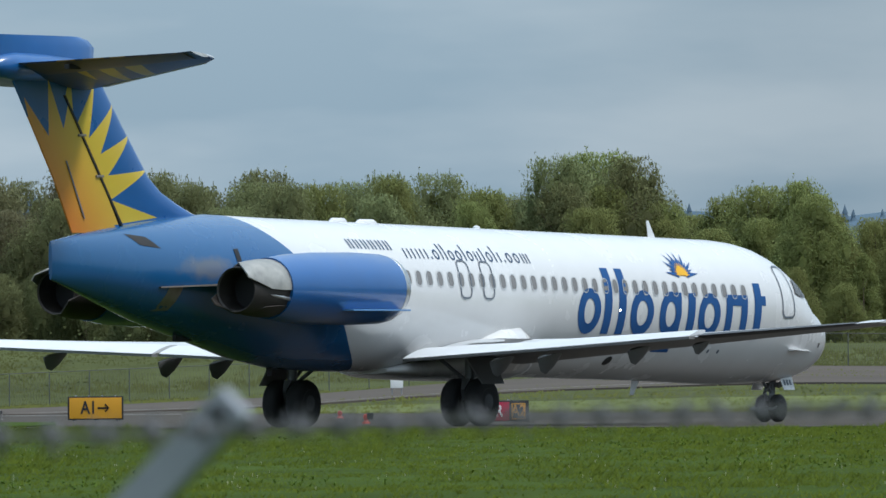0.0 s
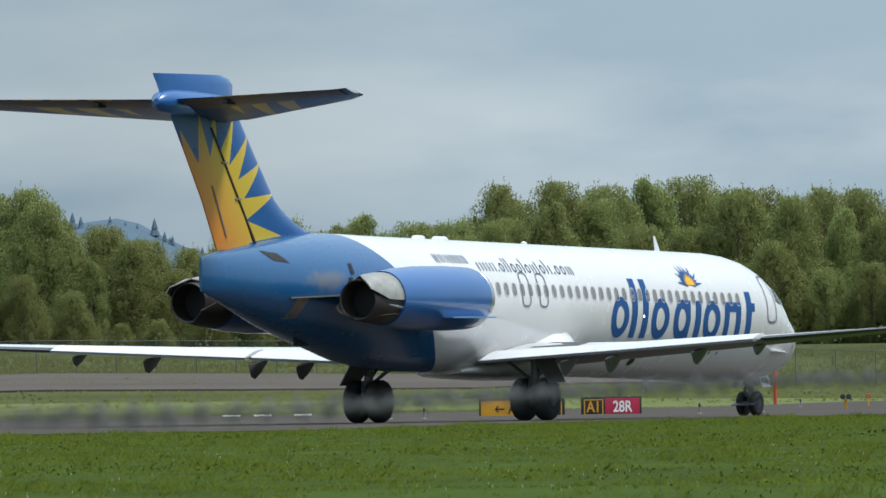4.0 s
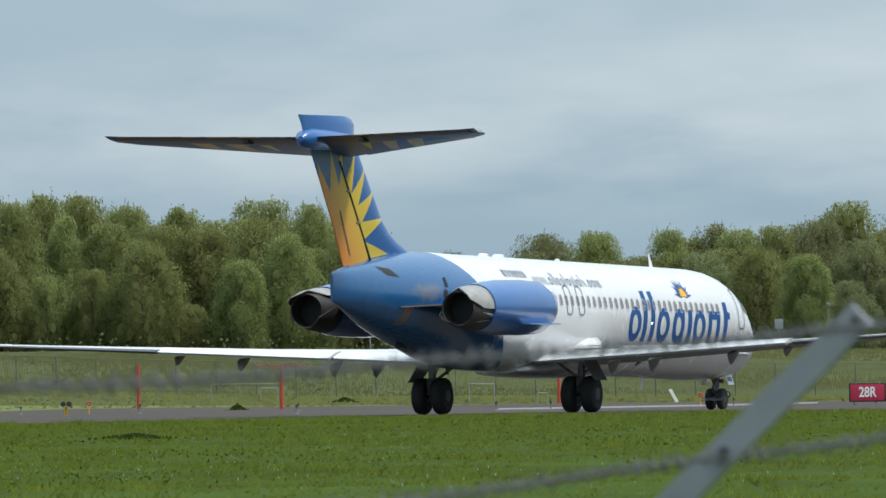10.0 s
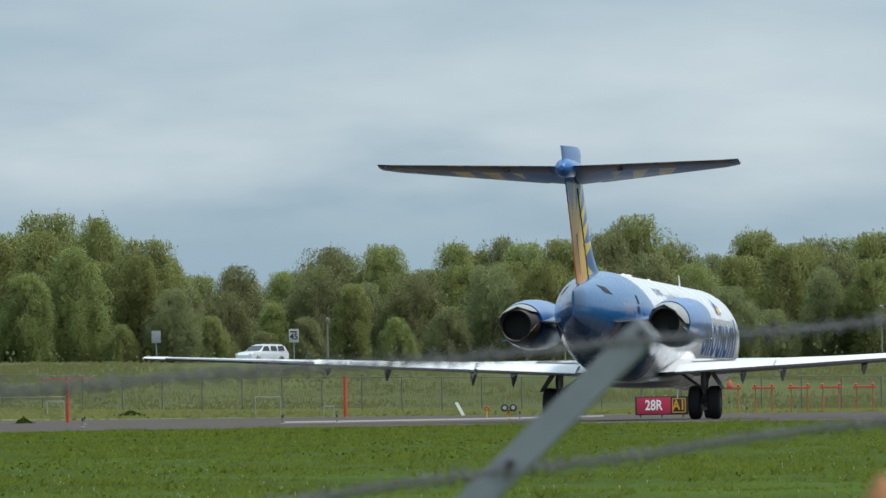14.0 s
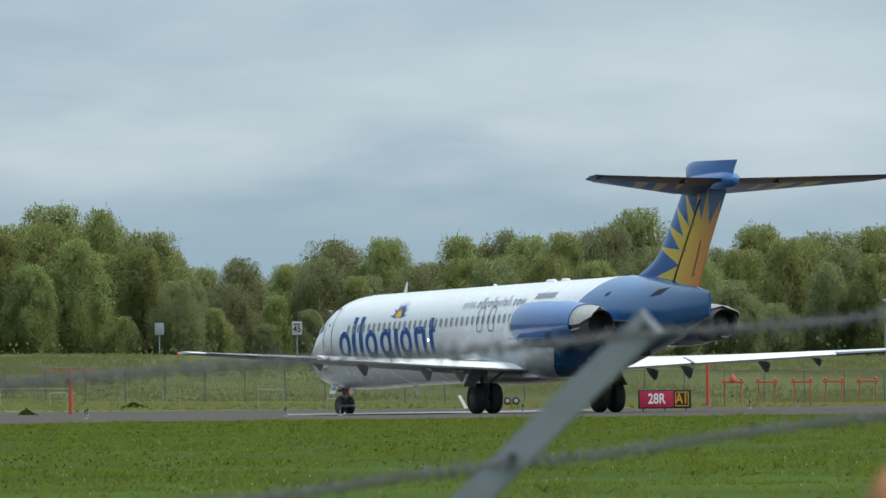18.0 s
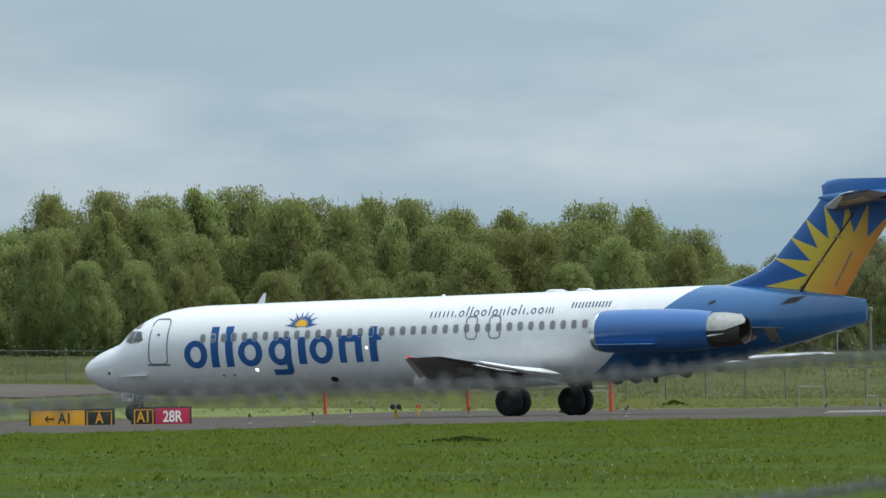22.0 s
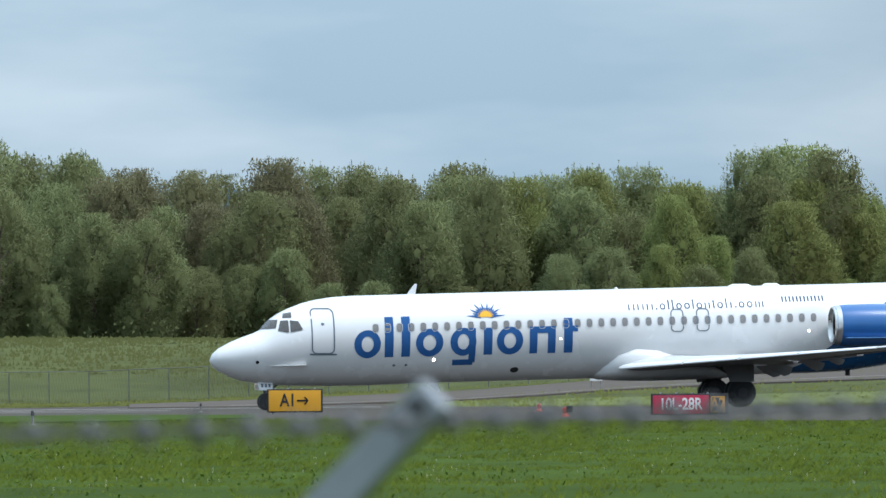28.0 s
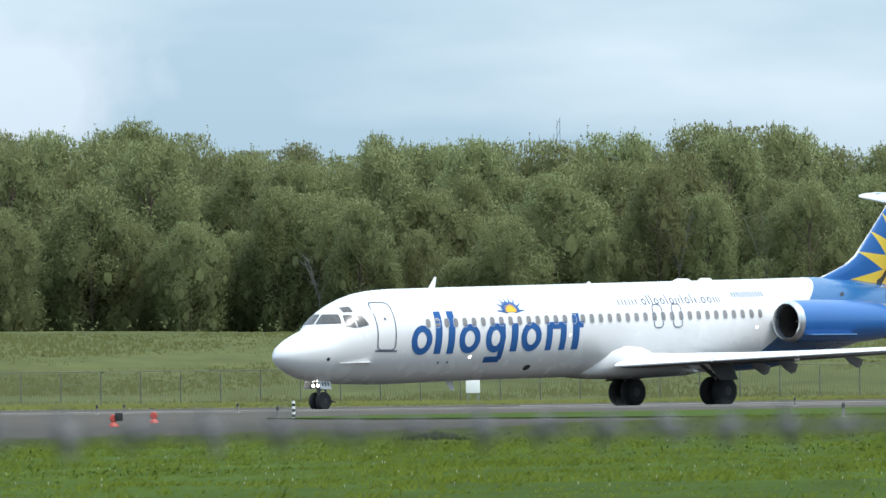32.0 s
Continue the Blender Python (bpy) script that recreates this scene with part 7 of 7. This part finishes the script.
# ---- what moves ----
def motions():
    def at(x, y, heading):
        return pose(x, y, 0.02, 0, 0, heading)

    rows = [
        (0.0, at(-44.09, 289.57, 67.13)),
        (0.5, at(-41.81, 293.96, 67.20)),
        (1.0, at(-39.54, 298.44, 67.19)),
        (1.5, at(-37.30, 303.09, 67.13)),
        (2.0, at(-35.11, 307.86, 67.15)),
        (2.5, at(-32.99, 312.58, 67.31)),
        (4.5, at(-24.51, 331.43, 68.55)),
        (5.0, at(-22.52, 335.81, 68.87)),
        (5.5, at(-20.56, 340.14, 69.12)),
        (6.0, at(-18.63, 344.41, 69.35)),
        (6.5, at(-16.75, 348.69, 69.61)),
        (7.0, at(-14.93, 353.13, 69.85)),
        (7.5, at(-13.15, 357.74, 70.00)),
        (8.0, at(-11.40, 362.41, 70.01)),
        (8.5, at(-9.66, 367.15, 69.93)),
        (9.0, at(-7.94, 371.95, 69.78)),
        (9.5, at(-6.23, 376.78, 69.58)),
        (10.0, at(-4.52, 381.67, 69.42)),
        (10.5, at(-2.82, 386.53, 69.44)),
        (11.0, at(-1.15, 391.15, 69.88)),
        (11.5, at(0.47, 395.56, 70.89)),
        (12.0, at(2.01, 399.91, 72.40)),
        (12.5, at(3.43, 404.27, 74.37)),
        (13.0, at(4.70, 408.59, 76.65)),
        (13.5, at(5.84, 412.90, 79.00)),
        (14.0, at(6.82, 417.40, 81.46)),
        (14.5, at(7.70, 422.18, 83.94)),
        (16.5, at(7.28, 444.89, 100.74)),
        (17.0, at(6.46, 448.30, 104.99)),
        (17.5, at(5.42, 451.65, 109.32)),
        (18.0, at(4.07, 454.99, 113.83)),
        (18.5, at(2.40, 458.38, 118.50)),
        (19.0, at(0.41, 461.93, 123.29)),
        (19.5, at(-1.89, 465.71, 128.18)),
        (20.0, at(-4.49, 469.53, 133.17)),
        (20.5, at(-7.34, 473.17, 138.24)),
        (21.0, at(-10.45, 476.48, 143.29)),
        (21.5, at(-13.80, 479.34, 148.10)),
        (22.0, at(-17.38, 481.85, 152.60)),
        (22.5, at(-21.14, 484.15, 156.72)),
        (23.0, at(-25.06, 486.23, 160.46)),
        (23.5, at(-29.11, 488.04, 164.17)),
        (24.0, at(-33.25, 489.54, 168.33)),
        (24.5, at(-37.48, 490.68, 172.56)),
        (25.0, at(-41.81, 491.44, 176.27)),
        (25.5, at(-46.21, 491.83, 180.24)),
        (26.0, at(-50.61, 491.87, 184.54)),
        (26.5, at(-55.01, 491.65, 188.17)),
        (28.5, at(-72.80, 488.06, 204.89)),
        (29.0, at(-76.99, 485.89, 209.41)),
        (29.5, at(-81.06, 483.46, 213.97)),
        (30.0, at(-85.00, 480.63, 218.59)),
        (30.5, at(-88.84, 477.37, 223.21)),
        (31.0, at(-92.55, 473.68, 227.88)),
        (31.5, at(-96.09, 469.56, 232.57)),
        (32.0, at(-99.48, 465.17, 237.19)),
    ]
    walk(airliner, rows)
    # the car on the bank road: it keeps to the crest
    def on_road(x):
        y = math.sqrt(850 ** 2 - x * x)
        return pose(x, y, land(x, y) + 0.02, 0, 0, 228 - math.degrees(math.atan2(x, y)))

    walk(car, [(t, on_road(-0.6 - 11.6 * (t - 13) - (1.4 * (t - 14.5) if t > 14.5 else 0))) for t in (0, 4, 8, 12, 13, 14, 14.5, 18, 22, 26, 29, 32)])
    # the wheels roll by the way gone
    ts = [r[0] for r in rows]
    xs, ys = [r[1].translation.x for r in rows], [r[1].translation.y for r in rows]
    hs = [math.degrees(r[1].to_euler().z) % 360 for r in rows]
    steps = [k / 30 for k in range(961)]
    gone, path = 0.0, []
    for k, t in enumerate(steps):
        if k:
            dx, dy = np.interp(t, ts, xs) - np.interp(steps[k - 1], ts, xs), np.interp(t, ts, ys) - np.interp(steps[k - 1], ts, ys)
            h = radians(np.interp(t, ts, hs))
            gone += max(0.0, dx * math.cos(h) + dy * math.sin(h))
        path.append((t, gone))
    for wheel, r in WHEELS:
        x, y, z = wheel.location
        walk(wheel, [(t, Matrix.Translation((x, y, z)) @ Matrix.Rotation(g / r, 4, "Y")) for t, g in (path if r < 0.5 else path[::2])])


motions()
